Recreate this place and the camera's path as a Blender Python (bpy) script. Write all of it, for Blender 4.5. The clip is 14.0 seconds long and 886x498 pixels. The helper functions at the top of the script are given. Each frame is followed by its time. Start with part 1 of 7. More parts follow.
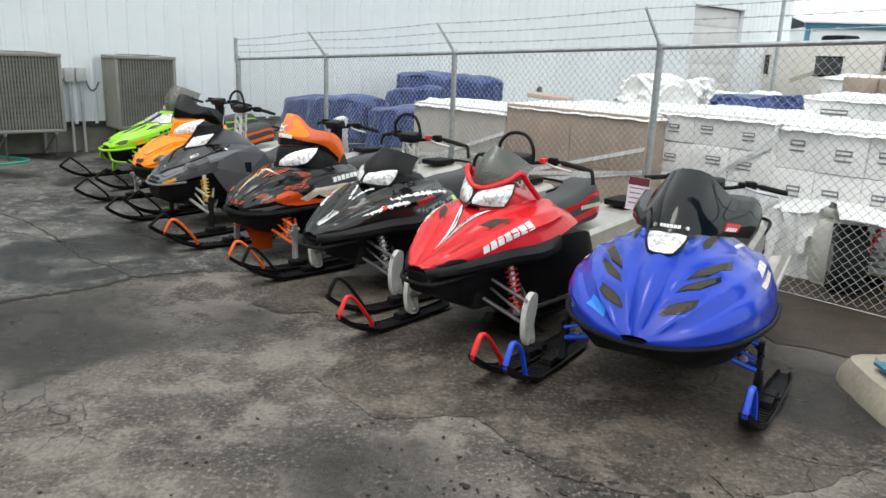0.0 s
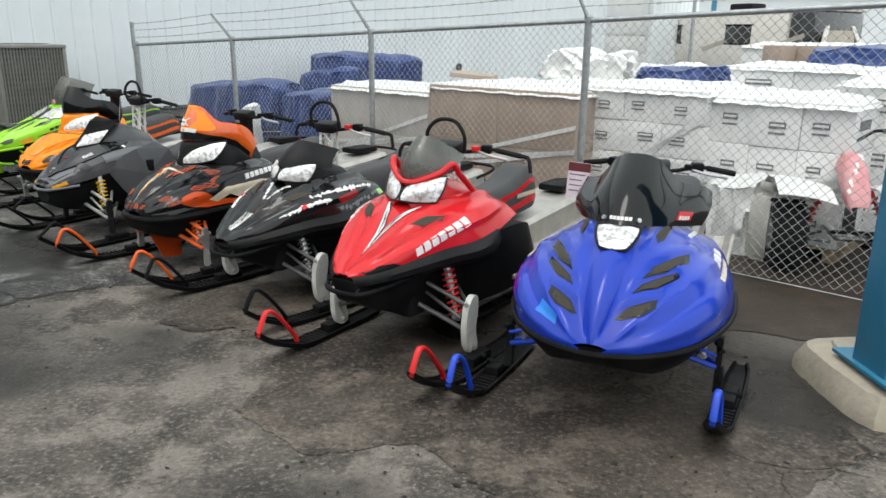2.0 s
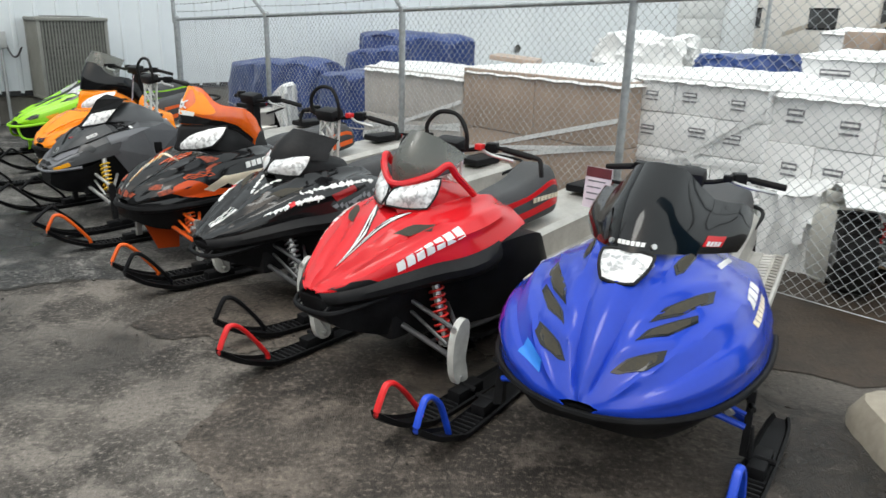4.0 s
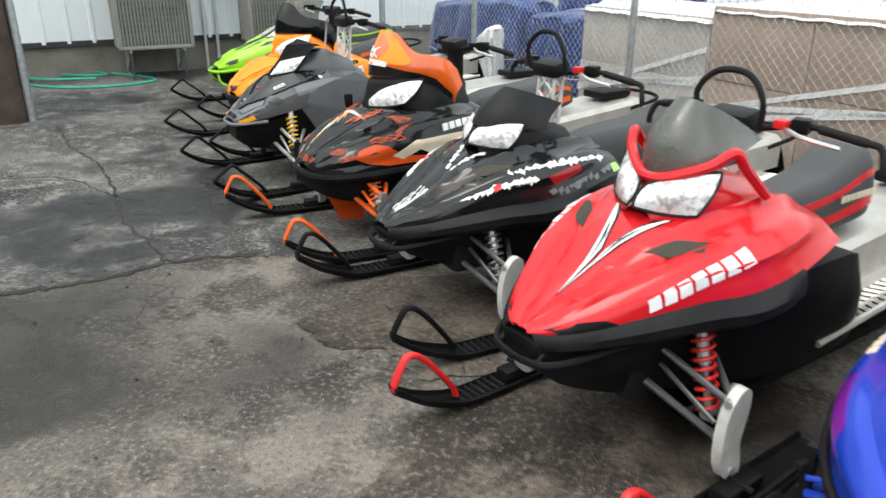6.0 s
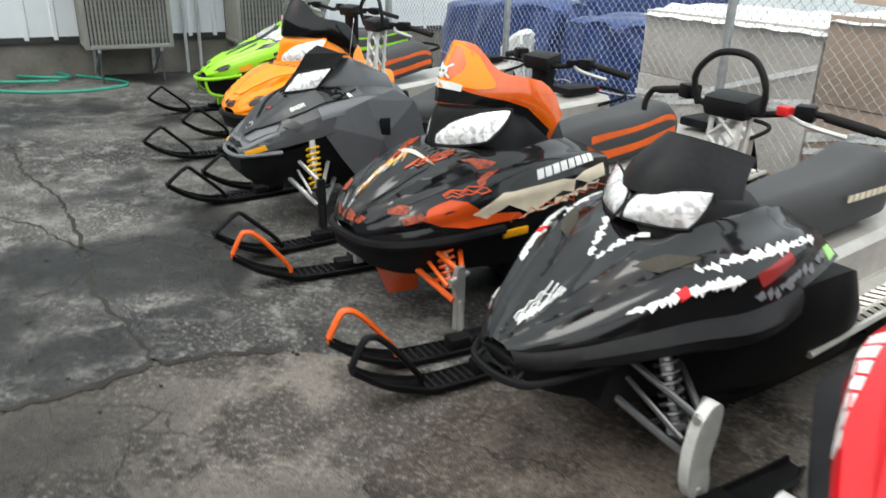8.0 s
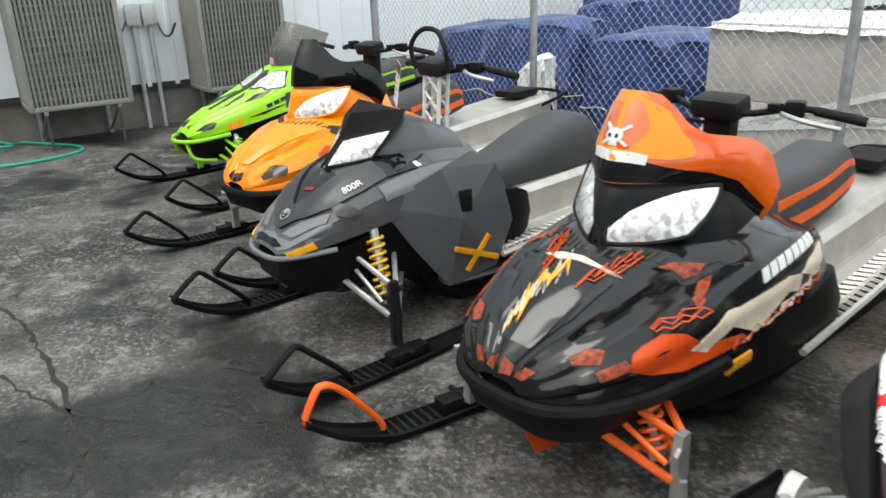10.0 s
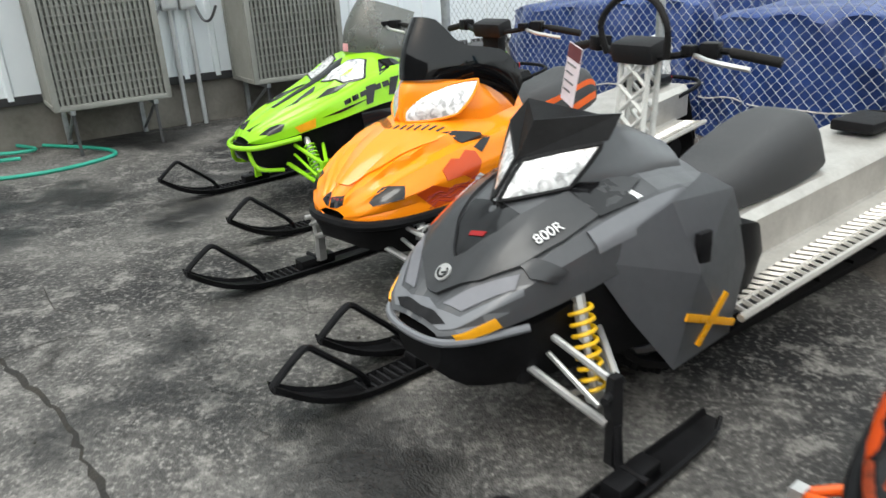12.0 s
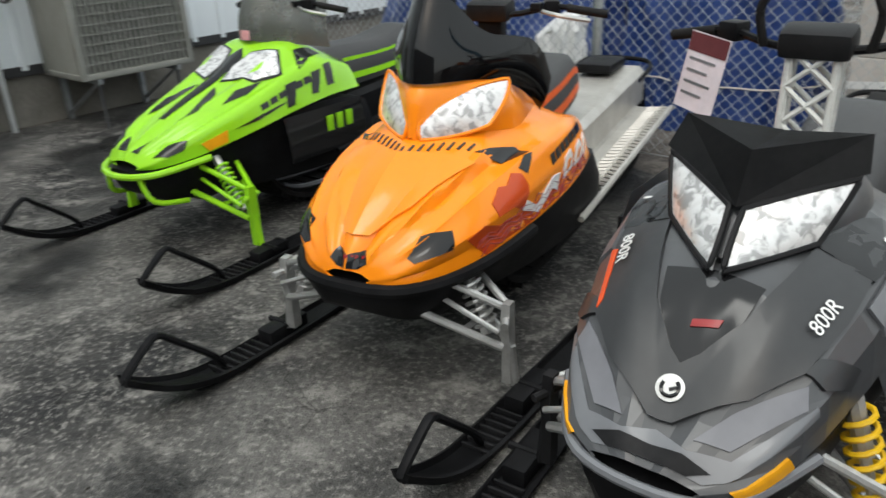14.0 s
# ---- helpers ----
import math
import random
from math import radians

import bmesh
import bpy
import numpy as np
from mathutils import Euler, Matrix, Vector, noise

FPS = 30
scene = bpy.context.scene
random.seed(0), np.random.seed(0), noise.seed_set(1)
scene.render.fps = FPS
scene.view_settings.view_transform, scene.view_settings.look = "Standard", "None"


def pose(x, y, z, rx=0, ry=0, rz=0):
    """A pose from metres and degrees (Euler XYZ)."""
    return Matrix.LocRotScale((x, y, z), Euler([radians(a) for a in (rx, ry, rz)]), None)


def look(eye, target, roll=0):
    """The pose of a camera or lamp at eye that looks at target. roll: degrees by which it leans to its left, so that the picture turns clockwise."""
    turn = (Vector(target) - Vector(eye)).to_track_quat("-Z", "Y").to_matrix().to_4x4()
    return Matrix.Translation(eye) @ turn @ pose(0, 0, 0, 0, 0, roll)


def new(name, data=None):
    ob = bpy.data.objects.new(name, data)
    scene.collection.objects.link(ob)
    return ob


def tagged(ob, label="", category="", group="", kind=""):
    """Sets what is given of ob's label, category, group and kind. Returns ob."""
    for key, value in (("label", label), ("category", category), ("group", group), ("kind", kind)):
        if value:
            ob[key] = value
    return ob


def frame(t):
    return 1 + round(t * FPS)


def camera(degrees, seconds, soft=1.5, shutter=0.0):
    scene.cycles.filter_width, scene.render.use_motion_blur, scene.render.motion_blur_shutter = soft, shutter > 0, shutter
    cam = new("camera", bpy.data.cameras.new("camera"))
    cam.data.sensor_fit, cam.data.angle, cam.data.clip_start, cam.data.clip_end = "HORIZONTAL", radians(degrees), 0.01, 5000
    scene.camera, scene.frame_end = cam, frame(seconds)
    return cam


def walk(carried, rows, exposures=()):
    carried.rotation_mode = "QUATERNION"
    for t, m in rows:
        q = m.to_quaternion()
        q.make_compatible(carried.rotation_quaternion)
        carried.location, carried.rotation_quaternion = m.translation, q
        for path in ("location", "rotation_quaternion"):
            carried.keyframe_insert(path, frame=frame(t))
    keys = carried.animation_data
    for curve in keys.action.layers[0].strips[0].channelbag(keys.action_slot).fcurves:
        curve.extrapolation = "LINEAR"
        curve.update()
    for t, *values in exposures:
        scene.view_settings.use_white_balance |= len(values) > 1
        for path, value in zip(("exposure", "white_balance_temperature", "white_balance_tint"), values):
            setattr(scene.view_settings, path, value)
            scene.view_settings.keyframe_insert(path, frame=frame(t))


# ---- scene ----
cam = camera(61.3, 14.0, shutter=0.4)
PATH = [
    (0, (0.342, 0.504, 1.698), (0.242, 2.438, 1.198), 2.2),
    (0.5, (0.299, 0.631, 1.714), (0.25, 2.565, 1.21), 1.9),
    (1, (0.224, 0.743, 1.718), (0.253, 2.68, 1.222), 1.5),
    (1.5, (0.204, 0.833, 1.731), (0.298, 2.756, 1.189), 1.1),
    (2, (0.307, 0.939, 1.711), (0.405, 2.859, 1.161), 0.6),
    (2.2, (0.405, 0.965, 1.699), (0.474, 2.888, 1.153), 0.7),
    (4.3, (0.727, 1.644, 1.722), (0.583, 3.537, 1.093), 1.9),
    (4.5, (0.758, 1.737, 1.725), (0.534, 3.617, 1.077), 1.8),
    (5, (0.703, 1.988, 1.688), (0.394, 3.846, 1.015), 1.9),
    (5.5, (0.535, 2.247, 1.688), (0.134, 4.063, 0.954), 0.8),
    (6, (0.375, 2.536, 1.623), (-0.182, 4.306, 0.878), 0.1),
    (6.5, (0.187, 2.816, 1.6), (-0.383, 4.576, 0.84), 1.8),
    (7, (-0.051, 3.073, 1.594), (-0.548, 4.844, 0.81), 2.6),
    (7.5, (-0.283, 3.306, 1.552), (-0.754, 5.09, 0.78), 2.8),
    (8, (-0.502, 3.549, 1.551), (-0.979, 5.341, 0.803), 1.5),
    (8.2, (-0.595, 3.638, 1.534), (-1.068, 5.442, 0.811), 0.4),
    (10.3, (-1.56, 4.618, 1.528), (-1.911, 6.458, 0.828), -2.4),
    (10.5, (-1.638, 4.704, 1.508), (-1.99, 6.539, 0.794), -2.8),
    (11, (-1.834, 4.929, 1.468), (-2.217, 6.754, 0.745), -4.0),
    (11.5, (-2.018, 5.15, 1.467), (-2.449, 6.952, 0.714), -4.8),
    (12, (-2.24, 5.397, 1.432), (-2.639, 7.215, 0.7), -3.2),
    (12.1, (-2.313, 5.454, 1.433), (-2.678, 7.274, 0.688), -2.8),
    (12.5, (-2.492, 5.602, 1.407), (-2.799, 7.416, 0.623), -2.3),
    (13, (-2.716, 5.893, 1.394), (-3.004, 7.727, 0.652), -2.9),
    (13.5, (-2.935, 6.089, 1.391), (-3.138, 7.926, 0.626), -3.2),
    (14, (-3.172, 6.166, 1.433), (-3.042, 7.986, 0.613), -2.5),
]
walk(cam, [(t, look(eye, target, roll)) for t, eye, target, roll in PATH], [(0.0, 0.27), (1.0, 0.07), (1.5, 0.02), (2.0, 0.2), (3.0, 0.2), (5.0, 0.34), (6.0, 0.62), (6.6, 0.72), (7.5, 0.54), (8.0, 0.52), (10.5, 0.52), (11.0, 0.62), (12.0, 0.6), (12.9, 0.67), (13.5, 0.32), (14.0, 0.14)])

# ---- light ----
world = bpy.data.worlds.new("overcast")
scene.world = world
world.use_nodes = True
wn = world.node_tree.nodes
sky = wn.new("ShaderNodeTexSky")
sky.sky_type, sky.sun_disc, sky.sun_elevation, sky.sun_rotation = "NISHITA", False, radians(55), radians(200)
sky.air_density, sky.dust_density, sky.ozone_density = 1.0, 6.0, 1.0
mixsky = wn.new("ShaderNodeMix")
mixsky.data_type = "RGBA"
mixsky.inputs[0].default_value = 0.75
mixsky.inputs[7].default_value = (8.8, 9.5, 9.4, 1)
world.node_tree.links.new(sky.outputs[0], mixsky.inputs[6])
world.node_tree.links.new(mixsky.outputs[2], wn["Background"].inputs[0])
wn["Background"].inputs[1].default_value = 0.165
sun_data = bpy.data.lights.new("sun", "SUN")
sun_data.energy, sun_data.angle, sun_data.color = 0.9, radians(25), (1.0, 1.0, 0.95)
sun = new("sun", sun_data)
sun.matrix_world = look((0, 0, 20), (0 + 5 * 0.34, 5 * 0.94 * 0.4, 12))

# ---- materials ----


def material(name, colour, rough=0.5, metal=0.0, second=None, scale=8.0, amount=0.5, bump=0.0, bump_scale=60.0,
             coat=0.0, spread=0.12, transmission=0.0, alpha=1.0, spec=0.5):
    """A node material: two colours mixed by large and fine noise, roughness that follows them, fine relief."""
    m = bpy.data.materials.new(name)
    m.use_nodes = True
    n, l = m.node_tree.nodes, m.node_tree.links
    b = n["Principled BSDF"]
    tc = n.new("ShaderNodeTexCoord")
    big = n.new("ShaderNodeTexNoise")
    big.inputs["Scale"].default_value, big.inputs["Detail"].default_value = scale, 6
    fine = n.new("ShaderNodeTexNoise")
    fine.inputs["Scale"].default_value, fine.inputs["Detail"].default_value = scale * 9, 4
    l.new(tc.outputs["Object"], big.inputs["Vector"])
    l.new(tc.outputs["Object"], fine.inputs["Vector"])
    both = n.new("ShaderNodeMath")
    both.operation = "MULTIPLY_ADD"
    both.inputs[1].default_value, both.inputs[2].default_value = 0.35, -0.17
    l.new(fine.outputs[0], both.inputs[0])
    add = n.new("ShaderNodeMath")
    l.new(big.outputs[0], add.inputs[0])
    l.new(both.outputs[0], add.inputs[1])
    ramp = n.new("ShaderNodeMapRange")
    ramp.inputs[1].default_value, ramp.inputs[2].default_value = 0.5 - amount * 0.3, 0.5 + amount * 0.3
    l.new(add.outputs[0], ramp.inputs[0])
    mix = n.new("ShaderNodeMix")
    mix.data_type = "RGBA"
    second = second or tuple(c * 0.82 for c in colour)
    mix.inputs[6].default_value, mix.inputs[7].default_value = (*colour, 1), (*second, 1)
    l.new(ramp.outputs[0], mix.inputs[0])
    l.new(mix.outputs[2], b.inputs["Base Color"])
    rr = n.new("ShaderNodeMapRange")
    rr.inputs[3].default_value, rr.inputs[4].default_value = max(0.02, rough - spread), min(1, rough + spread)
    l.new(add.outputs[0], rr.inputs[0])
    l.new(rr.outputs[0], b.inputs["Roughness"])
    b.inputs["Metallic"].default_value = metal
    b.inputs["Specular IOR Level"].default_value = spec
    b.inputs["Coat Weight"].default_value = coat
    b.inputs["Coat Roughness"].default_value = 0.035
    b.inputs["Transmission Weight"].default_value = transmission
    b.inputs["Alpha"].default_value = alpha
    if bump:
        nb = n.new("ShaderNodeTexNoise")
        nb.inputs["Scale"].default_value, nb.inputs["Detail"].default_value = bump_scale, 5
        l.new(tc.outputs["Object"], nb.inputs["Vector"])
        bp = n.new("ShaderNodeBump")
        bp.inputs["Strength"].default_value, bp.inputs["Distance"].default_value = min(1.0, bump * 10), 0.01
        l.new(nb.outputs[0], bp.inputs["Height"])
        l.new(bp.outputs[0], b.inputs["Normal"])
    return m


def asphalt(name, dark, light, wet, blotch=2.6, blotch_at=0.50, grain=48):
    """Worn asphalt: aggregate speckle, pale dusty patches, dark damp patches that shine."""
    m = bpy.data.materials.new(name)
    m.use_nodes = True
    n, l = m.node_tree.nodes, m.node_tree.links
    b = n["Principled BSDF"]
    tc = n.new("ShaderNodeTexCoord")

    def noise_at(scale, detail, rough=0.6, kind="ShaderNodeTexNoise"):
        t = n.new(kind)
        t.inputs["Scale"].default_value = scale
        if kind == "ShaderNodeTexNoise":
            t.inputs["Detail"].default_value, t.inputs["Roughness"].default_value = detail, rough
        l.new(tc.outputs["Object"], t.inputs["Vector"])
        return t

    def between(src, a, c, lo=0.0, hi=1.0):
        r = n.new("ShaderNodeMapRange")
        r.inputs[1].default_value, r.inputs[2].default_value, r.inputs[3].default_value, r.inputs[4].default_value = a, c, lo, hi
        l.new(src, r.inputs[0])
        return r.outputs[0]

    def mixed(f, a, c):
        x = n.new("ShaderNodeMix")
        x.data_type = "RGBA"
        l.new(f, x.inputs[0])
        for sock, v in ((6, a), (7, c)):
            if isinstance(v, tuple):
                x.inputs[sock].default_value = (*v, 1)
            else:
                l.new(v, x.inputs[sock])
        return x.outputs[2]

    patch = noise_at(0.9, 8, 0.62)
    dust = noise_at(blotch, 9, 0.7)
    speck = noise_at(grain, 5, 0.75)
    stone = noise_at(130, 0, 0.5, "ShaderNodeTexVoronoi")
    damp = noise_at(0.55, 6, 0.55)
    base = mixed(between(patch.outputs[0], 0.38, 0.62), dark, tuple((a + c) / 2 for a, c in zip(dark, light)))
    base = mixed(between(dust.outputs[0], blotch_at, blotch_at + 0.11, 0, 0.85), base, light)
    base = mixed(between(speck.outputs[0], 0.53, 0.66, 0, 0.75), base, tuple(min(1, c * 1.5) for c in light))
    base = mixed(between(speck.outputs[0], 0.46, 0.34, 0, 0.7), base, tuple(c * 0.35 for c in dark))
    base = mixed(between(damp.outputs[0], 0.51, 0.58, 0, 0.85), base, tuple(c * 0.55 for c in dark))
    warp = noise_at(3.0, 4, 0.6)
    bend = n.new("ShaderNodeVectorMath")
    bend.operation = "MULTIPLY_ADD"
    bend.inputs[1].default_value = (0.35, 0.35, 0.0)
    l.new(warp.outputs[1], bend.inputs[0])
    l.new(tc.outputs["Object"], bend.inputs[2])
    web = n.new("ShaderNodeTexVoronoi")
    web.feature = "DISTANCE_TO_EDGE"
    web.inputs["Scale"].default_value = 3.2
    l.new(bend.outputs[0], web.inputs["Vector"])
    where = noise_at(0.7, 3, 0.5)
    both = n.new("ShaderNodeMath")
    both.operation = "MULTIPLY"
    l.new(between(web.outputs["Distance"], 0.016, 0.004), both.inputs[0])
    l.new(between(where.outputs[0], 0.52, 0.60, 0, 0.85), both.inputs[1])
    base = mixed(both.outputs[0], base, (0.012, 0.011, 0.010))
    l.new(base, b.inputs["Base Color"])
    l.new(between(damp.outputs[0], 0.48, 0.62, 0.72, wet), b.inputs["Roughness"])
    b.inputs["Specular IOR Level"].default_value = 0.3
    bump = n.new("ShaderNodeBump")
    bump.inputs["Strength"].default_value, bump.inputs["Distance"].default_value = 0.55, 0.006
    l.new(stone.outputs[0], bump.inputs["Height"])
    bump2 = n.new("ShaderNodeBump")
    bump2.inputs["Strength"].default_value, bump2.inputs["Distance"].default_value = 0.5, 0.02
    rough_lie = noise_at(14, 6, 0.65)
    l.new(rough_lie.outputs[0], bump2.inputs["Height"])
    l.new(bump.outputs[0], bump2.inputs["Normal"])
    l.new(bump2.outputs[0], b.inputs["Normal"])
    return m


def lens_material(name):
    """Faceted bright reflector behind a clear cover."""
    m = bpy.data.materials.new(name)
    m.use_nodes = True
    n, l = m.node_tree.nodes, m.node_tree.links
    b = n["Principled BSDF"]
    tc = n.new("ShaderNodeTexCoord")
    v = n.new("ShaderNodeTexNoise")
    v.inputs["Scale"].default_value, v.inputs["Detail"].default_value, v.inputs["Distortion"].default_value = 34, 2.0, 0.8
    l.new(tc.outputs["Object"], v.inputs["Vector"])
    r = n.new("ShaderNodeMapRange")
    r.inputs[1].default_value, r.inputs[2].default_value = 0.38, 0.54
    r.inputs[3].default_value, r.inputs[4].default_value = 0.38, 0.76
    l.new(v.outputs[0], r.inputs[0])
    l.new(r.outputs[0], b.inputs["Base Color"])
    b.inputs["Metallic"].default_value, b.inputs["Roughness"].default_value = 0.25, 0.25
    b.inputs["Coat Weight"].default_value, b.inputs["Coat Roughness"].default_value = 0.6, 0.03
    w = n.new("ShaderNodeTexWave")
    w.inputs["Scale"].default_value, w.inputs["Distortion"].default_value, w.inputs["Detail"].default_value = 14, 5, 1
    l.new(tc.outputs["Object"], w.inputs["Vector"])
    bp = n.new("ShaderNodeBump")
    bp.inputs["Strength"].default_value, bp.inputs["Distance"].default_value = 0.25, 0.005
    l.new(w.outputs[1], bp.inputs["Height"])
    l.new(bp.outputs[0], b.inputs["Normal"])
    return m


def paint(name, colour, second=None, rough=0.22):
    return material(name, colour, rough, 0.0, second or tuple(c * 0.86 for c in colour), 5.0, 1.2, 0.002, 300, coat=0.3, spread=0.05, spec=0.24)


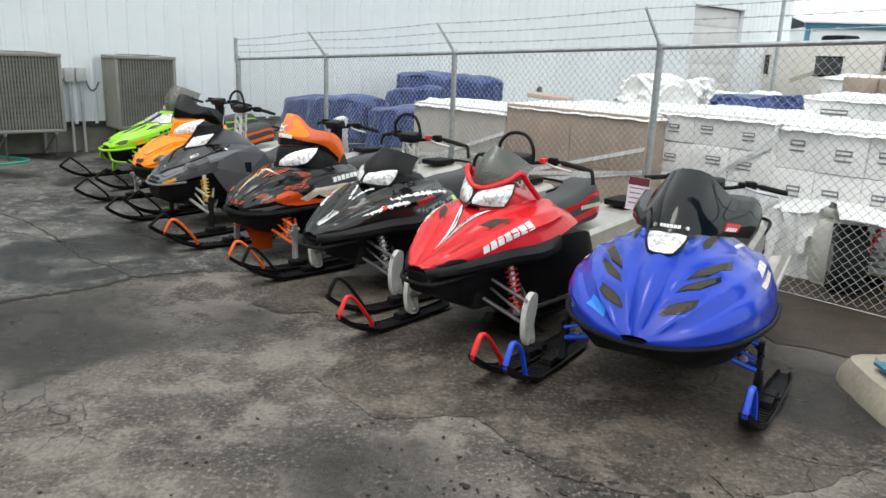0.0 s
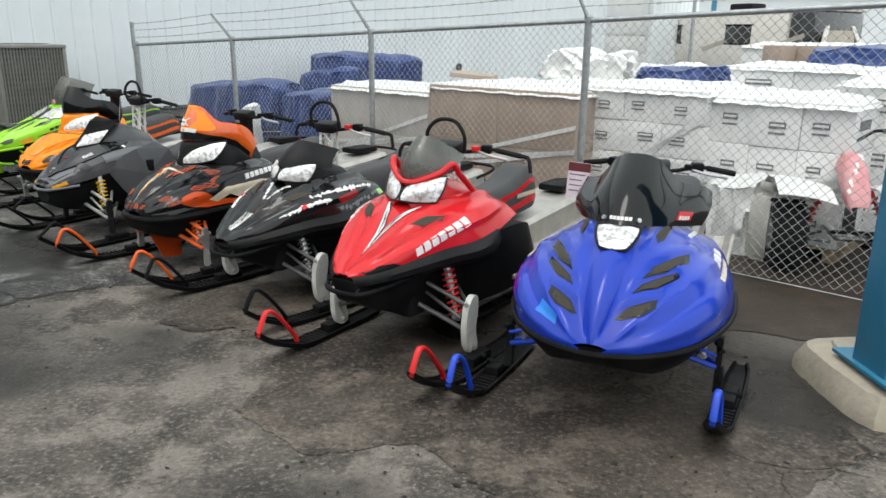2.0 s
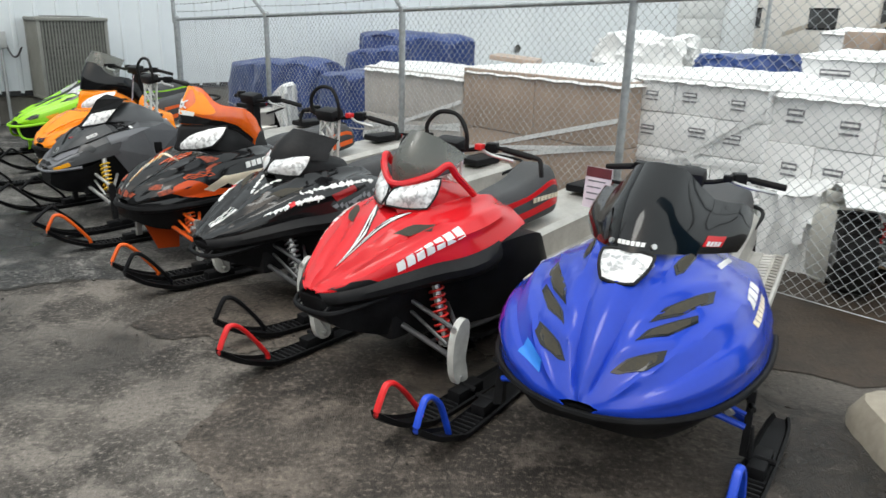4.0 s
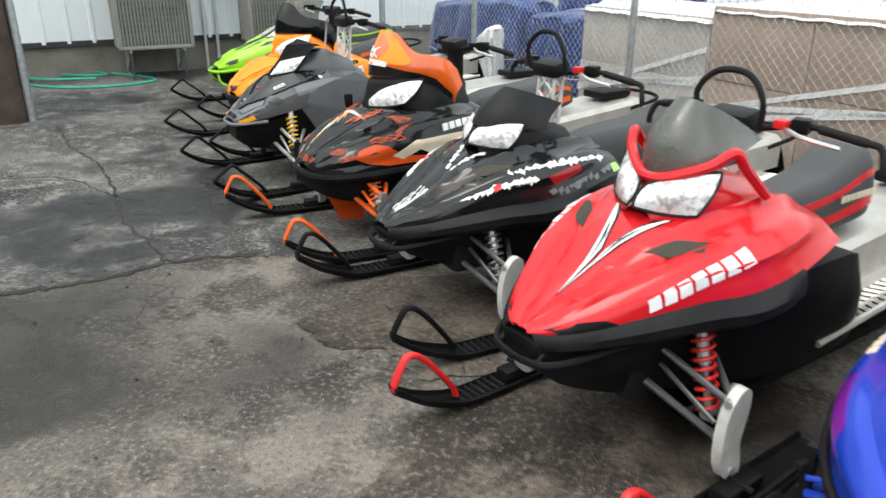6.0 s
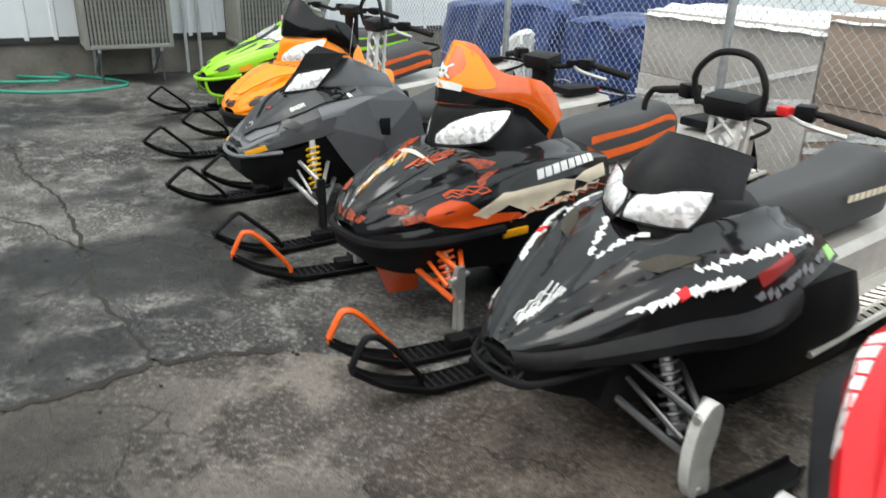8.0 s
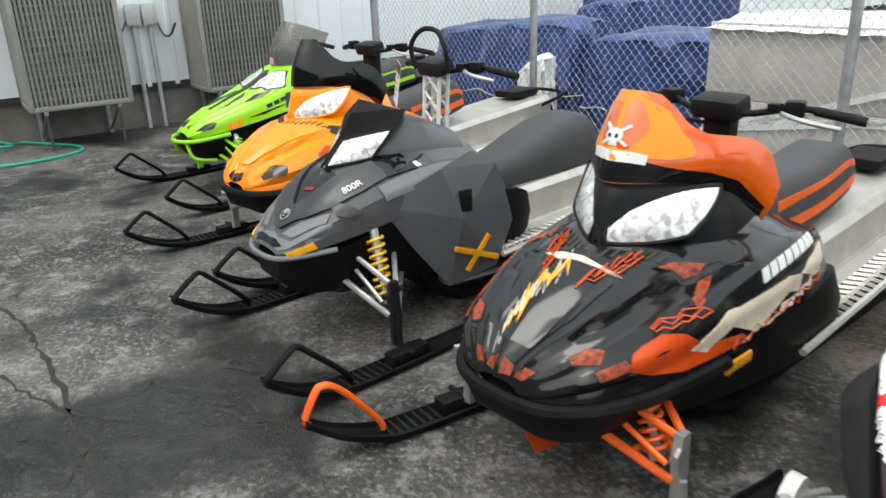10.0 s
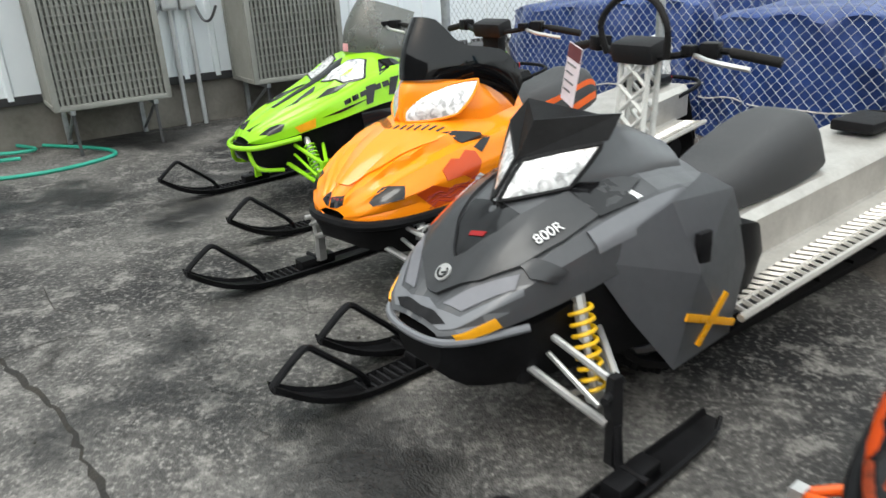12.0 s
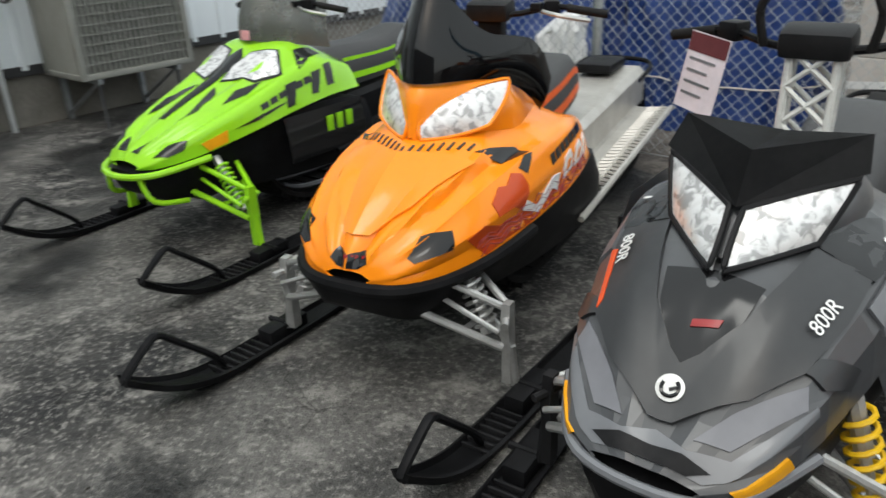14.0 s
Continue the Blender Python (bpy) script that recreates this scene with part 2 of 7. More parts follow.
M = {
    "asphalt": asphalt("asphalt_coarse", (0.027, 0.0235, 0.0205), (0.195, 0.172, 0.150), 0.26, 2.2, 0.47, 40),
    "asphalt_smooth": asphalt("asphalt_smooth", (0.016, 0.016, 0.0165), (0.225, 0.215, 0.20), 0.26, 6.0, 0.515, 45),
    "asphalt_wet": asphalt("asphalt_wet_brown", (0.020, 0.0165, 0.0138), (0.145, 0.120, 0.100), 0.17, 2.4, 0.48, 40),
    # wet asphalt, its dark tone also carrying the shade under the sleds
    "asphalt_dark": asphalt("asphalt_wet_shaded", (0.012, 0.012, 0.0125), (0.20, 0.192, 0.178), 0.17, 6.5, 0.515, 45),
    "crack": material("crack_dirt", (0.012, 0.011, 0.010), 0.9, bump=0.05, second=(0.03, 0.026, 0.02)),
    "soil": material("damp_soil", (0.055, 0.036, 0.022), 0.6, second=(0.020, 0.015, 0.011), scale=4, amount=0.9, bump=0.08, bump_scale=35),
    "concrete": material("concrete", (0.42, 0.375, 0.30), 0.85, second=(0.24, 0.21, 0.17), scale=3, amount=0.9, bump=0.05, bump_scale=40),
    "foundation": material("foundation_concrete", (0.26, 0.24, 0.21), 0.9, second=(0.13, 0.12, 0.10), scale=2.5, amount=0.9, bump=0.06, bump_scale=30),
    "siding": material("white_siding", (0.80, 0.84, 0.86), 0.45, second=(0.68, 0.72, 0.75), scale=0.7, amount=1.2, bump=0.002, bump_scale=20),
    # for the added wall out of view, mid grey to dim reflections
    "unseen_wall": material("unseen_wall_grey", (0.20, 0.20, 0.205), 0.7, second=(0.15, 0.15, 0.152), scale=1.5, amount=0.9, bump=0.02, bump_scale=12),
    "siding_dark": material("skirt_black", (0.03, 0.03, 0.032), 0.7, bump=0.02),
    "door_white": material("door_white", (0.70, 0.71, 0.70), 0.5, second=(0.62, 0.63, 0.62), scale=1.5),
    "galvanised": material("galvanised_steel", (0.46, 0.48, 0.49), 0.45, 0.75, second=(0.34, 0.36, 0.37), scale=20, bump=0.01),
    "wire": material("fence_wire", (0.40, 0.42, 0.43), 0.5, 0.2, second=(0.30, 0.31, 0.32), scale=6),
    "ac_grey": material("ac_painted_metal", (0.27, 0.27, 0.245), 0.55, second=(0.20, 0.20, 0.18), scale=3, amount=0.8),
    "ac_dark": material("ac_inside", (0.15, 0.15, 0.138), 0.8, second=(0.07, 0.07, 0.065)),
    "meter_grey": material("meter_grey", (0.55, 0.56, 0.56), 0.5, second=(0.45, 0.46, 0.46)),
    "blue_steel": material("blue_painted_steel", (0.035, 0.20, 0.32), 0.42, second=(0.03, 0.16, 0.26), scale=2, amount=0.8, bump=0.004),
    "wood_pole": material("creosoted_wood", (0.085, 0.058, 0.042), 0.85, second=(0.03, 0.022, 0.018), scale=7, amount=1.0, bump=0.06, bump_scale=18),
    "hose": material("green_hose", (0.02, 0.30, 0.20), 0.4, second=(0.03, 0.36, 0.26)),
    "tarp": material("blue_tarp", (0.016, 0.052, 0.21), 0.38, second=(0.009, 0.027, 0.12), scale=3, amount=0.9, bump=0.09, bump_scale=11),
    "pink_red": material("faded_pink_plastic", (0.60, 0.20, 0.22), 0.45, second=(0.66, 0.36, 0.36), scale=12, amount=1.0),
    "cardboard": material("cardboard", (0.42, 0.325, 0.26), 0.45, second=(0.33, 0.25, 0.195), scale=3, amount=0.8),
    "greywrap": material("wrapped_cardboard", (0.58, 0.55, 0.52), 0.4, second=(0.42, 0.39, 0.36), scale=4, amount=0.9, bump=0.02, bump_scale=25),
    "whitebox": material("white_carton", (0.84, 0.84, 0.83), 0.5, second=(0.74, 0.74, 0.74), scale=3, amount=0.9),
    "plastic_film": material("white_plastic_film", (0.80, 0.80, 0.79), 0.35, second=(0.66, 0.67, 0.67), scale=5, amount=1.0, bump=0.06, bump_scale=14),
    "print_grey": material("grey_print", (0.16, 0.16, 0.17), 0.6),
    "pallet": material("pallet_wood", (0.36, 0.27, 0.17), 0.8, second=(0.25, 0.18, 0.11), scale=10, bump=0.03),
    "tank": material("tank_offwhite", (0.62, 0.61, 0.56), 0.5, second=(0.45, 0.43, 0.38), scale=4, amount=0.9),
    "rubber": material("rubber", (0.008, 0.008, 0.008), 0.75, spec=0.2, second=(0.015, 0.014, 0.014), scale=12, bump=0.02),
    "black": material("black_plastic", (0.005, 0.005, 0.0055), 0.45, spec=0.10, second=(0.010, 0.010, 0.011), scale=9, bump=0.006, bump_scale=400),
    "satin": material("satin_black_plastic", (0.009, 0.009, 0.010), 0.48, spec=0.14, second=(0.017, 0.017, 0.018), scale=6, bump=0.006, bump_scale=300),
    "gloss_black": material("gloss_black", (0.006, 0.006, 0.0065), 0.10, second=(0.010, 0.010, 0.011), scale=5, amount=1.2, spread=0.03, spec=0.42),
    "dark_grey": material("satin_dark_grey", (0.062, 0.064, 0.069), 0.36, second=(0.048, 0.050, 0.054), scale=4, amount=0.8, coat=0.2),
    "satin_grey": material("satin_charcoal", (0.027, 0.028, 0.030), 0.40, second=(0.021, 0.022, 0.024), scale=5, coat=0.1),
    "mid_grey": material("mid_grey_plastic", (0.15, 0.156, 0.168), 0.38, second=(0.13, 0.135, 0.147), scale=4, coat=0.2),
    "pale_grey": material("lilac_grey_plastic", (0.17, 0.172, 0.19), 0.5, second=(0.14, 0.142, 0.158), scale=7, amount=0.9),
    "seat": material("seat_vinyl", (0.034, 0.035, 0.037), 0.6, second=(0.046, 0.046, 0.048), scale=4, bump=0.02, bump_scale=220),
    "blue": paint("blue_paint", (0.009, 0.036, 0.36), (0.012, 0.05, 0.46)),
    "blue_light": paint("sky_blue_paint", (0.03, 0.22, 0.75)),
    "purple": paint("purple_paint", (0.20, 0.02, 0.30)),
    "red": paint("red_paint", (0.62, 0.012, 0.018), (0.55, 0.010, 0.015)),
    "dark_red": paint("dark_red_graphic", (0.30, 0.012, 0.014)),
    "orange": paint("orange_paint", (0.95, 0.25, 0.006), (0.93, 0.28, 0.008)),
    "amber_paint": paint("light_orange_paint", (0.98, 0.42, 0.035)),
    "vent_orange": material("orange_vent_mesh", (0.42, 0.06, 0.012), 0.5, second=(0.07, 0.012, 0.006), scale=60, amount=0.6),
    "red_orange": paint("red_orange_graphic", (0.62, 0.075, 0.012)),
    "green": paint("lime_paint", (0.30, 0.66, 0.02), (0.26, 0.60, 0.015)),
    "lime_pale": paint("lime_decal", (0.35, 0.65, 0.20)),
    "white": material("white_decal", (0.80, 0.80, 0.79), 0.35, second=(0.72, 0.72, 0.71), scale=15),
    "cream": material("cream_decal", (0.78, 0.68, 0.52), 0.35),
    "pale_alloy": material("pale_cast_alloy", (0.66, 0.66, 0.63), 0.5, 0.15, second=(0.52, 0.52, 0.50), scale=14, bump=0.01),
    "silver": material("silver_alloy", (0.55, 0.55, 0.54), 0.38, 0.7, second=(0.42, 0.42, 0.41), scale=12, bump=0.01),
    "alu": material("tunnel_aluminium", (0.60, 0.58, 0.54), 0.42, 0.6, second=(0.42, 0.40, 0.37), scale=6, amount=0.9, bump=0.006),
    "steel": material("dark_steel", (0.16, 0.16, 0.165), 0.4, 0.8),
    "yellow": material("yellow_spring", (0.72, 0.44, 0.01), 0.4),
    "red_spring": material("red_spring", (0.55, 0.02, 0.015), 0.4),
    "orange_part": material("orange_powder_coat", (0.82, 0.13, 0.012), 0.4, second=(0.70, 0.10, 0.01)),
    "red_part": material("red_ski_loop_plastic", (0.72, 0.018, 0.02), 0.42),
    "blue_part": material("blue_ski_loop_plastic", (0.012, 0.07, 0.62), 0.42),
    "amber": material("amber_reflector", (0.85, 0.38, 0.01), 0.25, coat=0.6),
    "tail_red": material("red_tail_lens", (0.45, 0.01, 0.012), 0.2, coat=0.8),
    "lens": lens_material("headlamp_reflector"),
    "smoke": material("smoked_screen", (0.003, 0.003, 0.0035), 0.07, spread=0.02, alpha=0.96, spec=0.4),
    "grey_screen": material("grey_tinted_screen", (0.12, 0.125, 0.112), 0.28, coat=0.2, spread=0.1, alpha=0.72),
    "orange_screen": material("orange_tinted_screen", (0.80, 0.14, 0.004), 0.16, coat=1.0, second=(0.72, 0.09, 0.003), scale=3, spread=0.05, alpha=0.9),
    "paper": material("paper_tag", (0.74, 0.66, 0.70), 0.6),
    "pink_paper": material("pink_paper_tag", (0.75, 0.36, 0.38), 0.6),
    "maroon_print": material("maroon_print", (0.12, 0.02, 0.025), 0.6),
    "rv_white": material("caravan_white", (0.72, 0.70, 0.66), 0.4, second=(0.66, 0.63, 0.58), scale=2),
    "rv_tan": material("caravan_tan", (0.45, 0.40, 0.33), 0.5),
    "glass_dark": material("dark_window_glass", (0.01, 0.01, 0.012), 0.08, coat=1.0),
    "mesh_dark": material("vent_mesh", (0.012, 0.012, 0.012), 0.7, second=(0.05, 0.04, 0.02), scale=90, amount=1.0),
}

# ---- geometry helpers ----


def part(name, bm, mat, parent=None, label="", smooth=True):
    """Links a bmesh as one mesh object under a thing or part."""
    me = bpy.data.meshes.new(name)
    bmesh.ops.recalc_face_normals(bm, faces=bm.faces[:])
    bm.to_mesh(me)
    bm.free()
    if smooth:
        me.polygons.foreach_set("use_smooth", [True] * len(me.polygons))
        me.set_sharp_from_angle(angle=radians(38))
    me.materials.append(M[mat])
    ob = new(name, me)
    ob.parent = parent
    if label:
        tagged(ob, label)
    return ob


def thing(name, m, label, category, group="", kind=""):
    ob = new(name)
    ob.empty_display_size = 0.1
    ob.matrix_world = m
    return tagged(ob, label, category, group, kind)


def joined(*bms):
    out = bmesh.new()
    for b in bms:
        me = bpy.data.meshes.new("tmp")
        b.to_mesh(me)
        b.free()
        out.from_mesh(me)
        bpy.data.meshes.remove(me)
    return out


def tube(points, r, seg=8, closed=False, flat=1.0):
    """A round bar along points; r may be a list; flat squeezes it sideways."""
    bm = bmesh.new()
    pts = [Vector(p) for p in points]
    n = len(pts)
    rings = []
    up = Vector((0, 0, 1))
    for i, p in enumerate(pts):
        a = pts[(i - 1) % n] if closed or i > 0 else p
        b = pts[(i + 1) % n] if closed or i < n - 1 else p
        d = (b - a).normalized()
        s = d.cross(up)
        if s.length < 0.05:
            s = d.cross(Vector((1, 0, 0)))
        s.normalize()
        t = s.cross(d)
        rad = r[i] if isinstance(r, (list, tuple)) else r
        rings.append([bm.verts.new(p + rad * (math.cos(k * math.tau / seg) * s * flat + math.sin(k * math.tau / seg) * t)) for k in range(seg)])
    m = n if closed else n - 1
    for i in range(m):
        a, b = rings[i], rings[(i + 1) % n]
        for k in range(seg):
            bm.faces.new((a[k], a[(k + 1) % seg], b[(k + 1) % seg], b[k]))
    if not closed:
        bm.faces.new(rings[0][::-1])
        bm.faces.new(rings[-1])
    return bm


def curve(points, steps=6, closed=False):
    """A smooth line through points (Catmull-Rom)."""
    p = [np.array(q, float) for q in points]
    n = len(p)
    out = []
    for i in range(n if closed else n - 1):
        if closed:
            a, b, c, d = (p[(i + k) % n] for k in (-1, 0, 1, 2))
        else:
            a, b, c, d = p[max(i - 1, 0)], p[i], p[i + 1], p[min(i + 2, n - 1)]
        for k in range(steps):
            t = k / steps
            out.append(tuple(0.5 * (2 * b + (c - a) * t + (2 * a - 5 * b + 4 * c - d) * t * t + (3 * b - a - 3 * c + d) * t ** 3)))
    if not closed:
        out.append(tuple(p[-1]))
    return out


def box(x0, x1, y0, y1, z0, z1, bevel=0.004):
    bm = bmesh.new()
    bmesh.ops.create_cube(bm, size=1, matrix=Matrix.Translation(((x0 + x1) / 2, (y0 + y1) / 2, (z0 + z1) / 2)) @ Matrix.Diagonal((abs(x1 - x0), abs(y1 - y0), abs(z1 - z0), 1)))
    if bevel:
        bmesh.ops.bevel(bm, geom=bm.edges[:], offset=bevel, segments=2, affect="EDGES", profile=0.6)
    return bm


def placed(bm, m):
    bm.transform(m)
    return bm


def rings_mesh(rings, cap=True, loop=True):
    """Skin over rings of equal length."""
    bm = bmesh.new()
    vs = [[bm.verts.new(p) for p in r] for r in rings]
    n = len(vs[0])
    for a, b in zip(vs, vs[1:]):
        for k in range(n if loop else n - 1):
            bm.faces.new((a[k], a[(k + 1) % n], b[(k + 1) % n], b[k]))
    if cap and loop:
        bm.faces.new(vs[0][::-1])
        bm.faces.new(vs[-1])
    return bm


def slab(poly, m, thick):
    """A flat plate: 2D outline in the x-y plane of pose m, extruded by thick."""
    bm = bmesh.new()
    lo = [bm.verts.new(m @ Vector((x, y, 0))) for x, y in poly]
    hi = [bm.verts.new(m @ Vector((x, y, thick))) for x, y in poly]
    bm.faces.new(lo[::-1])
    bm.faces.new(hi)
    for k in range(len(poly)):
        j = (k + 1) % len(poly)
        bm.faces.new((lo[k], lo[j], hi[j], hi[k]))
    return bm


class Skin:
    """A smooth surface as a grid of places; u along, v across (-1 to 1); it carries decals."""

    def __init__(self, grid):
        self.lay(grid)

    def lay(self, grid):
        self.g = np.array(grid, float)
        du, dv = np.gradient(self.g, axis=0), np.gradient(self.g, axis=1)
        n = np.cross(dv, du)
        n /= np.maximum(np.linalg.norm(n, axis=2, keepdims=True), 1e-9)
        self.n = n

    def sample(self, arr, u, v):
        a, b = arr.shape[0] - 1, arr.shape[1] - 1
        x, y = min(max(u, 0), 1) * a, min(max((v + 1) / 2, 0), 1) * b
        i, j = min(int(x), a - 1), min(int(y), b - 1)
        fx, fy = x - i, y - j
        return (arr[i, j] * (1 - fx) * (1 - fy) + arr[i + 1, j] * fx * (1 - fy) + arr[i, j + 1] * (1 - fx) * fy + arr[i + 1, j + 1] * fx * fy)

    def at(self, u, v, off=0.0):
        n = self.sample(self.n, u, v)
        return self.sample(self.g, u, v) + n * off

    def ridge(self, segs):
        """Raise or press soft creases: (u0, v0, u1, v1, width, height), on both sides."""
        a, b, _ = self.g.shape
        U, V = np.meshgrid(np.linspace(0, 1, a), np.abs(np.linspace(-1, 1, b)), indexing="ij")
        h = np.zeros((a, b))
        for u0, v0, u1, v1, w, height in segs:
            d = np.array([u1 - u0, v1 - v0])
            t = np.clip(((U - u0) * d[0] + (V - v0) * d[1]) / max(d @ d, 1e-9), 0, 1)
            q = np.hypot(U - u0 - t * d[0], V - v0 - t * d[1])
            h += height * np.exp(-(q / w) ** 2)
        self.lay(self.g + self.n * h[:, :, None])
        return self

    def shell(self, thick=0.006):
        a, b, _ = self.g.shape
        bm = bmesh.new()
        top = [[bm.verts.new(self.g[i, j]) for j in range(b)] for i in range(a)]
        low = [[bm.verts.new(self.g[i, j] - self.n[i, j] * thick) for j in range(b)] for i in range(a)]
        for i in range(a - 1):
            for j in range(b - 1):
                bm.faces.new((top[i][j], top[i + 1][j], top[i + 1][j + 1], top[i][j + 1]))
                bm.faces.new((low[i][j], low[i][j + 1], low[i + 1][j + 1], low[i + 1][j]))
        rim = [(i, 0) for i in range(a)] + [(a - 1, j) for j in range(1, b)] + [(i, b - 1) for i in range(a - 2, -1, -1)] + [(0, j) for j in range(b - 2, 0, -1)]
        for k, (i, j) in enumerate(rim):
            p, q = rim[(k + 1) % len(rim)]
            bm.faces.new((top[i][j], top[p][q], low[p][q], low[i][j]))
        return bm

    def patch(self, corners, off=0.004, n=6, dome=0.0):
        """A thin piece that follows the skin inside four (u, v) corners."""
        bm = bmesh.new()
        c = [np.array(q, float) for q in corners]
        top, low = [], []
        for i in range(n + 1):
            r, s = [], []
            for j in range(n + 1):
                a, b = i / n, j / n
                q = (c[0] * (1 - a) + c[1] * a) * (1 - b) + (c[3] * (1 - a) + c[2] * a) * b
                r.append(bm.verts.new(self.at(q[0], q[1], off + dome * 16 * a * (1 - a) * b * (1 - b))))
                s.append(bm.verts.new(self.at(q[0], q[1], 0.0005)))
            top.append(r)
            low.append(s)
        for i in range(n):
            for j in range(n):
                bm.faces.new((top[i][j], top[i + 1][j], top[i + 1][j + 1], top[i][j + 1]))
        rim = [(i, 0) for i in range(n + 1)] + [(n, j) for j in range(1, n + 1)] + [(i, n) for i in range(n - 1, -1, -1)] + [(0, j) for j in range(n - 1, 0, -1)]
        for k, (i, j) in enumerate(rim):
            p, q = rim[(k + 1) % len(rim)]
            bm.faces.new((top[i][j], top[p][q], low[p][q], low[i][j]))
        return bm


def mirrored(corners):
    return [(u, -v) for u, v in corners][::-1]


def resample(rows, count):
    """Spread a table of stations smoothly to count rows."""
    rows = np.array(rows, float)
    line = np.array(curve(rows, 12))
    d = np.concatenate([[0], np.cumsum(np.linalg.norm(np.diff(line[:, :], axis=0), axis=1))])
    want = np.linspace(0, d[-1], count)
    return np.stack([np.interp(want, d, line[:, k]) for k in range(line.shape[1])], axis=1)


def hood_skin(stations, nu=44, nv=57):
    """Stations (x, z_edge, w_edge, z_shoulder, w_shoulder, w_crown, z_crown) from nose to dash."""
    grid = []
    for x, zb, wb, zs, ws, wm, zt in resample(stations, nu):
        dz = zt - zs
        half = [(wb, zb), (ws, zs), (0.55 * ws + 0.45 * wm, zs + 0.4 * dz), (wm, zs + 0.82 * dz), (0.5 * wm, zt - 0.03 * dz), (0, zt)]
        whole = [(-y, z) for y, z in half] + [(y, z) for y, z in half[-2::-1]]
        line = resample(whole, nv)
        grid.append([(x, y, z) for y, z in line])
    return Skin(grid)


# ---- snowmobiles: x to the nose, y to the left, origin on the ground between the ski spindles ----


def ski(parent, y, loop, tip=0.66, tail=-0.42, loop_mat="black", ladder=True):
    """One ski with its loop, ribs and saddle."""
    prof = [(tail, 0.040, 0.038), (tail + 0.06, 0.014, 0.054), (-0.1, 0.008, 0.062), (0.25, 0.012, 0.063), (tip - 0.24, 0.034, 0.058), (tip - 0.11, 0.088, 0.050), (tip, 0.165, 0.030)]
    rows = resample(prof, 26)
    rings = []
    for x, z, w in rows:
        rings.append([(x, y - w, z + 0.024), (x, y - w + 0.01, z), (x, y - 0.018, z), (x, y - 0.01, z - 0.007), (x, y + 0.01, z - 0.007), (x, y + 0.018, z), (x, y + w - 0.01, z), (x, y + w, z + 0.028),
                      (x, y + w - 0.012, z + 0.03), (x, y + w - 0.02, z + 0.012), (x, y - w + 0.02, z + 0.012), (x, y - w + 0.012, z + 0.03)])
    s = part("ski", rings_mesh(rings), "black", parent)
    if loop == "round":
        line = curve([(tip - 0.015, y, 0.165), (tip - 0.005, y, 0.19), (tip - 0.05, y, 0.275), (tip - 0.075, y, 0.288), (tip - 0.11, y, 0.275), (tip - 0.17, y, 0.215), (0.335, y, 0.09), (0.32, y, 0.05)], 4)
    else:
        line = curve([(tip - 0.015, y, 0.165), (tip - 0.01, y, 0.185), (tip - 0.115, y, 0.262), (tip - 0.15, y, 0.262), (tip - 0.18, y, 0.235), (0.32, y, 0.10), (0.28, y, 0.04)], 4)
    part("ski_loop", tube(line, 0.012, 8, flat=1.35), loop_mat, s, loop_mat.split("_")[0] + " ski loop")
    part("saddle", joined(box(-0.10, 0.09, y - 0.035, y + 0.035, 0.018, 0.075, 0.008), tube([(0, y - 0.06, 0.07), (0, y + 0.06, 0.07)], 0.012)), "black", s)
    if ladder:
        for k in range(7):
            x = 0.11 + k * 0.032
            part("ski_rib", box(x, x + 0.008, y - 0.045, y + 0.045, 0.022, 0.040, 0.002), "satin", s)
    part("wear_bar", tube([(-0.3, y, 0.004), (0.3, y, 0.004)], 0.005, 6), "steel", s)
    return s


def coil(a, b, r, turns, wire):
    a, b = Vector(a), Vector(b)
    d = (b - a).normalized()
    s = d.cross(Vector((1, 0, 0))).normalized()
    t = d.cross(s)
    n = turns * 10
    return tube([a + (b - a) * (k / n) + r * (math.cos(k * math.tau / 10) * s + math.sin(k * math.tau / 10) * t) for k in range(n + 1)], wire, 6)


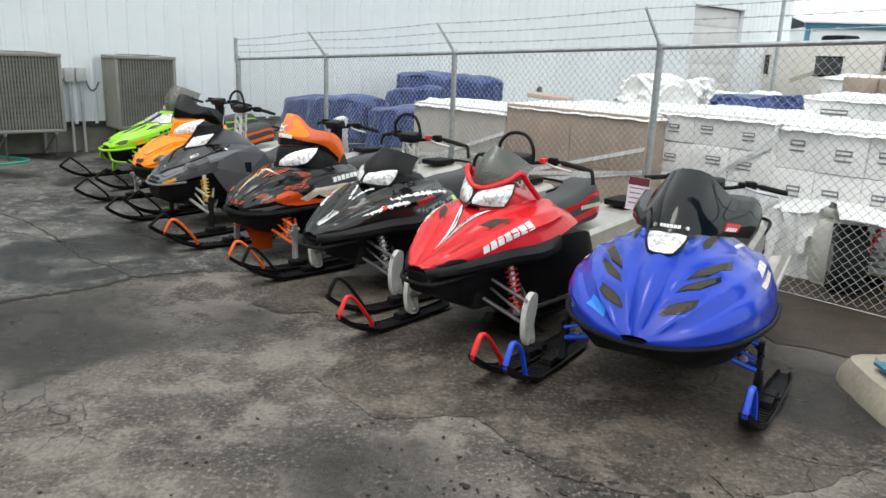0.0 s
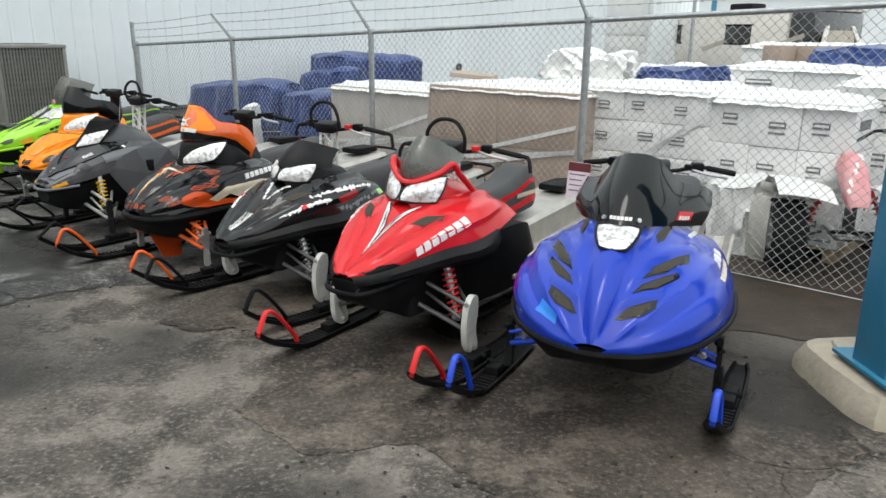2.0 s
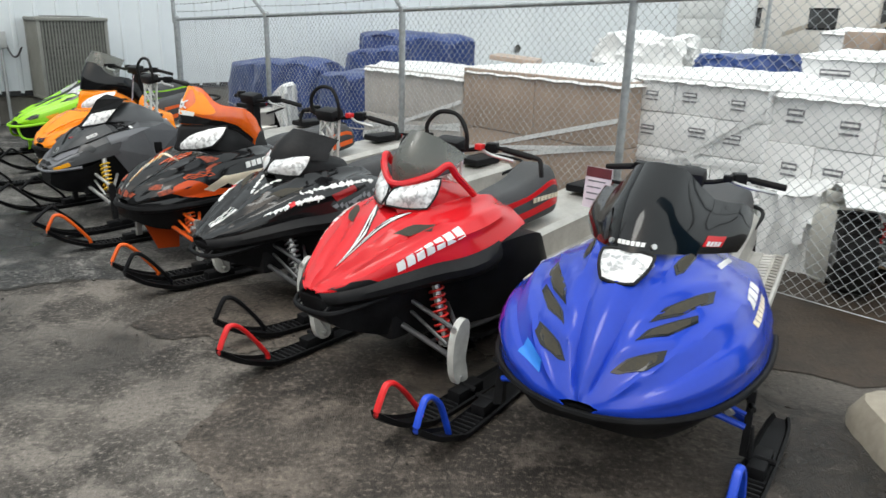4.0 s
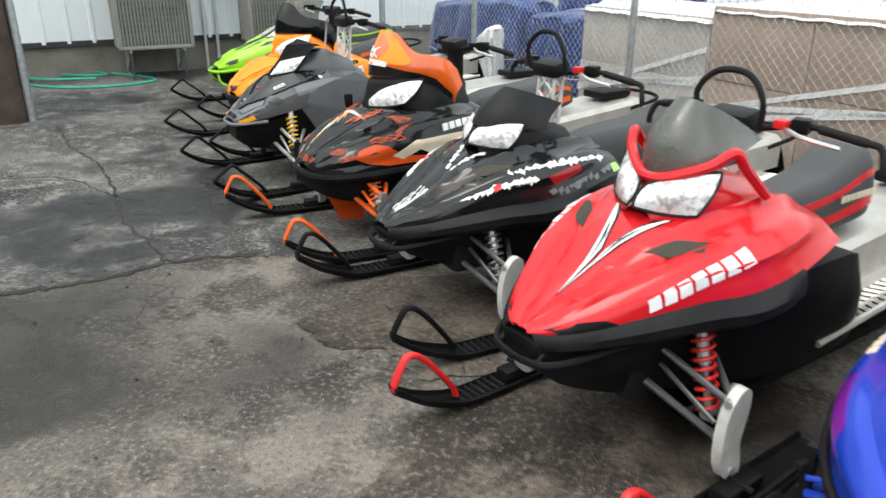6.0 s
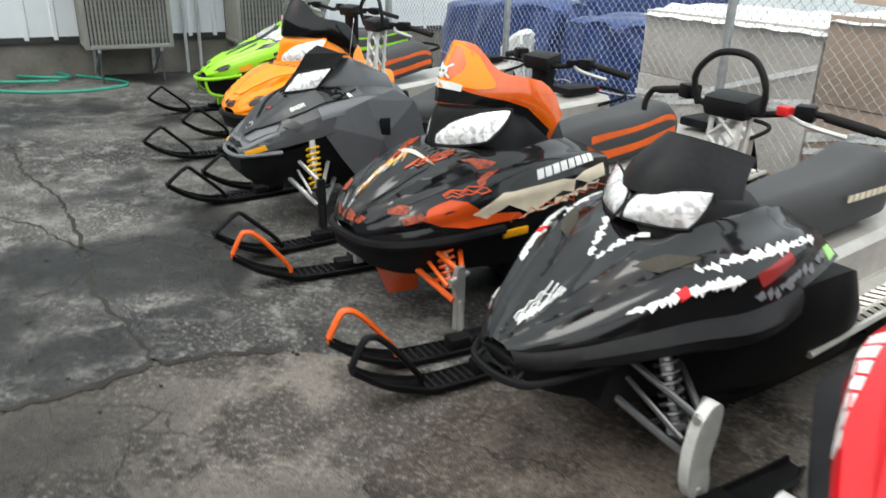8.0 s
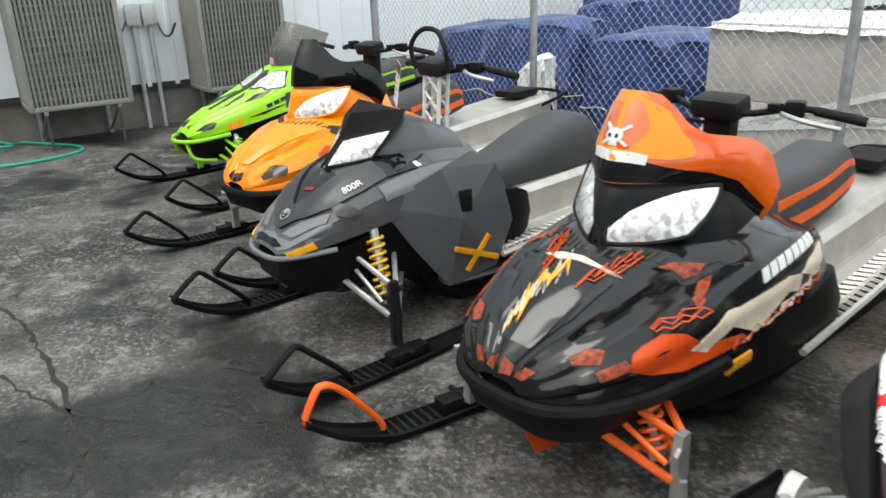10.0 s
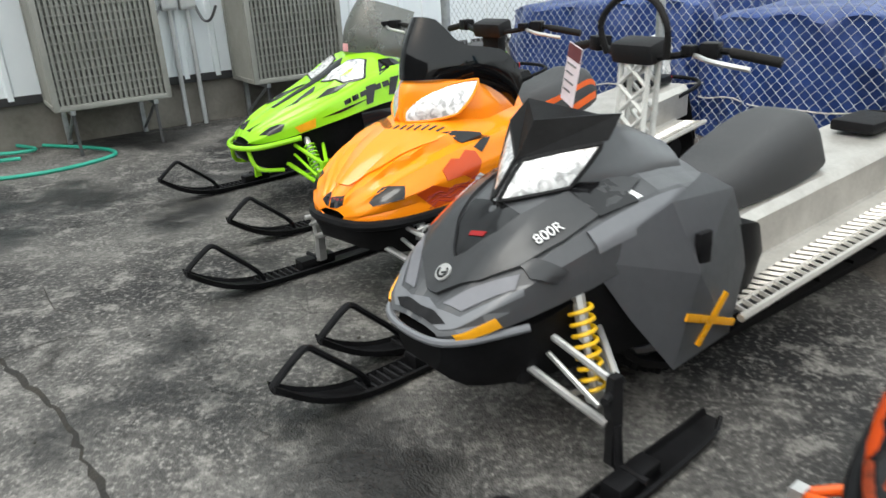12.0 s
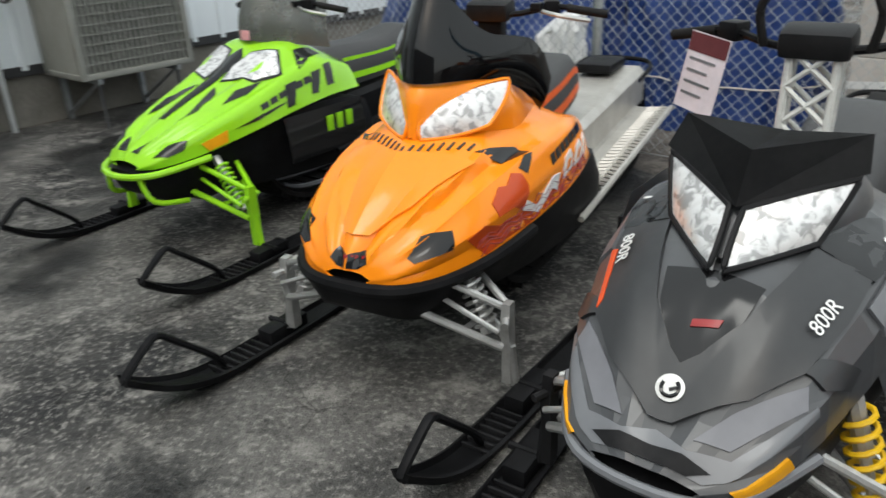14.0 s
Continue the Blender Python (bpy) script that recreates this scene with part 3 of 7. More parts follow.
def front_suspension(parent, side, stance, spec):
    """Arms, spindle and shock of one side."""
    y = side * stance / 2
    arm = spec.get("arm", "silver")
    i = side * 0.15
    k = y - side * 0.075
    low = part("lower_arm", joined(tube([(0.09, i, 0.31), (0.02, k, 0.20)], 0.014), tube([(-0.22, i, 0.30), (-0.02, k, 0.20)], 0.014), tube([(0.05, i + (k - i) * 0.55, 0.25), (-0.10, i + (k - i) * 0.6, 0.24)], 0.010)), arm, parent)
    part("upper_arm", joined(tube([(0.06, i, 0.44), (0.0, k, 0.33)], 0.012), tube([(-0.18, i, 0.43), (-0.02, k, 0.33)], 0.012)), arm, parent)
    if spec.get("fin"):
        part("spindle", slab([p[:2] for p in curve([(-0.045, 0.075, 0), (0.015, 0.07, 0), (0.052, 0.13, 0), (0.062, 0.23, 0), (0.045, 0.33, 0), (0.0, 0.385, 0), (-0.045, 0.375, 0), (-0.05, 0.30, 0), (-0.03, 0.20, 0), (-0.045, 0.13, 0)], 4, True)], Matrix.Translation((0, y - side * 0.045 + 0.018, 0)) @ Matrix.Rotation(radians(90), 4, "X"), 0.036), "pale_alloy", parent, "pale cast alloy spindle")
        part("spindle_rib", joined(*[tube([(a, y - side * 0.045 - side * 0.019, b), (c, y - side * 0.045 - side * 0.019, d)], 0.006, 5) for a, b, c, d in ((-0.03, 0.10, 0.045, 0.22), (0.045, 0.22, -0.03, 0.36), (-0.03, 0.22, 0.03, 0.32))], tube([(-0.07, y - side * 0.10, 0.345), (0.05, y - side * 0.04, 0.35)], 0.013, 8), tube([(0, y - side * 0.02, 0.10), (0, y - side * 0.09, 0.10)], 0.013, 8)), "silver", parent)
    else:
        part("spindle", joined(slab([(-0.020, 0.07), (0.020, 0.07), (0.018, 0.20), (0.030, 0.27), (0.018, 0.35), (-0.018, 0.35), (-0.022, 0.22)], Matrix.Translation((0, y - side * 0.065 + 0.014, 0)) @ Matrix.Rotation(radians(90), 4, "X"), 0.028),
                               tube([(0, y - side * 0.04, 0.06), (0, y - side * 0.055, 0.20)], 0.015), tube([(-0.06, y - side * 0.09, 0.30), (0.06, y - side * 0.05, 0.30)], 0.012)), spec.get("spindle", "silver"), parent)
    part("tie_rod", tube([(0.05, i, 0.38), (0.05, k, 0.27)], 0.009), arm, parent)
    a, b = Vector((-0.03, side * 0.23, spec.get("shock_top", 0.56))), Vector((0.0, k - side * 0.05, 0.23))
    sh = part("shock", joined(tube([a, a.lerp(b, 0.5)], 0.020), tube([a.lerp(b, 0.45), b], 0.012), tube([a.lerp(b, 0.93) - Vector((0.03, 0, 0)), a.lerp(b, 0.93) + Vector((0.03, 0, 0))], 0.014)), "silver", parent)
    part("spring", coil(a.lerp(b, 0.22), a.lerp(b, 0.9), 0.034, 8, 0.0065), spec.get("spring", "steel"), sh, spec.get("spring", "steel").split("_")[0] + " coil spring")
    return low


def screen(base, top, n=41, m=17, bulge=0.03, lobe=0.0, wave=2.0, edge=None):
    """A windscreen: base and top are (x, depth back at the side, half width, z, fall of z at the side); edge shapes the top's fall as (s, share) pairs."""
    grid = []
    for j in range(m):
        t = j / (m - 1)
        row = []
        for i in range(n):
            s = 2 * i / (n - 1) - 1
            p = []
            for k, (x, d, w, z, fall) in enumerate((base, top)):
                drop = np.interp(abs(s), *zip(*edge)) if edge and k else abs(s) ** wave
                p.append(np.array((x - d * abs(s) ** 1.8, w * s, z - fall * drop)))
            q = p[0] * (1 - t) + p[1] * t
            q[0] += bulge * math.sin(math.pi * t) + lobe * math.cos(3 * math.pi * s) * t
            q[1] *= 1 + 0.05 * math.sin(math.pi * t)
            row.append(q)
        grid.append(row)
    sk = Skin([r for r in grid[::-1]])
    sk.n = -sk.n
    return sk


EDGE = [(0, 0), (0.14, 0.01), (0.26, 0.08), (0.36, 0.30), (0.46, 0.52), (0.58, 0.66), (0.74, 0.72), (0.86, 0.82), (0.94, 1.05), (1.0, 1.6)]


def drape(parent, skin, mat, outline, both=True, name="decal", off=0.003, cuts=2, label=""):
    """A thin piece of any outline, given in (u, v), that follows the skin."""
    for sd in ((1, -1) if both else (1,)):
        flat = bmesh.new()
        flat.faces.new([flat.verts.new((u, v * sd, 0)) for u, v in outline])
        bmesh.ops.triangulate(flat, faces=flat.faces[:])
        bmesh.ops.subdivide_edges(flat, edges=flat.edges[:], cuts=cuts, use_grid_fill=True)
        bmesh.ops.triangulate(flat, faces=flat.faces[:])
        rim = [e for e in flat.edges if e.is_boundary]
        low = {}
        for e in rim:
            for q in e.verts:
                if q not in low:
                    low[q] = flat.verts.new(skin.at(q.co.x, q.co.y, 0.0004))
        for e in rim:
            a, b = e.verts
            flat.faces.new((a, b, low[b], low[a]))
        made = set(low.values())
        for q in flat.verts:
            if q not in made:
                q.co = skin.at(q.co.x, q.co.y, off)
        part(name, flat, mat, parent, label)


def fender(parent, skin, mat, rows, name="side_fender"):
    """A blade under the hood's edge: rows (u, flare, drop) along it."""
    for sd in (-1, 1):
        g = []
        for u, flare, drop in resample(rows, 22):
            p = skin.at(u, sd)
            x, y, z = p
            y = abs(y)
            g.append([(x, sd * w, h) for w, h in ((y - 0.012, z + 0.006), (y + 0.3 * flare, z - 0.004), (y + flare, z - 0.25 * drop), (y + flare * 0.9, z - 0.5 * drop), (y + 0.2 * flare - 0.02, z - 0.85 * drop), (y - 0.09, z - drop))])
        part(name, Skin(g if sd < 0 else [r[::-1] for r in g]).shell(0.008), mat, parent)


def panel_skin(corners, dome=0.02, n=12, rounded=0.45):
    """A domed, round-cornered panel inside four places: bottom inner, top inner, top outer, bottom outer."""
    a, b, c, d = (np.array(p, float) for p in corners)
    nrm = np.cross(c - a, b - d)
    nrm /= np.linalg.norm(nrm)
    if nrm[0] < 0:
        nrm = -nrm
    g = []
    for i in range(n + 1):
        r = []
        for j in range(n + 1):
            p, q = 2 * i / n - 1, 2 * j / n - 1
            pe, qe = p * math.sqrt(1 - q * q / 2), q * math.sqrt(1 - p * p / 2)
            p, q = p * (1 - rounded) + pe * rounded, q * (1 - rounded) + qe * rounded
            p, q = (p + 1) / 2, (q + 1) / 2
            r.append((a * (1 - p) + d * p) * (1 - q) + (b * (1 - p) + c * p) * q + nrm * dome * 16 * p * (1 - p) * q * (1 - q))
        g.append(r)
    sk = Skin(g)
    if sk.n[n // 2, n // 2] @ nrm < 0:
        sk = Skin(g[::-1])
    return sk


def lamp_pair(parent, corners, trim=None, dome=0.02, rounded=0.45, r=0.007):
    for sd in (-1, 1):
        sk = panel_skin([(x, y * sd, z) for x, y, z in corners], dome, 12, rounded)
        lamp = part("headlamp", sk.shell(0.012), "lens", parent)
        if trim:
            n = sk.g.shape[0] - 1
            rim = [sk.g[i, 0] for i in range(n)] + [sk.g[n, j] for j in range(n)] + [sk.g[i, n] for i in range(n, 0, -1)] + [sk.g[0, j] for j in range(n, 0, -1)]
            part("headlamp_trim", tube(rim, r, 6, True), trim, lamp)


def handlebar(parent, x, z, spec):
    style = spec.get("riser", "plain")
    hb = part("handlebar", tube(curve([(x - 0.12, -0.40, z - 0.01), (x - 0.06, -0.24, z + 0.02), (x + 0.02, -0.09, z), (x + 0.02, 0.09, z), (x - 0.06, 0.24, z + 0.02), (x - 0.12, 0.40, z - 0.01)], 5), 0.011), "black", parent)
    for s in (-1, 1):
        part("grip", tube([(x - 0.075, s * 0.27, z + 0.015), (x - 0.125, s * 0.41, z - 0.012)], 0.0155, 10), "rubber", hb)
        part("switch_block", placed(box(-0.03, 0.03, -0.03, 0.03, -0.025, 0.025, 0.008), pose(x - 0.05, s * 0.22, z + 0.02, 0, 0, s * 20)), "black", hb)
        if spec.get("hook", 0):
            part("bar_hook", tube(curve([(x - 0.125, s * 0.41, z - 0.012), (x - 0.13, s * 0.45, z - 0.02), (x - 0.12, s * 0.47, z - 0.06), (x - 0.12, s * 0.475, z - 0.10)], 4), 0.012), "rubber", hb)
    part("brake_lever", tube(curve([(x - 0.0, 0.20, z + 0.01), (x + 0.03, 0.28, z), (x - 0.01, 0.38, z - 0.02)], 4), 0.008), "silver", hb)
    part("brake_reservoir", box(x - 0.02, x + 0.02, 0.16, 0.20, z + 0.01, z + 0.04, 0.006), spec.get("reservoir", "black"), hb)
    part("bar_pad", placed(box(-0.05, 0.05, -0.085, 0.085, -0.03, 0.04, 0.02), pose(x + 0.01, 0, z + 0.01, 0, 12)), "satin", hb)
    foot = spec.get("riser_foot", 0.80)
    if style == "truss":
        for y in (-0.055, 0.055):
            for xx in (-0.02, 0.03):
                part("riser_leg", tube([(x + xx + 0.02, y, foot), (x + xx, y, z - 0.01)], 0.010, 6), "pale_alloy", hb)
        n = 3
        for k in range(n):
            a, b = foot + (z - foot) * k / n, foot + (z - foot) * (k + 1) / n
            for xx in (-0.02, 0.04):
                part("riser_brace", tube([(x + xx, -0.055, a), (x + xx, 0.055, b)], 0.007, 6), "pale_alloy", hb)
                part("riser_brace", tube([(x + xx, 0.055, a), (x + xx, -0.055, b)], 0.007, 6), "pale_alloy", hb)
    else:
        part("riser", box(x - 0.03, x + 0.03, -0.05, 0.05, foot, z, 0.01), "black", hb)
    if spec.get("strap"):
        part("mountain_strap", tube(curve([(x + 0.03, -0.12, z + 0.0), (x + 0.05, -0.13, z + 0.10), (x + 0.04, -0.06, z + 0.175), (x + 0.04, 0.06, z + 0.175), (x + 0.05, 0.13, z + 0.10), (x + 0.03, 0.12, z + 0.0)], 6), 0.0115), "rubber", hb)
    return hb


def seat(parent, rows, stripe=None):
    """Rows (x, half width, z under, z top) from front to rear."""
    rings = []
    for x, w, a, b in resample(rows, 22):
        h = b - a
        half = [(-w * 1.05, a), (-w * 1.1, a + 0.35 * h), (-w, a + 0.72 * h), (-w * 0.72, b - 0.04 * h), (-w * 0.3, b)]
        rings.append([(x, y, z) for y, z in curve(half + [(-y, z) for y, z in half[::-1]], 4)])
    s = part("seat", rings_mesh(rings), "seat", parent)
    if stripe:
        rr = resample(rows, 22)
        for sd in (-1, 1):
            g = [[(x, sd * (w * 1.1 * (1 - v) + w * 1.0 * v + 0.004), a + (b - a) * (0.16 + 0.56 * v)) for v in (0, 0.33, 0.66, 1)] for x, w, a, b in rr[5:21]]
            part("seat_panel", Skin(g if sd < 0 else [r[::-1] for r in g]).shell(0.003), stripe, s, stripe.split("_")[0] + " seat side panel")
    return s


def track(parent, x0, x1, top, half=0.19):
    """The drive belt: a closed band with lugs, and the rails and wheels inside it."""
    loop = curve([(x0, 0, 0.30), (x0 + 0.03, 0, 0.22), (x0 - 0.14, 0, 0.075), (x0 - 0.45, 0, 0.03), (x1 + 0.35, 0, 0.03), (x1 + 0.06, 0, 0.08), (x1, 0, 0.19), (x1 + 0.08, 0, 0.30), (x1 + 0.4, 0, top), (x0 - 0.5, 0, top), (x0 - 0.12, 0, top)], 5, True)
    p = [Vector(q) for q in loop]
    n = len(p)
    rings = []
    for i in range(n):
        d = (p[(i + 1) % n] - p[i - 1]).normalized()
        o = Vector((d.z, 0, -d.x)) * 0.012
        rings.append([(p[i].x + o.x, -half, p[i].z + o.z), (p[i].x + o.x, half, p[i].z + o.z), (p[i].x - o.x, half, p[i].z - o.z), (p[i].x - o.x, -half, p[i].z - o.z)])
    t = part("track", rings_mesh(rings + rings[:1], cap=False), "rubber", parent)
    lugs = []
    for i in range(0, n):
        d = (p[(i + 1) % n] - p[i - 1]).normalized()
        o = Vector((d.z, 0, -d.x))
        c = Vector((sum(q.x for q in p) / n, 0, 0.17))
        if (p[i] - c).dot(o) < 0:
            o = -o
        q = p[i] + o * 0.012
        if q.z < 0.045:
            q.z = 0.03
        lugs.append(placed(box(-0.006, 0.006, -half * 0.92, half * 0.92, -0.022, 0.022, 0), Matrix.Translation(q) @ Vector((0, 0, 1)).rotation_difference(o).to_matrix().to_4x4()))
    tagged(part("tread", joined(*lugs), "rubber", t), kind="stuff")
    for y in (-0.11, 0.11):
        part("slide_rail", tube(curve([(x0 - 0.1, y, 0.13), (x0 - 0.35, y, 0.065), (x1 + 0.25, y, 0.065), (x1 + 0.12, y, 0.12)], 4), 0.016, 6), "steel", t)
        part("idler_wheel", placed(tube([(0, -0.02, 0), (0, 0.02, 0)], 0.085, 16), Matrix.Translation((x1 + 0.13, y, 0.155))), "satin", t)
        part("rear_arm", tube([(x1 + 0.35, y, 0.07), (x1 + 0.75, y, top - 0.02)], 0.014, 6), "steel", t)
    return t


def tunnel(parent, x0, x1, spec):
    mat = spec.get("tunnel", "alu")
    zf, zr = spec.get("tunnel_z", (0.50, 0.60))
    h = 0.205
    prof = lambda x, z: [(x, -h, z - 0.19), (x, -h, z - 0.03), (x, -h + 0.03, z), (x, h - 0.03, z), (x, h, z - 0.03), (x, h, z - 0.19), (x, h - 0.006, z - 0.19), (x, h - 0.006, z - 0.034), (x, h - 0.034, z - 0.008), (x, -h + 0.034, z - 0.008), (x, -h + 0.006, z - 0.034), (x, -h + 0.006, z - 0.19)]
    t = part("tunnel", rings_mesh([prof(x0 + (x1 - x0) * k / 6, zf + (zr - zf) * k / 6) for k in range(7)]), mat, parent)
    for s in (-1, 1):
        ya, yb = s * (h + 0.003), s * spec.get("board", 0.40)
        xf, xr = x0 - 0.05, x1 + 0.15
        za, zb = zf - 0.185, zr - 0.185
        zz = lambda x: za + (zb - za) * (x - x0) / (x1 - x0)
        ym = ya + (yb - ya) * 0.34
        b = part("running_board", rings_mesh([[(x, ya, zz(x)), (x, ym, zz(x)), (x, ym, zz(x) - 0.006), (x, ya, zz(x) - 0.006)] for x in (xf, (xf + xr) / 2, xr)]), mat, parent, "perforated running board")
        part("board_rail", tube([(xf, yb, zz(xf) + 0.01), (xr, yb, zz(xr) + 0.01)], 0.014, 6), mat, b)
        part("board_rail", tube([(xf, ya, zz(xf)), (xr, ya, zz(xr))], 0.008, 6), mat, b)
        yq = (ym + yb) / 2
        part("board_rail", tube([(xf, yq, zz(xf)), (xr, yq, zz(xr))], 0.008, 5), mat, b)
        x = xf - 0.03
        while x > xr:
            part("board_rung", joined(tube([(x, ym, zz(x)), (x - 0.03, yq, zz(x))], 0.0105, 5), tube([(x - 0.05, yq, zz(x)), (x - 0.02, yb, zz(x) + 0.004)], 0.0105, 5)), mat, b)
            x -= 0.046
    part("rear_bumper", tube(curve([(x1 + 0.12, -0.20, zr - 0.06), (x1 - 0.12, -0.21, zr - 0.02), (x1 - 0.2, -0.12, zr), (x1 - 0.2, 0.12, zr), (x1 - 0.12, 0.21, zr - 0.02), (x1 + 0.12, 0.20, zr - 0.06)], 4), 0.013), spec.get("bumper", "black"), parent)
    part("snow_flap", rings_mesh([[(x1 + 0.02 - 0.16 * k / 5, -0.2, zr - 0.03 - 0.34 * (k / 5) ** 1.3), (x1 + 0.02 - 0.16 * k / 5, 0.2, zr - 0.03 - 0.34 * (k / 5) ** 1.3), (x1 + 0.012 - 0.16 * k / 5, 0.2, zr - 0.035 - 0.34 * (k / 5) ** 1.3), (x1 + 0.012 - 0.16 * k / 5, -0.2, zr - 0.035 - 0.34 * (k / 5) ** 1.3)] for k in range(6)]), "rubber", parent)
    tl = spec.get("tail_x", x1 + 0.05)
    th = part("tail_housing", box(tl - 0.03, tl + 0.26, -0.10, 0.10, zr + 0.002, zr + 0.055, 0.018), spec.get("tail_mat", "black"), parent)
    part("tail_light", box(tl - 0.045, tl - 0.028, -0.09, 0.09, zr + 0.012, zr + 0.048, 0.006), "tail_red", th)
    return t


def belly(parent, rows, mat="black"):
    """Belly pan: rows (x, z bottom, w bottom, z top, w top)."""
    rings = []
    for x, a, wa, b, wb in resample(rows, 24):
        m = (a + b) / 2
        wm = max(wa, wb) * 0.5 + min(wa, wb) * 0.5 + 0.02 * min(1, (b - a) * 6)
        rings.append([(x, -wa, a), (x, -wm, m), (x, -wb, b), (x, -wb * 0.5, b + 0.004), (x, wb * 0.5, b + 0.004), (x, wb, b), (x, wm, m), (x, wa, a)])
    return part("belly_pan", rings_mesh(rings), mat, parent)


def bumper_lip(parent, skin, mat="black", r=0.016, u1=0.62, drop=0.012):
    line = [skin.at(u1 * (1 - k / 14), -1) for k in range(15)] + [skin.at(u1 * k / 14, 1) for k in range(15)]
    pts = [(p[0] + 0.004, p[1] * 1.02, p[2] - drop) for p in line]
    pts = [p for i, p in enumerate(pts) if i == 0 or (Vector(p) - Vector(pts[i - 1])).length > 0.004]
    return part("bumper", tube(pts, r, 8), mat, parent)


def decal(parent, skin, mat, corners, both=True, name="decal", off=0.003, n=6, dome=0.0, label=""):
    part(name, skin.patch(corners, off, n, dome), mat, parent, label)
    if both:
        part(name, skin.patch(mirrored(corners), off, n, dome), mat, parent, label)


def leaf(parent, skin, mat, a, b, width, both=True, name="vent", off=0.003, blunt=0.75, bow=0.0):
    """An eye-shaped patch on the skin from a to b in (u, v); bow bends it sideways."""
    a, b = np.array(a, float), np.array(b, float)
    d = b - a
    side = np.array((-d[1], d[0])) / max(1e-6, math.hypot(*d))
    for sd in ((1, -1) if both else (1,)):
        g = []
        for k in range(11):
            t = k / 10
            w = width * max(0.04, math.sin(math.pi * t)) ** blunt
            c = a + d * t + side * bow * math.sin(math.pi * t)
            g.append([skin.at(*(q[0], q[1] * sd), off) for q in (c + side * w * e for e in (-0.5, -0.25, 0, 0.25, 0.5))])
        part(name, Skin(g if sd > 0 else [r[::-1] for r in g]).shell(0.002), mat, parent)


def zigzag(parent, skin, mat, a, b, count, amp, r, seed, both=False, name="graphic_line", off=0.003):
    """A jagged line drawn on the skin."""
    rnd = random.Random(seed)
    a, b = np.array(a, float), np.array(b, float)
    d = b - a
    side = np.array((-d[1], d[0])) / max(1e-6, math.hypot(*d))
    uv = [a + d * (k + rnd.uniform(-0.3, 0.3)) / count + side * amp * rnd.uniform(0.2, 1) * (-1) ** k for k in range(count + 1)]
    for sd in ((1, -1) if both else (1,)):
        part(name, tube([Vector(skin.at(q[0], q[1] * sd, off)) for q in uv], r, 4), mat, parent)


def torn_band(parent, skin, mat, a, b, count, width, seed, both=True, name="graphic_band", off=0.0036):
    """A torn-edged band on the skin from a to b."""
    rnd = random.Random(seed)
    a, b = np.array(a, float), np.array(b, float)
    d = b - a
    side = np.array((-d[1], d[0])) / max(1e-6, math.hypot(*d))
    ws = [(rnd.uniform(0.1, 1) * width * (0.25 + 0.75 * math.sin(math.pi * (k + 0.3) / (count + 0.6))), rnd.uniform(-0.3, 0.3) * width) for k in range(count + 1)]
    for sd in ((1, -1) if both else (1,)):
        g = []
        for k, (w, o) in enumerate(ws):
            c = a + d * k / count + side * o
            g.append([skin.at(q[0], q[1] * sd, off) for q in (c - side * w / 2, c, c + side * w / 2)])
        part(name, Skin(g if sd > 0 else [r[::-1] for r in g]).shell(0.0015), mat, parent, smooth=False)


def letters(parent, skin, mat, a, b, height, count, both=True, lean=0.012, name="lettering", gap=0.22):
    """A row of plain upright bars where a maker's name stands; a and b are the row's ends in (u, v)."""
    a, b = np.array(a, float), np.array(b, float)
    h = np.array(height, float)
    d = (b - a) / count
    for k in range(count):
        p, q = a + d * (k + gap / 2), a + d * (k + 1 - gap / 2)
        c = [tuple(p), tuple(q), tuple(q + h), tuple(p + h)]
        decal(parent, skin, mat, c, both, name, 0.0032, 3)


def splashes(parent, skin, mat, a, b, count, size, seed, both=True, lead=None):
    """Jagged flecks along a line on the skin."""
    rnd = random.Random(seed)
    for k in range(count):
        t = (k + rnd.random() * 0.6) / count
        u, v = a[0] + (b[0] - a[0]) * t, a[1] + (b[1] - a[1]) * t
        su, sv = size[0] * rnd.uniform(0.5, 1.4), size[1] * rnd.uniform(0.5, 1.4)
        u, v = u + rnd.uniform(-0.5, 0.5) * su, v + rnd.uniform(-0.5, 0.5) * sv
        c = [(u - su, v - sv * rnd.uniform(0, 0.6)), (u + su * rnd.uniform(0.2, 0.9), v - sv), (u + su, v + sv * rnd.uniform(0, 0.7)), (u - su * rnd.uniform(-0.2, 0.5), v + sv)]
        decal(parent, skin, mat, c, both, "graphic_fleck", 0.003, 2)


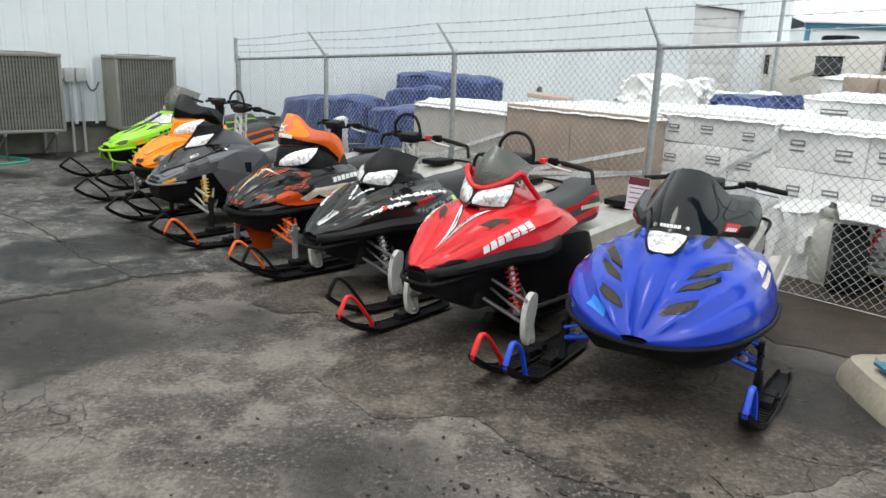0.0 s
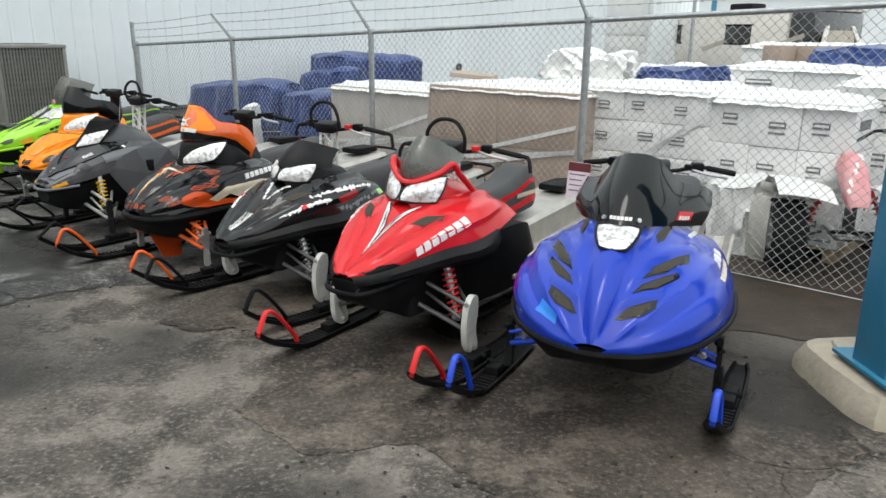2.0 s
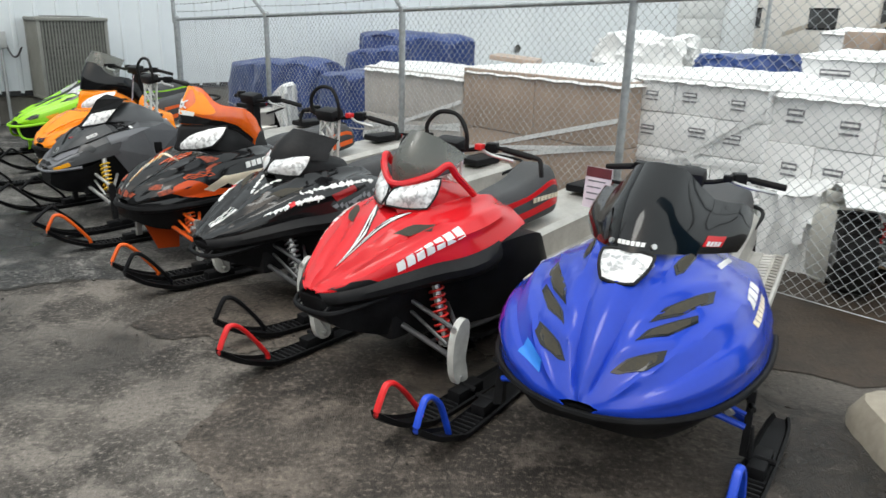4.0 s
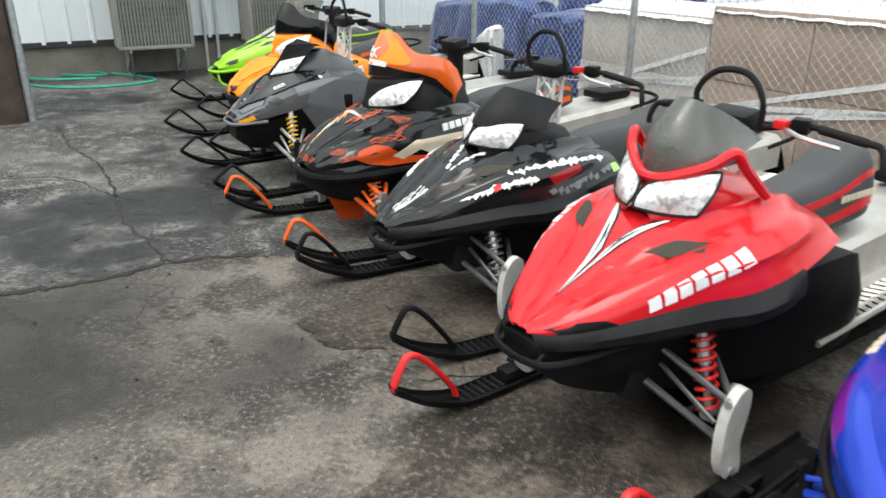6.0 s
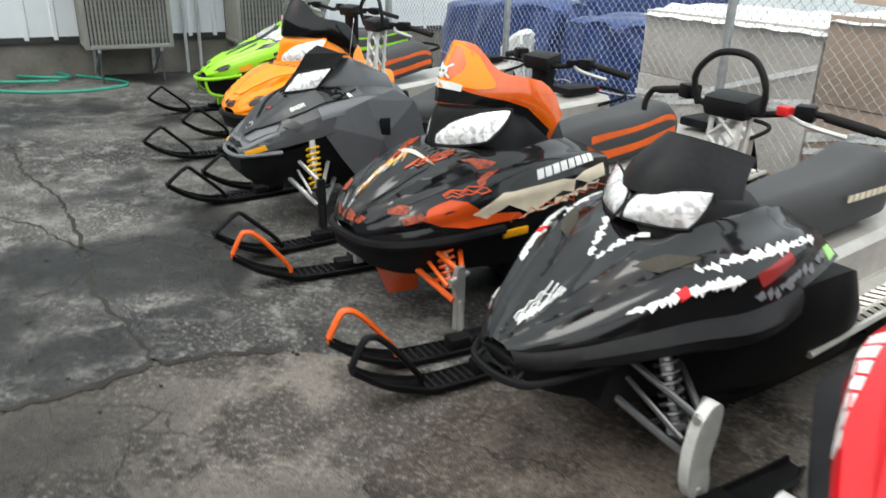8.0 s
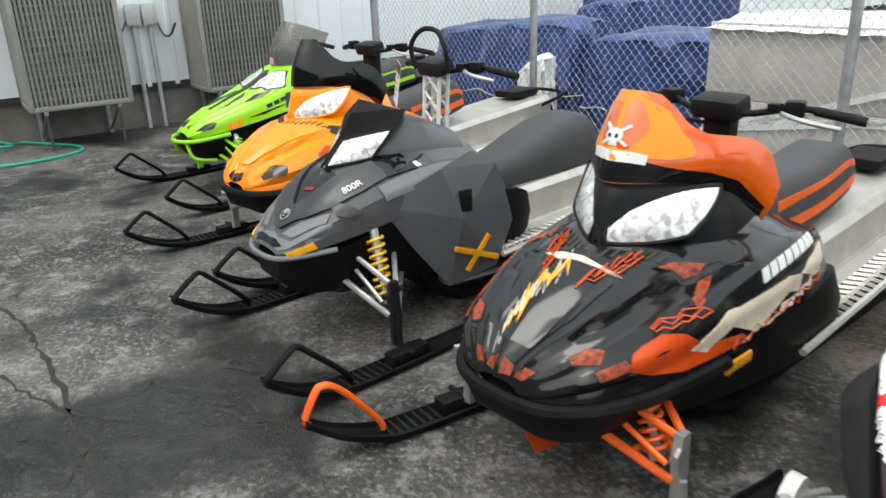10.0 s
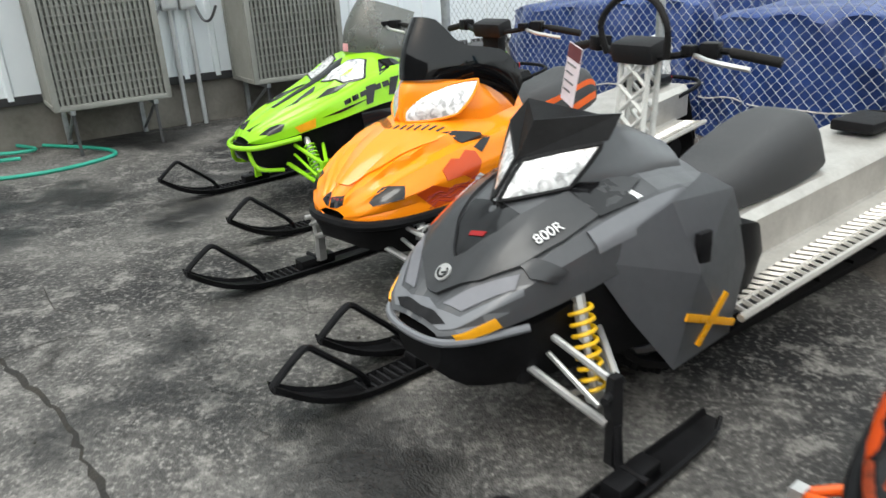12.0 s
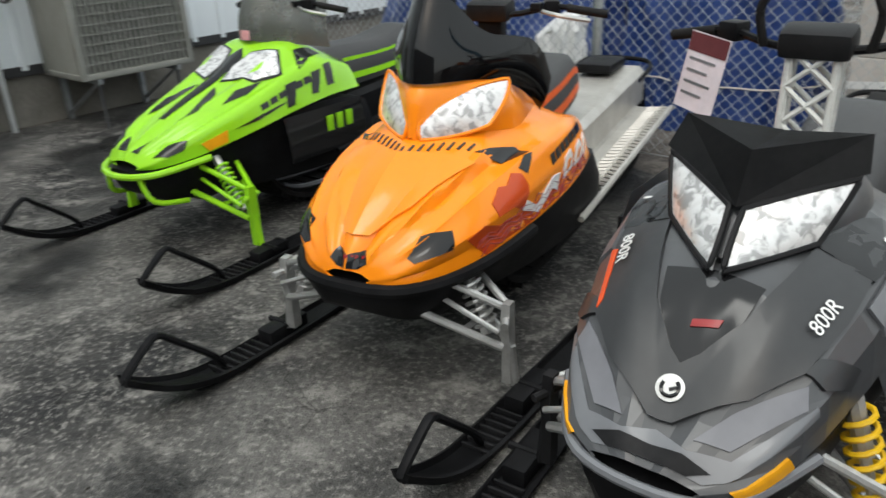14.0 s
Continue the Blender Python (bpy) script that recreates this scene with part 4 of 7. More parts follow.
def chassis(sled, spec):
    """All that every machine has: skis, arms, track, tunnel, bars, seat."""
    st = spec["stance"]
    for s in (-1, 1):
        had = set(sled.children)
        ski_x = spec.get("ski_x", 0.0) - (spec.get("lag", 0.0) if s > 0 else 0.0)
        ski(sled, s * st / 2, spec.get("loop", "round"), spec.get("tip", 0.62), -0.42, spec.get("loop_mat", "black"))
        front_suspension(sled, s, st, spec)
        for ob in sled.children:
            if ob not in had:
                ob.location.x, ob.location.y = ski_x, spec.get("ski_y", 0.0)
                if ob.name.startswith("ski") and spec.get("steer"):
                    ob.matrix_local = Matrix.Translation((ski_x, spec.get("ski_y", 0.0) + s * st / 2, 0)) @ Matrix.Rotation(radians(spec["steer"]), 4, "Z") @ Matrix.Translation((0, -s * st / 2, 0))
    track(sled, -0.42, spec["track_end"], 0.36)
    tunnel(sled, -0.62, spec["tunnel_end"], spec)
    seat(sled, spec["seat"], spec.get("stripe"))
    handlebar(sled, spec["bar"][0], spec["bar"][1], spec)
    part("engine_block", box(-0.62, 0.06, -0.2, 0.2, 0.24, 0.56, 0.03), "satin", sled)


def sled_thing(x, y, heading, label):
    return thing("snowmobile", pose(x, y, 0, 0, 0, heading), label, "snowmobile", "snowmobiles parked in a row")


def screen_part(sled, sk, mat, label, thick=0.004):
    return part("windscreen", sk.shell(thick), mat, sled, label)


def tag_at(sled, m, mat, head):
    tag = part("price_tag", slab([(-0.07, -0.10), (0.07, -0.10), (0.07, 0.10), (-0.07, 0.10)], m, 0.002), mat, sled, "hanging paper price tag")
    for side, off in ((1, 0.0025), (-1, -0.0015)):
        part("tag_print", slab([(-0.068, 0.05), (0.068, 0.05), (0.068, 0.098), (-0.068, 0.098)], m @ Matrix.Translation((0, 0, off)), 0.001), head, tag)
        for k in range(4):
            part("tag_print", slab([(-0.055, 0.028 - k * 0.03), (0.04 - 0.02 * (k % 2), 0.028 - k * 0.03), (0.04 - 0.02 * (k % 2), 0.035 - k * 0.03), (-0.055, 0.035 - k * 0.03)], m @ Matrix.Translation((0, 0, off)), 0.001), "print_grey", tag)


BLUE_HOOD = [(0.62, 0.47, 0.05, 0.485, 0.07, 0.04, 0.50), (0.59, 0.475, 0.17, 0.505, 0.18, 0.09, 0.545), (0.52, 0.48, 0.28, 0.55, 0.28, 0.12, 0.64), (0.42, 0.485, 0.37, 0.59, 0.36, 0.14, 0.73), (0.30, 0.49, 0.43, 0.63, 0.42, 0.15, 0.805),
             (0.16, 0.49, 0.47, 0.655, 0.45, 0.17, 0.87), (-0.05, 0.49, 0.50, 0.67, 0.46, 0.19, 0.90), (-0.35, 0.49, 0.49, 0.675, 0.43, 0.19, 0.87), (-0.70, 0.49, 0.43, 0.65, 0.36, 0.16, 0.74)]
RACE_HOOD = [(0.37, 0.525, 0.03, 0.53, 0.045, 0.03, 0.54), (0.33, 0.53, 0.10, 0.545, 0.105, 0.06, 0.56), (0.22, 0.555, 0.19, 0.585, 0.19, 0.11, 0.615), (0.08, 0.59, 0.27, 0.645, 0.26, 0.15, 0.69), (-0.08, 0.62, 0.34, 0.705, 0.32, 0.17, 0.785),
             (-0.22, 0.63, 0.395, 0.745, 0.355, 0.18, 0.83), (-0.40, 0.645, 0.41, 0.78, 0.345, 0.19, 0.84), (-0.58, 0.68, 0.40, 0.79, 0.32, 0.17, 0.84), (-0.74, 0.70, 0.37, 0.76, 0.28, 0.14, 0.80)]
RACE_RIDGE = [(0.05, 0.0, 0.40, 0.0, 0.07, -0.010), (0.06, 0.16, 0.45, 0.30, 0.03, 0.014), (0.22, 0.30, 0.46, 0.50, 0.035, -0.018), (0.20, 0.52, 0.60, 0.58, 0.025, 0.014), (0.10, 0.80, 0.85, 0.78, 0.03, 0.012), (0.62, 0.34, 0.95, 0.44, 0.05, 0.022)]
RACE_POD = [(-0.12, 0.74, 0.06, 0.80, 0.065, 0.04, 0.83), (-0.15, 0.73, 0.11, 0.82, 0.11, 0.07, 0.87), (-0.18, 0.72, 0.15, 0.84, 0.145, 0.10, 0.915), (-0.24, 0.72, 0.185, 0.87, 0.175, 0.12, 0.95), (-0.34, 0.72, 0.205, 0.88, 0.18, 0.12, 0.955), (-0.60, 0.70, 0.18, 0.82, 0.16, 0.10, 0.88)]


def moved(rows, dx, dz):
    """Stations shifted along and up."""
    return [(x + dx, a + dz, b, c + dz, d, e, f + dz) for x, a, b, c, d, e, f in rows]


def race_front(s, dx, dz, pod_mat, screen_mat, screen_label, lamp_top, collar):
    """Lamps, screen, nose bumper and belly that the red and the black machine share."""
    part("headlamp_pod", hood_skin(moved(RACE_POD, dx, dz), 24, 33).shell(), pod_mat, s)
    lamp_pair(s, [(-0.075 + dx, 0.004, 0.838 + dz), (-0.135 + dx, 0.004, 0.915 + dz), (-0.285 + dx, 0.207, lamp_top), (-0.20 + dx, 0.185, 0.825 + dz)], "satin", 0.028, 0.4, 0.005)
    if collar:
        part("screen_collar", tube(curve([(-0.50 + dx, -0.215, 0.86 + dz), (-0.37 + dx, -0.212, 0.97 + dz), (-0.31 + dx, -0.205, 1.03 + dz), (-0.25 + dx, -0.16, 0.985 + dz), (-0.18 + dx, -0.06, 0.94 + dz), (-0.165 + dx, 0, 0.93 + dz), (-0.18 + dx, 0.06, 0.94 + dz), (-0.25 + dx, 0.16, 0.985 + dz), (-0.31 + dx, 0.205, 1.03 + dz), (-0.37 + dx, 0.212, 0.97 + dz), (-0.50 + dx, 0.215, 0.86 + dz)], 6), 0.018, 8), "red", s)
    if collar:
        ws = screen((-0.185 + dx, 0.17, 0.185, 0.935 + dz, -0.05), (-0.30 + dx, 0.20, 0.17, 1.175, 0.13), bulge=0.045, wave=2.2)
    else:
        ws = screen((-0.135 + dx, 0.24, 0.225, 0.92 + dz, 0.01), (-0.31 + dx, 0.20, 0.165, 1.03, 0.07), bulge=0.03, wave=2.0)
    screen_part(s, ws, screen_mat, screen_label)
    belly(s, [(0.37 + dx, 0.44, 0.05, 0.50 + dz, 0.08), (0.30 + dx, 0.36, 0.10, 0.525 + dz, 0.10), (0.12 + dx, 0.29, 0.16, 0.56 + dz, 0.18), (-0.08 + dx, 0.25, 0.20, 0.59 + dz, 0.25), (-0.28 + dx, 0.24, 0.28, 0.62 + dz, 0.36), (-0.55 + dx, 0.25, 0.37, 0.65 + dz, 0.395), (-0.85 + dx, 0.28, 0.40, 0.63 + dz, 0.38), (-0.98 + dx, 0.34, 0.37, 0.54 + dz, 0.33)])
    part("front_bumper", joined(tube(curve([(0.12 + dx, -0.22, 0.49 + dz), (0.32 + dx, -0.15, 0.455 + dz), (0.385 + dx, -0.07, 0.445 + dz), (0.385 + dx, 0.07, 0.445 + dz), (0.32 + dx, 0.15, 0.455 + dz), (0.12 + dx, 0.22, 0.49 + dz)], 5), 0.013), tube([(0.37 + dx, -0.09, 0.45 + dz), (0.28 + dx, -0.08, 0.51 + dz)], 0.009), tube([(0.37 + dx, 0.09, 0.45 + dz), (0.28 + dx, 0.08, 0.51 + dz)], 0.009)), "black", s)


def blue_sled():
    s = sled_thing(1.337, 4.293, -117, "glossy blue snowmobile with a tall smoked windscreen and blue ski loops")
    chassis(s, dict(stance=1.13, ski_x=0.05, lag=0.14, ski_y=-0.03, steer=-4, loop="round", tip=0.56, loop_mat="blue_part", track_end=-2.05, tunnel_end=-2.0, arm="blue_part", spindle="satin", spring="silver", shock_top=0.46,
                    seat=[(-0.75, 0.10, 0.55, 0.74), (-0.95, 0.14, 0.54, 0.78), (-1.3, 0.16, 0.56, 0.76), (-1.75, 0.17, 0.60, 0.82), (-1.9, 0.15, 0.62, 0.76)], bar=(-0.70, 1.02), riser_foot=0.74, tail_mat="blue"))
    sk = hood_skin(BLUE_HOOD)
    sk.ridge([(0.06, 0.0, 0.42, 0.0, 0.07, 0.016), (0.10, 0.13, 0.52, 0.17, 0.03, -0.016), (0.22, 0.20, 0.33, 0.46, 0.018, 0.014), (0.33, 0.22, 0.47, 0.46, 0.018, 0.012), (0.40, 0.24, 0.60, 0.48, 0.022, 0.016), (0.46, 0.20, 0.75, 0.30, 0.03, 0.016), (0.14, 0.50, 0.60, 0.62, 0.035, 0.016), (0.20, 0.66, 0.75, 0.72, 0.03, -0.012), (0.2, 0.84, 0.8, 0.88, 0.04, 0.010)])
    h = part("hood", sk.shell(), "blue", s)
    for p in ([(0.167, 0.25), (0.225, 0.305), (0.31, 0.48), (0.273, 0.52), (0.225, 0.49), (0.172, 0.33)], [(0.28, 0.275), (0.328, 0.30), (0.446, 0.47), (0.428, 0.495), (0.345, 0.42)], [(0.345, 0.28), (0.404, 0.305), (0.55, 0.468), (0.511, 0.495), (0.412, 0.40)], [(0.519, 0.225), (0.55, 0.228), (0.645, 0.268), (0.609, 0.292), (0.53, 0.285), (0.503, 0.26)]):
        drape(h, sk, "gloss_black", p, name="vent_rim", off=0.0025)
        c = np.mean(p, axis=0)
        drape(h, sk, "mesh_dark", [tuple(c + 0.74 * (np.array(q) - c)) for q in p], name="vent_mesh", off=0.0042)
    decal(h, sk, "blue_light", [(0.22, -0.74), (0.263, -0.60), (0.17, -0.51), (0.135, -0.62)], both=False)
    decal(h, sk, "purple", [(0.36, -0.90), (0.52, -0.88), (0.50, -0.74), (0.38, -0.78)], both=False)
    letters(h, sk, "white", (0.66, 0.40), (0.78, 0.43), (0.0, 0.03), 11)
    letters(h, sk, "cream", (0.56, 0.715), (0.75, 0.70), (0.0, 0.035), 7)
    letters(h, sk, "white", (0.60, 0.62), (0.74, 0.60), (0.0, 0.06), 3)
    lk = panel_skin([(0.30, 0.066, 0.818), (0.165, 0.112, 0.905), (0.165, -0.112, 0.905), (0.30, -0.066, 0.818)], 0.016, 12, 0.45)
    lamp = part("headlamp", lk.shell(0.06), "lens", s)
    rim = [lk.g[i, 0] for i in range(12)] + [lk.g[12, j] for j in range(12)] + [lk.g[i, 12] for i in range(12, 0, -1)] + [lk.g[0, j] for j in range(12, 0, -1)]
    part("headlamp_bezel", tube(rim, 0.007, 6, True), "satin", lamp)
    ws = screen((0.185, 0.50, 0.31, 0.905, 0.08), (-0.16, 0.34, 0.33, 1.18, 0.22), bulge=0.04, wave=1.9, edge=[(0, 0), (0.15, 0.02), (0.3, 0.12), (0.45, 0.40), (0.6, 0.66), (0.75, 0.76), (0.9, 0.82), (1.0, 1.0)])
    w = screen_part(s, ws, "smoke", "smoked windscreen with stickers")
    letters(w, ws, "white", (0.93, -0.16), (0.93, 0.16), (-0.05, 0.0), 6, both=False)
    for v in (-0.24, 0.24):
        c = ws.at(0.92, v, 0.004)
        part("screen_bolt", placed(tube([(0, 0, -0.004), (0, 0, 0.006)], 0.011, 10), Matrix.Translation(c) @ Vector((0, 0, 1)).rotation_difference(Vector(ws.sample(ws.n, 0.92, v))).to_matrix().to_4x4()), "silver", w)
    decal(w, ws, "red", [(0.62, 0.66), (0.84, 0.66), (0.84, 0.82), (0.62, 0.82)], both=False, name="sticker")
    letters(w, ws, "white", (0.73, 0.68), (0.73, 0.80), (0.10, 0.0), 4, both=False)
    belly(s, [(0.61, 0.42, 0.05, 0.475, 0.08), (0.52, 0.37, 0.18, 0.485, 0.27), (0.34, 0.31, 0.26, 0.49, 0.41), (-0.05, 0.26, 0.36, 0.49, 0.48), (-0.6, 0.26, 0.38, 0.49, 0.45), (-0.9, 0.30, 0.34, 0.50, 0.34)])
    bumper_lip(s, sk, r=0.014, u1=0.8)
    tag_at(s, pose(-0.66, -0.40, 0.93, 84, 0, 78), "paper", "maroon_print")
    return s


def red_marks(h, sk):
    """Vents, the split blade graphic and the bars of the maker's name."""
    drape(h, sk, "mesh_dark", [(0.439, 0.355), (0.519, 0.42), (0.578, 0.55), (0.545, 0.605), (0.474, 0.53)], name="vent", off=0.002)
    leaf(h, sk, "gloss_black", (0.48, 0.12), (0.56, 0.22), 0.05, off=0.0025)
    drape(h, sk, "satin", [(0.19, 0.0), (0.34, 0.075), (0.43, 0.135), (0.60, 0.285), (0.51, 0.115), (0.40, 0.012)], name="graphic_edge", off=0.0022)
    drape(h, sk, "white", [(0.205, 0.006), (0.34, 0.062), (0.43, 0.118), (0.585, 0.265), (0.50, 0.125), (0.40, 0.028)], name="graphic_blade", off=0.0036)
    drape(h, sk, "satin", [(0.33, 0.03), (0.42, 0.085), (0.50, 0.155), (0.44, 0.075)], name="graphic_edge", off=0.0048)
    letters(h, sk, "white", (0.335, 0.93), (0.64, 0.79), (0.0, -0.115), 7)
    drape(h, sk, "satin", [(0.06, 0.72), (0.10, 0.97), (0.26, 0.97), (0.22, 0.86)], name="nose_intake", off=0.003)


def red_sled():
    s = sled_thing(0.21, 4.87, -128, "glossy red snowmobile with a tinted screen and red ski loops")
    chassis(s, dict(stance=0.94, ski_y=0.05, lag=0.10, steer=2, loop="round", tip=0.60, loop_mat="red_part", track_end=-2.35, tunnel_end=-2.2, arm="steel", fin=True, spring="red_spring", shock_top=0.58, riser="truss", strap=True, hook=1, reservoir="red_part",
                    seat=[(-0.74, 0.08, 0.56, 0.74), (-0.95, 0.11, 0.56, 0.77), (-1.15, 0.125, 0.58, 0.80), (-1.36, 0.13, 0.60, 0.88), (-1.46, 0.10, 0.62, 0.80)], stripe="red", bar=(-0.58, 1.06), riser_foot=0.82))
    sk = hood_skin(RACE_HOOD)
    sk.ridge(RACE_RIDGE)
    h = part("hood", sk.shell(), "red", s)
    fender(s, sk, "satin", [(0.02, 0.02, 0.07), (0.2, 0.02, 0.08), (0.4, 0.035, 0.10), (0.56, 0.05, 0.11), (0.66, 0.04, 0.12), (0.80, 0.01, 0.14)])
    red_marks(h, sk)
    race_front(s, 0.0, 0.0, "red", "grey_screen", "dusty grey tinted screen", 0.985, True)
    letters(s, Skin([[(x, 0.146, 0.66 + 0.08 * v) for v in (1, 0.5, 0)] for x in (-1.0, -1.2, -1.40)]), "cream", (0.35, -0.5), (1.0, -0.5), (0.0, 0.7), 7, both=False)
    return s


def black_sled():
    s = sled_thing(-0.62, 5.71, -130, "matt black snowmobile with white torn-paper graphics and pale spindles")
    chassis(s, dict(stance=1.0, ski_x=-0.06, steer=-4, loop="round", tip=0.60, loop_mat="black", track_end=-2.4, tunnel_end=-2.25, arm="steel", fin=True, spring="steel", shock_top=0.54, riser="truss", strap=True, hook=1, reservoir="red_part",
                    seat=[(-0.74, 0.08, 0.56, 0.74), (-0.95, 0.11, 0.56, 0.77), (-1.25, 0.125, 0.58, 0.79), (-1.52, 0.13, 0.60, 0.85), (-1.62, 0.10, 0.62, 0.78)], bar=(-0.62, 1.08), riser_foot=0.80))
    sk = hood_skin(moved(RACE_HOOD, -0.035, -0.05))
    sk.ridge(RACE_RIDGE)
    h = part("hood", sk.shell(), "gloss_black", s)
    drape(h, sk, "gloss_black", [(0.10, 0.0), (0.13, 0.16), (0.30, 0.20), (0.42, 0.24), (0.44, 0.0)], off=0.0015)
    splashes(h, sk, "white", (0.34, 0.745), (0.62, 0.785), 20, (0.012, 0.035), 3)
    splashes(h, sk, "white", (0.55, 0.62), (0.93, 0.77), 22, (0.013, 0.035), 7)
    splashes(h, sk, "white", (0.42, 0.05), (0.60, 0.22), 14, (0.012, 0.035), 4)
    torn_band(h, sk, "white", (0.36, 0.75), (0.62, 0.79), 18, 0.05, 8)
    torn_band(h, sk, "white", (0.56, 0.625), (0.90, 0.77), 20, 0.04, 9)
    for k in range(5):
        zigzag(h, sk, "white", (0.12 + 0.012 * k, -0.16 + 0.05 * k), (0.29, -0.10 + 0.05 * k), 7, 0.03, 0.0028, 70 + k)
    torn_band(h, sk, "white", (0.12, -0.10), (0.22, 0.06), 7, 0.08, 10, both=False)
    splashes(h, sk, "mid_grey", (0.66, 0.93), (0.95, 0.90), 12, (0.014, 0.03), 6)
    drape(h, sk, "dark_red", [(0.655, 0.78), (0.787, 0.745), (0.795, 0.82), (0.677, 0.865)], off=0.0045)
    drape(h, sk, "red", [(0.461, 0.735), (0.494, 0.715), (0.488, 0.79), (0.458, 0.81)], off=0.0045)
    drape(h, sk, "lime_pale", [(0.945, 0.86), (0.985, 0.86), (0.985, 0.96), (0.945, 0.97)], off=0.004)
    drape(h, sk, "mesh_dark", [(0.439, 0.355), (0.519, 0.42), (0.578, 0.55), (0.545, 0.605), (0.474, 0.53)], name="vent", off=0.002)
    fender(s, sk, "satin", [(0.02, 0.02, 0.07), (0.2, 0.02, 0.08), (0.4, 0.035, 0.10), (0.56, 0.05, 0.11), (0.66, 0.04, 0.12), (0.80, 0.01, 0.14)])
    race_front(s, -0.035, -0.05, "satin", "satin", "short black screen", 0.905, False)
    letters(s, Skin([[(x, 0.146, 0.66 + 0.08 * v) for v in (1, 0.5, 0)] for x in (-1.05, -1.28, -1.52)]), "cream", (0.35, -0.5), (1.0, -0.5), (0.0, 0.7), 7, both=False)
    return s


CAT_HOOD = [(0.32, 0.44, 0.06, 0.455, 0.08, 0.05, 0.475), (0.29, 0.44, 0.16, 0.475, 0.165, 0.10, 0.525), (0.20, 0.445, 0.25, 0.53, 0.245, 0.14, 0.60), (0.06, 0.455, 0.315, 0.58, 0.30, 0.16, 0.69), (-0.10, 0.465, 0.35, 0.62, 0.335, 0.17, 0.755),
            (-0.28, 0.475, 0.37, 0.65, 0.355, 0.19, 0.79), (-0.48, 0.49, 0.385, 0.68, 0.36, 0.20, 0.80), (-0.70, 0.51, 0.385, 0.69, 0.35, 0.18, 0.77), (-0.90, 0.52, 0.35, 0.66, 0.30, 0.14, 0.70)]


def cat_sled(x, y, heading, label, spec, colour, screen_mat, screen_label, eye_trim, pod_mat):
    s = sled_thing(x, y, heading, label)
    chassis(s, spec)
    sk = hood_skin(CAT_HOOD)
    sk.ridge([(0.03, 0.0, 0.38, 0.0, 0.10, 0.016), (0.08, 0.17, 0.42, 0.24, 0.03, -0.012), (0.10, 0.36, 0.50, 0.44, 0.03, 0.012), (0.26, 0.44, 0.60, 0.54, 0.03, -0.016), (0.16, 0.60, 0.66, 0.62, 0.03, 0.012), (0.2, 0.78, 0.9, 0.80, 0.04, 0.010), (0.10, 0.90, 0.5, 0.90, 0.03, -0.008)])
    h = part("hood", sk.shell(), colour, s)
    pod = hood_skin([(-0.092, 0.72, 0.012, 0.745, 0.014, 0.008, 0.77), (-0.115, 0.72, 0.03, 0.79, 0.03, 0.02, 0.87), (-0.145, 0.71, 0.06, 0.81, 0.06, 0.04, 0.925), (-0.22, 0.70, 0.135, 0.81, 0.135, 0.10, 0.94), (-0.31, 0.69, 0.215, 0.81, 0.21, 0.16, 0.95), (-0.44, 0.68, 0.25, 0.81, 0.24, 0.18, 0.945), (-0.72, 0.65, 0.21, 0.74, 0.19, 0.13, 0.86)], 26, 33)
    part("headlamp_pod", pod.shell(), pod_mat, s)
    lamp_pair(s, [(-0.085, 0.016, 0.752), (-0.145, 0.028, 0.872), (-0.385, 0.25, 0.94), (-0.25, 0.222, 0.782)], eye_trim, 0.020, 0.5)
    for k in range(15):
        v = -0.35 + k * 0.05
        u = 0.395 + 0.25 * abs(v)
        drape(h, sk, "mesh_dark", [(u, v - 0.009), (u + 0.030, v - 0.007), (u + 0.030, v + 0.007), (u, v + 0.009)], False, "louvre", 0.003, 1)
    ws = screen((-0.135, 0.42, 0.268, 0.935, 0.16), (-0.24, 0.34, 0.295, 1.19, 0.19), bulge=0.022, lobe=0.012, wave=6, edge=EDGE)
    w = screen_part(s, ws, screen_mat, screen_label)
    belly(s, [(0.33, 0.38, 0.06, 0.43, 0.09), (0.28, 0.32, 0.13, 0.435, 0.19), (0.12, 0.26, 0.18, 0.44, 0.29), (-0.12, 0.24, 0.22, 0.46, 0.34), (-0.45, 0.26, 0.33, 0.485, 0.38), (-0.9, 0.28, 0.38, 0.52, 0.36), (-1.05, 0.34, 0.34, 0.50, 0.30)])
    bumper_lip(s, sk, r=0.022, u1=0.55, drop=0.016)
    return s, h, sk, w, ws


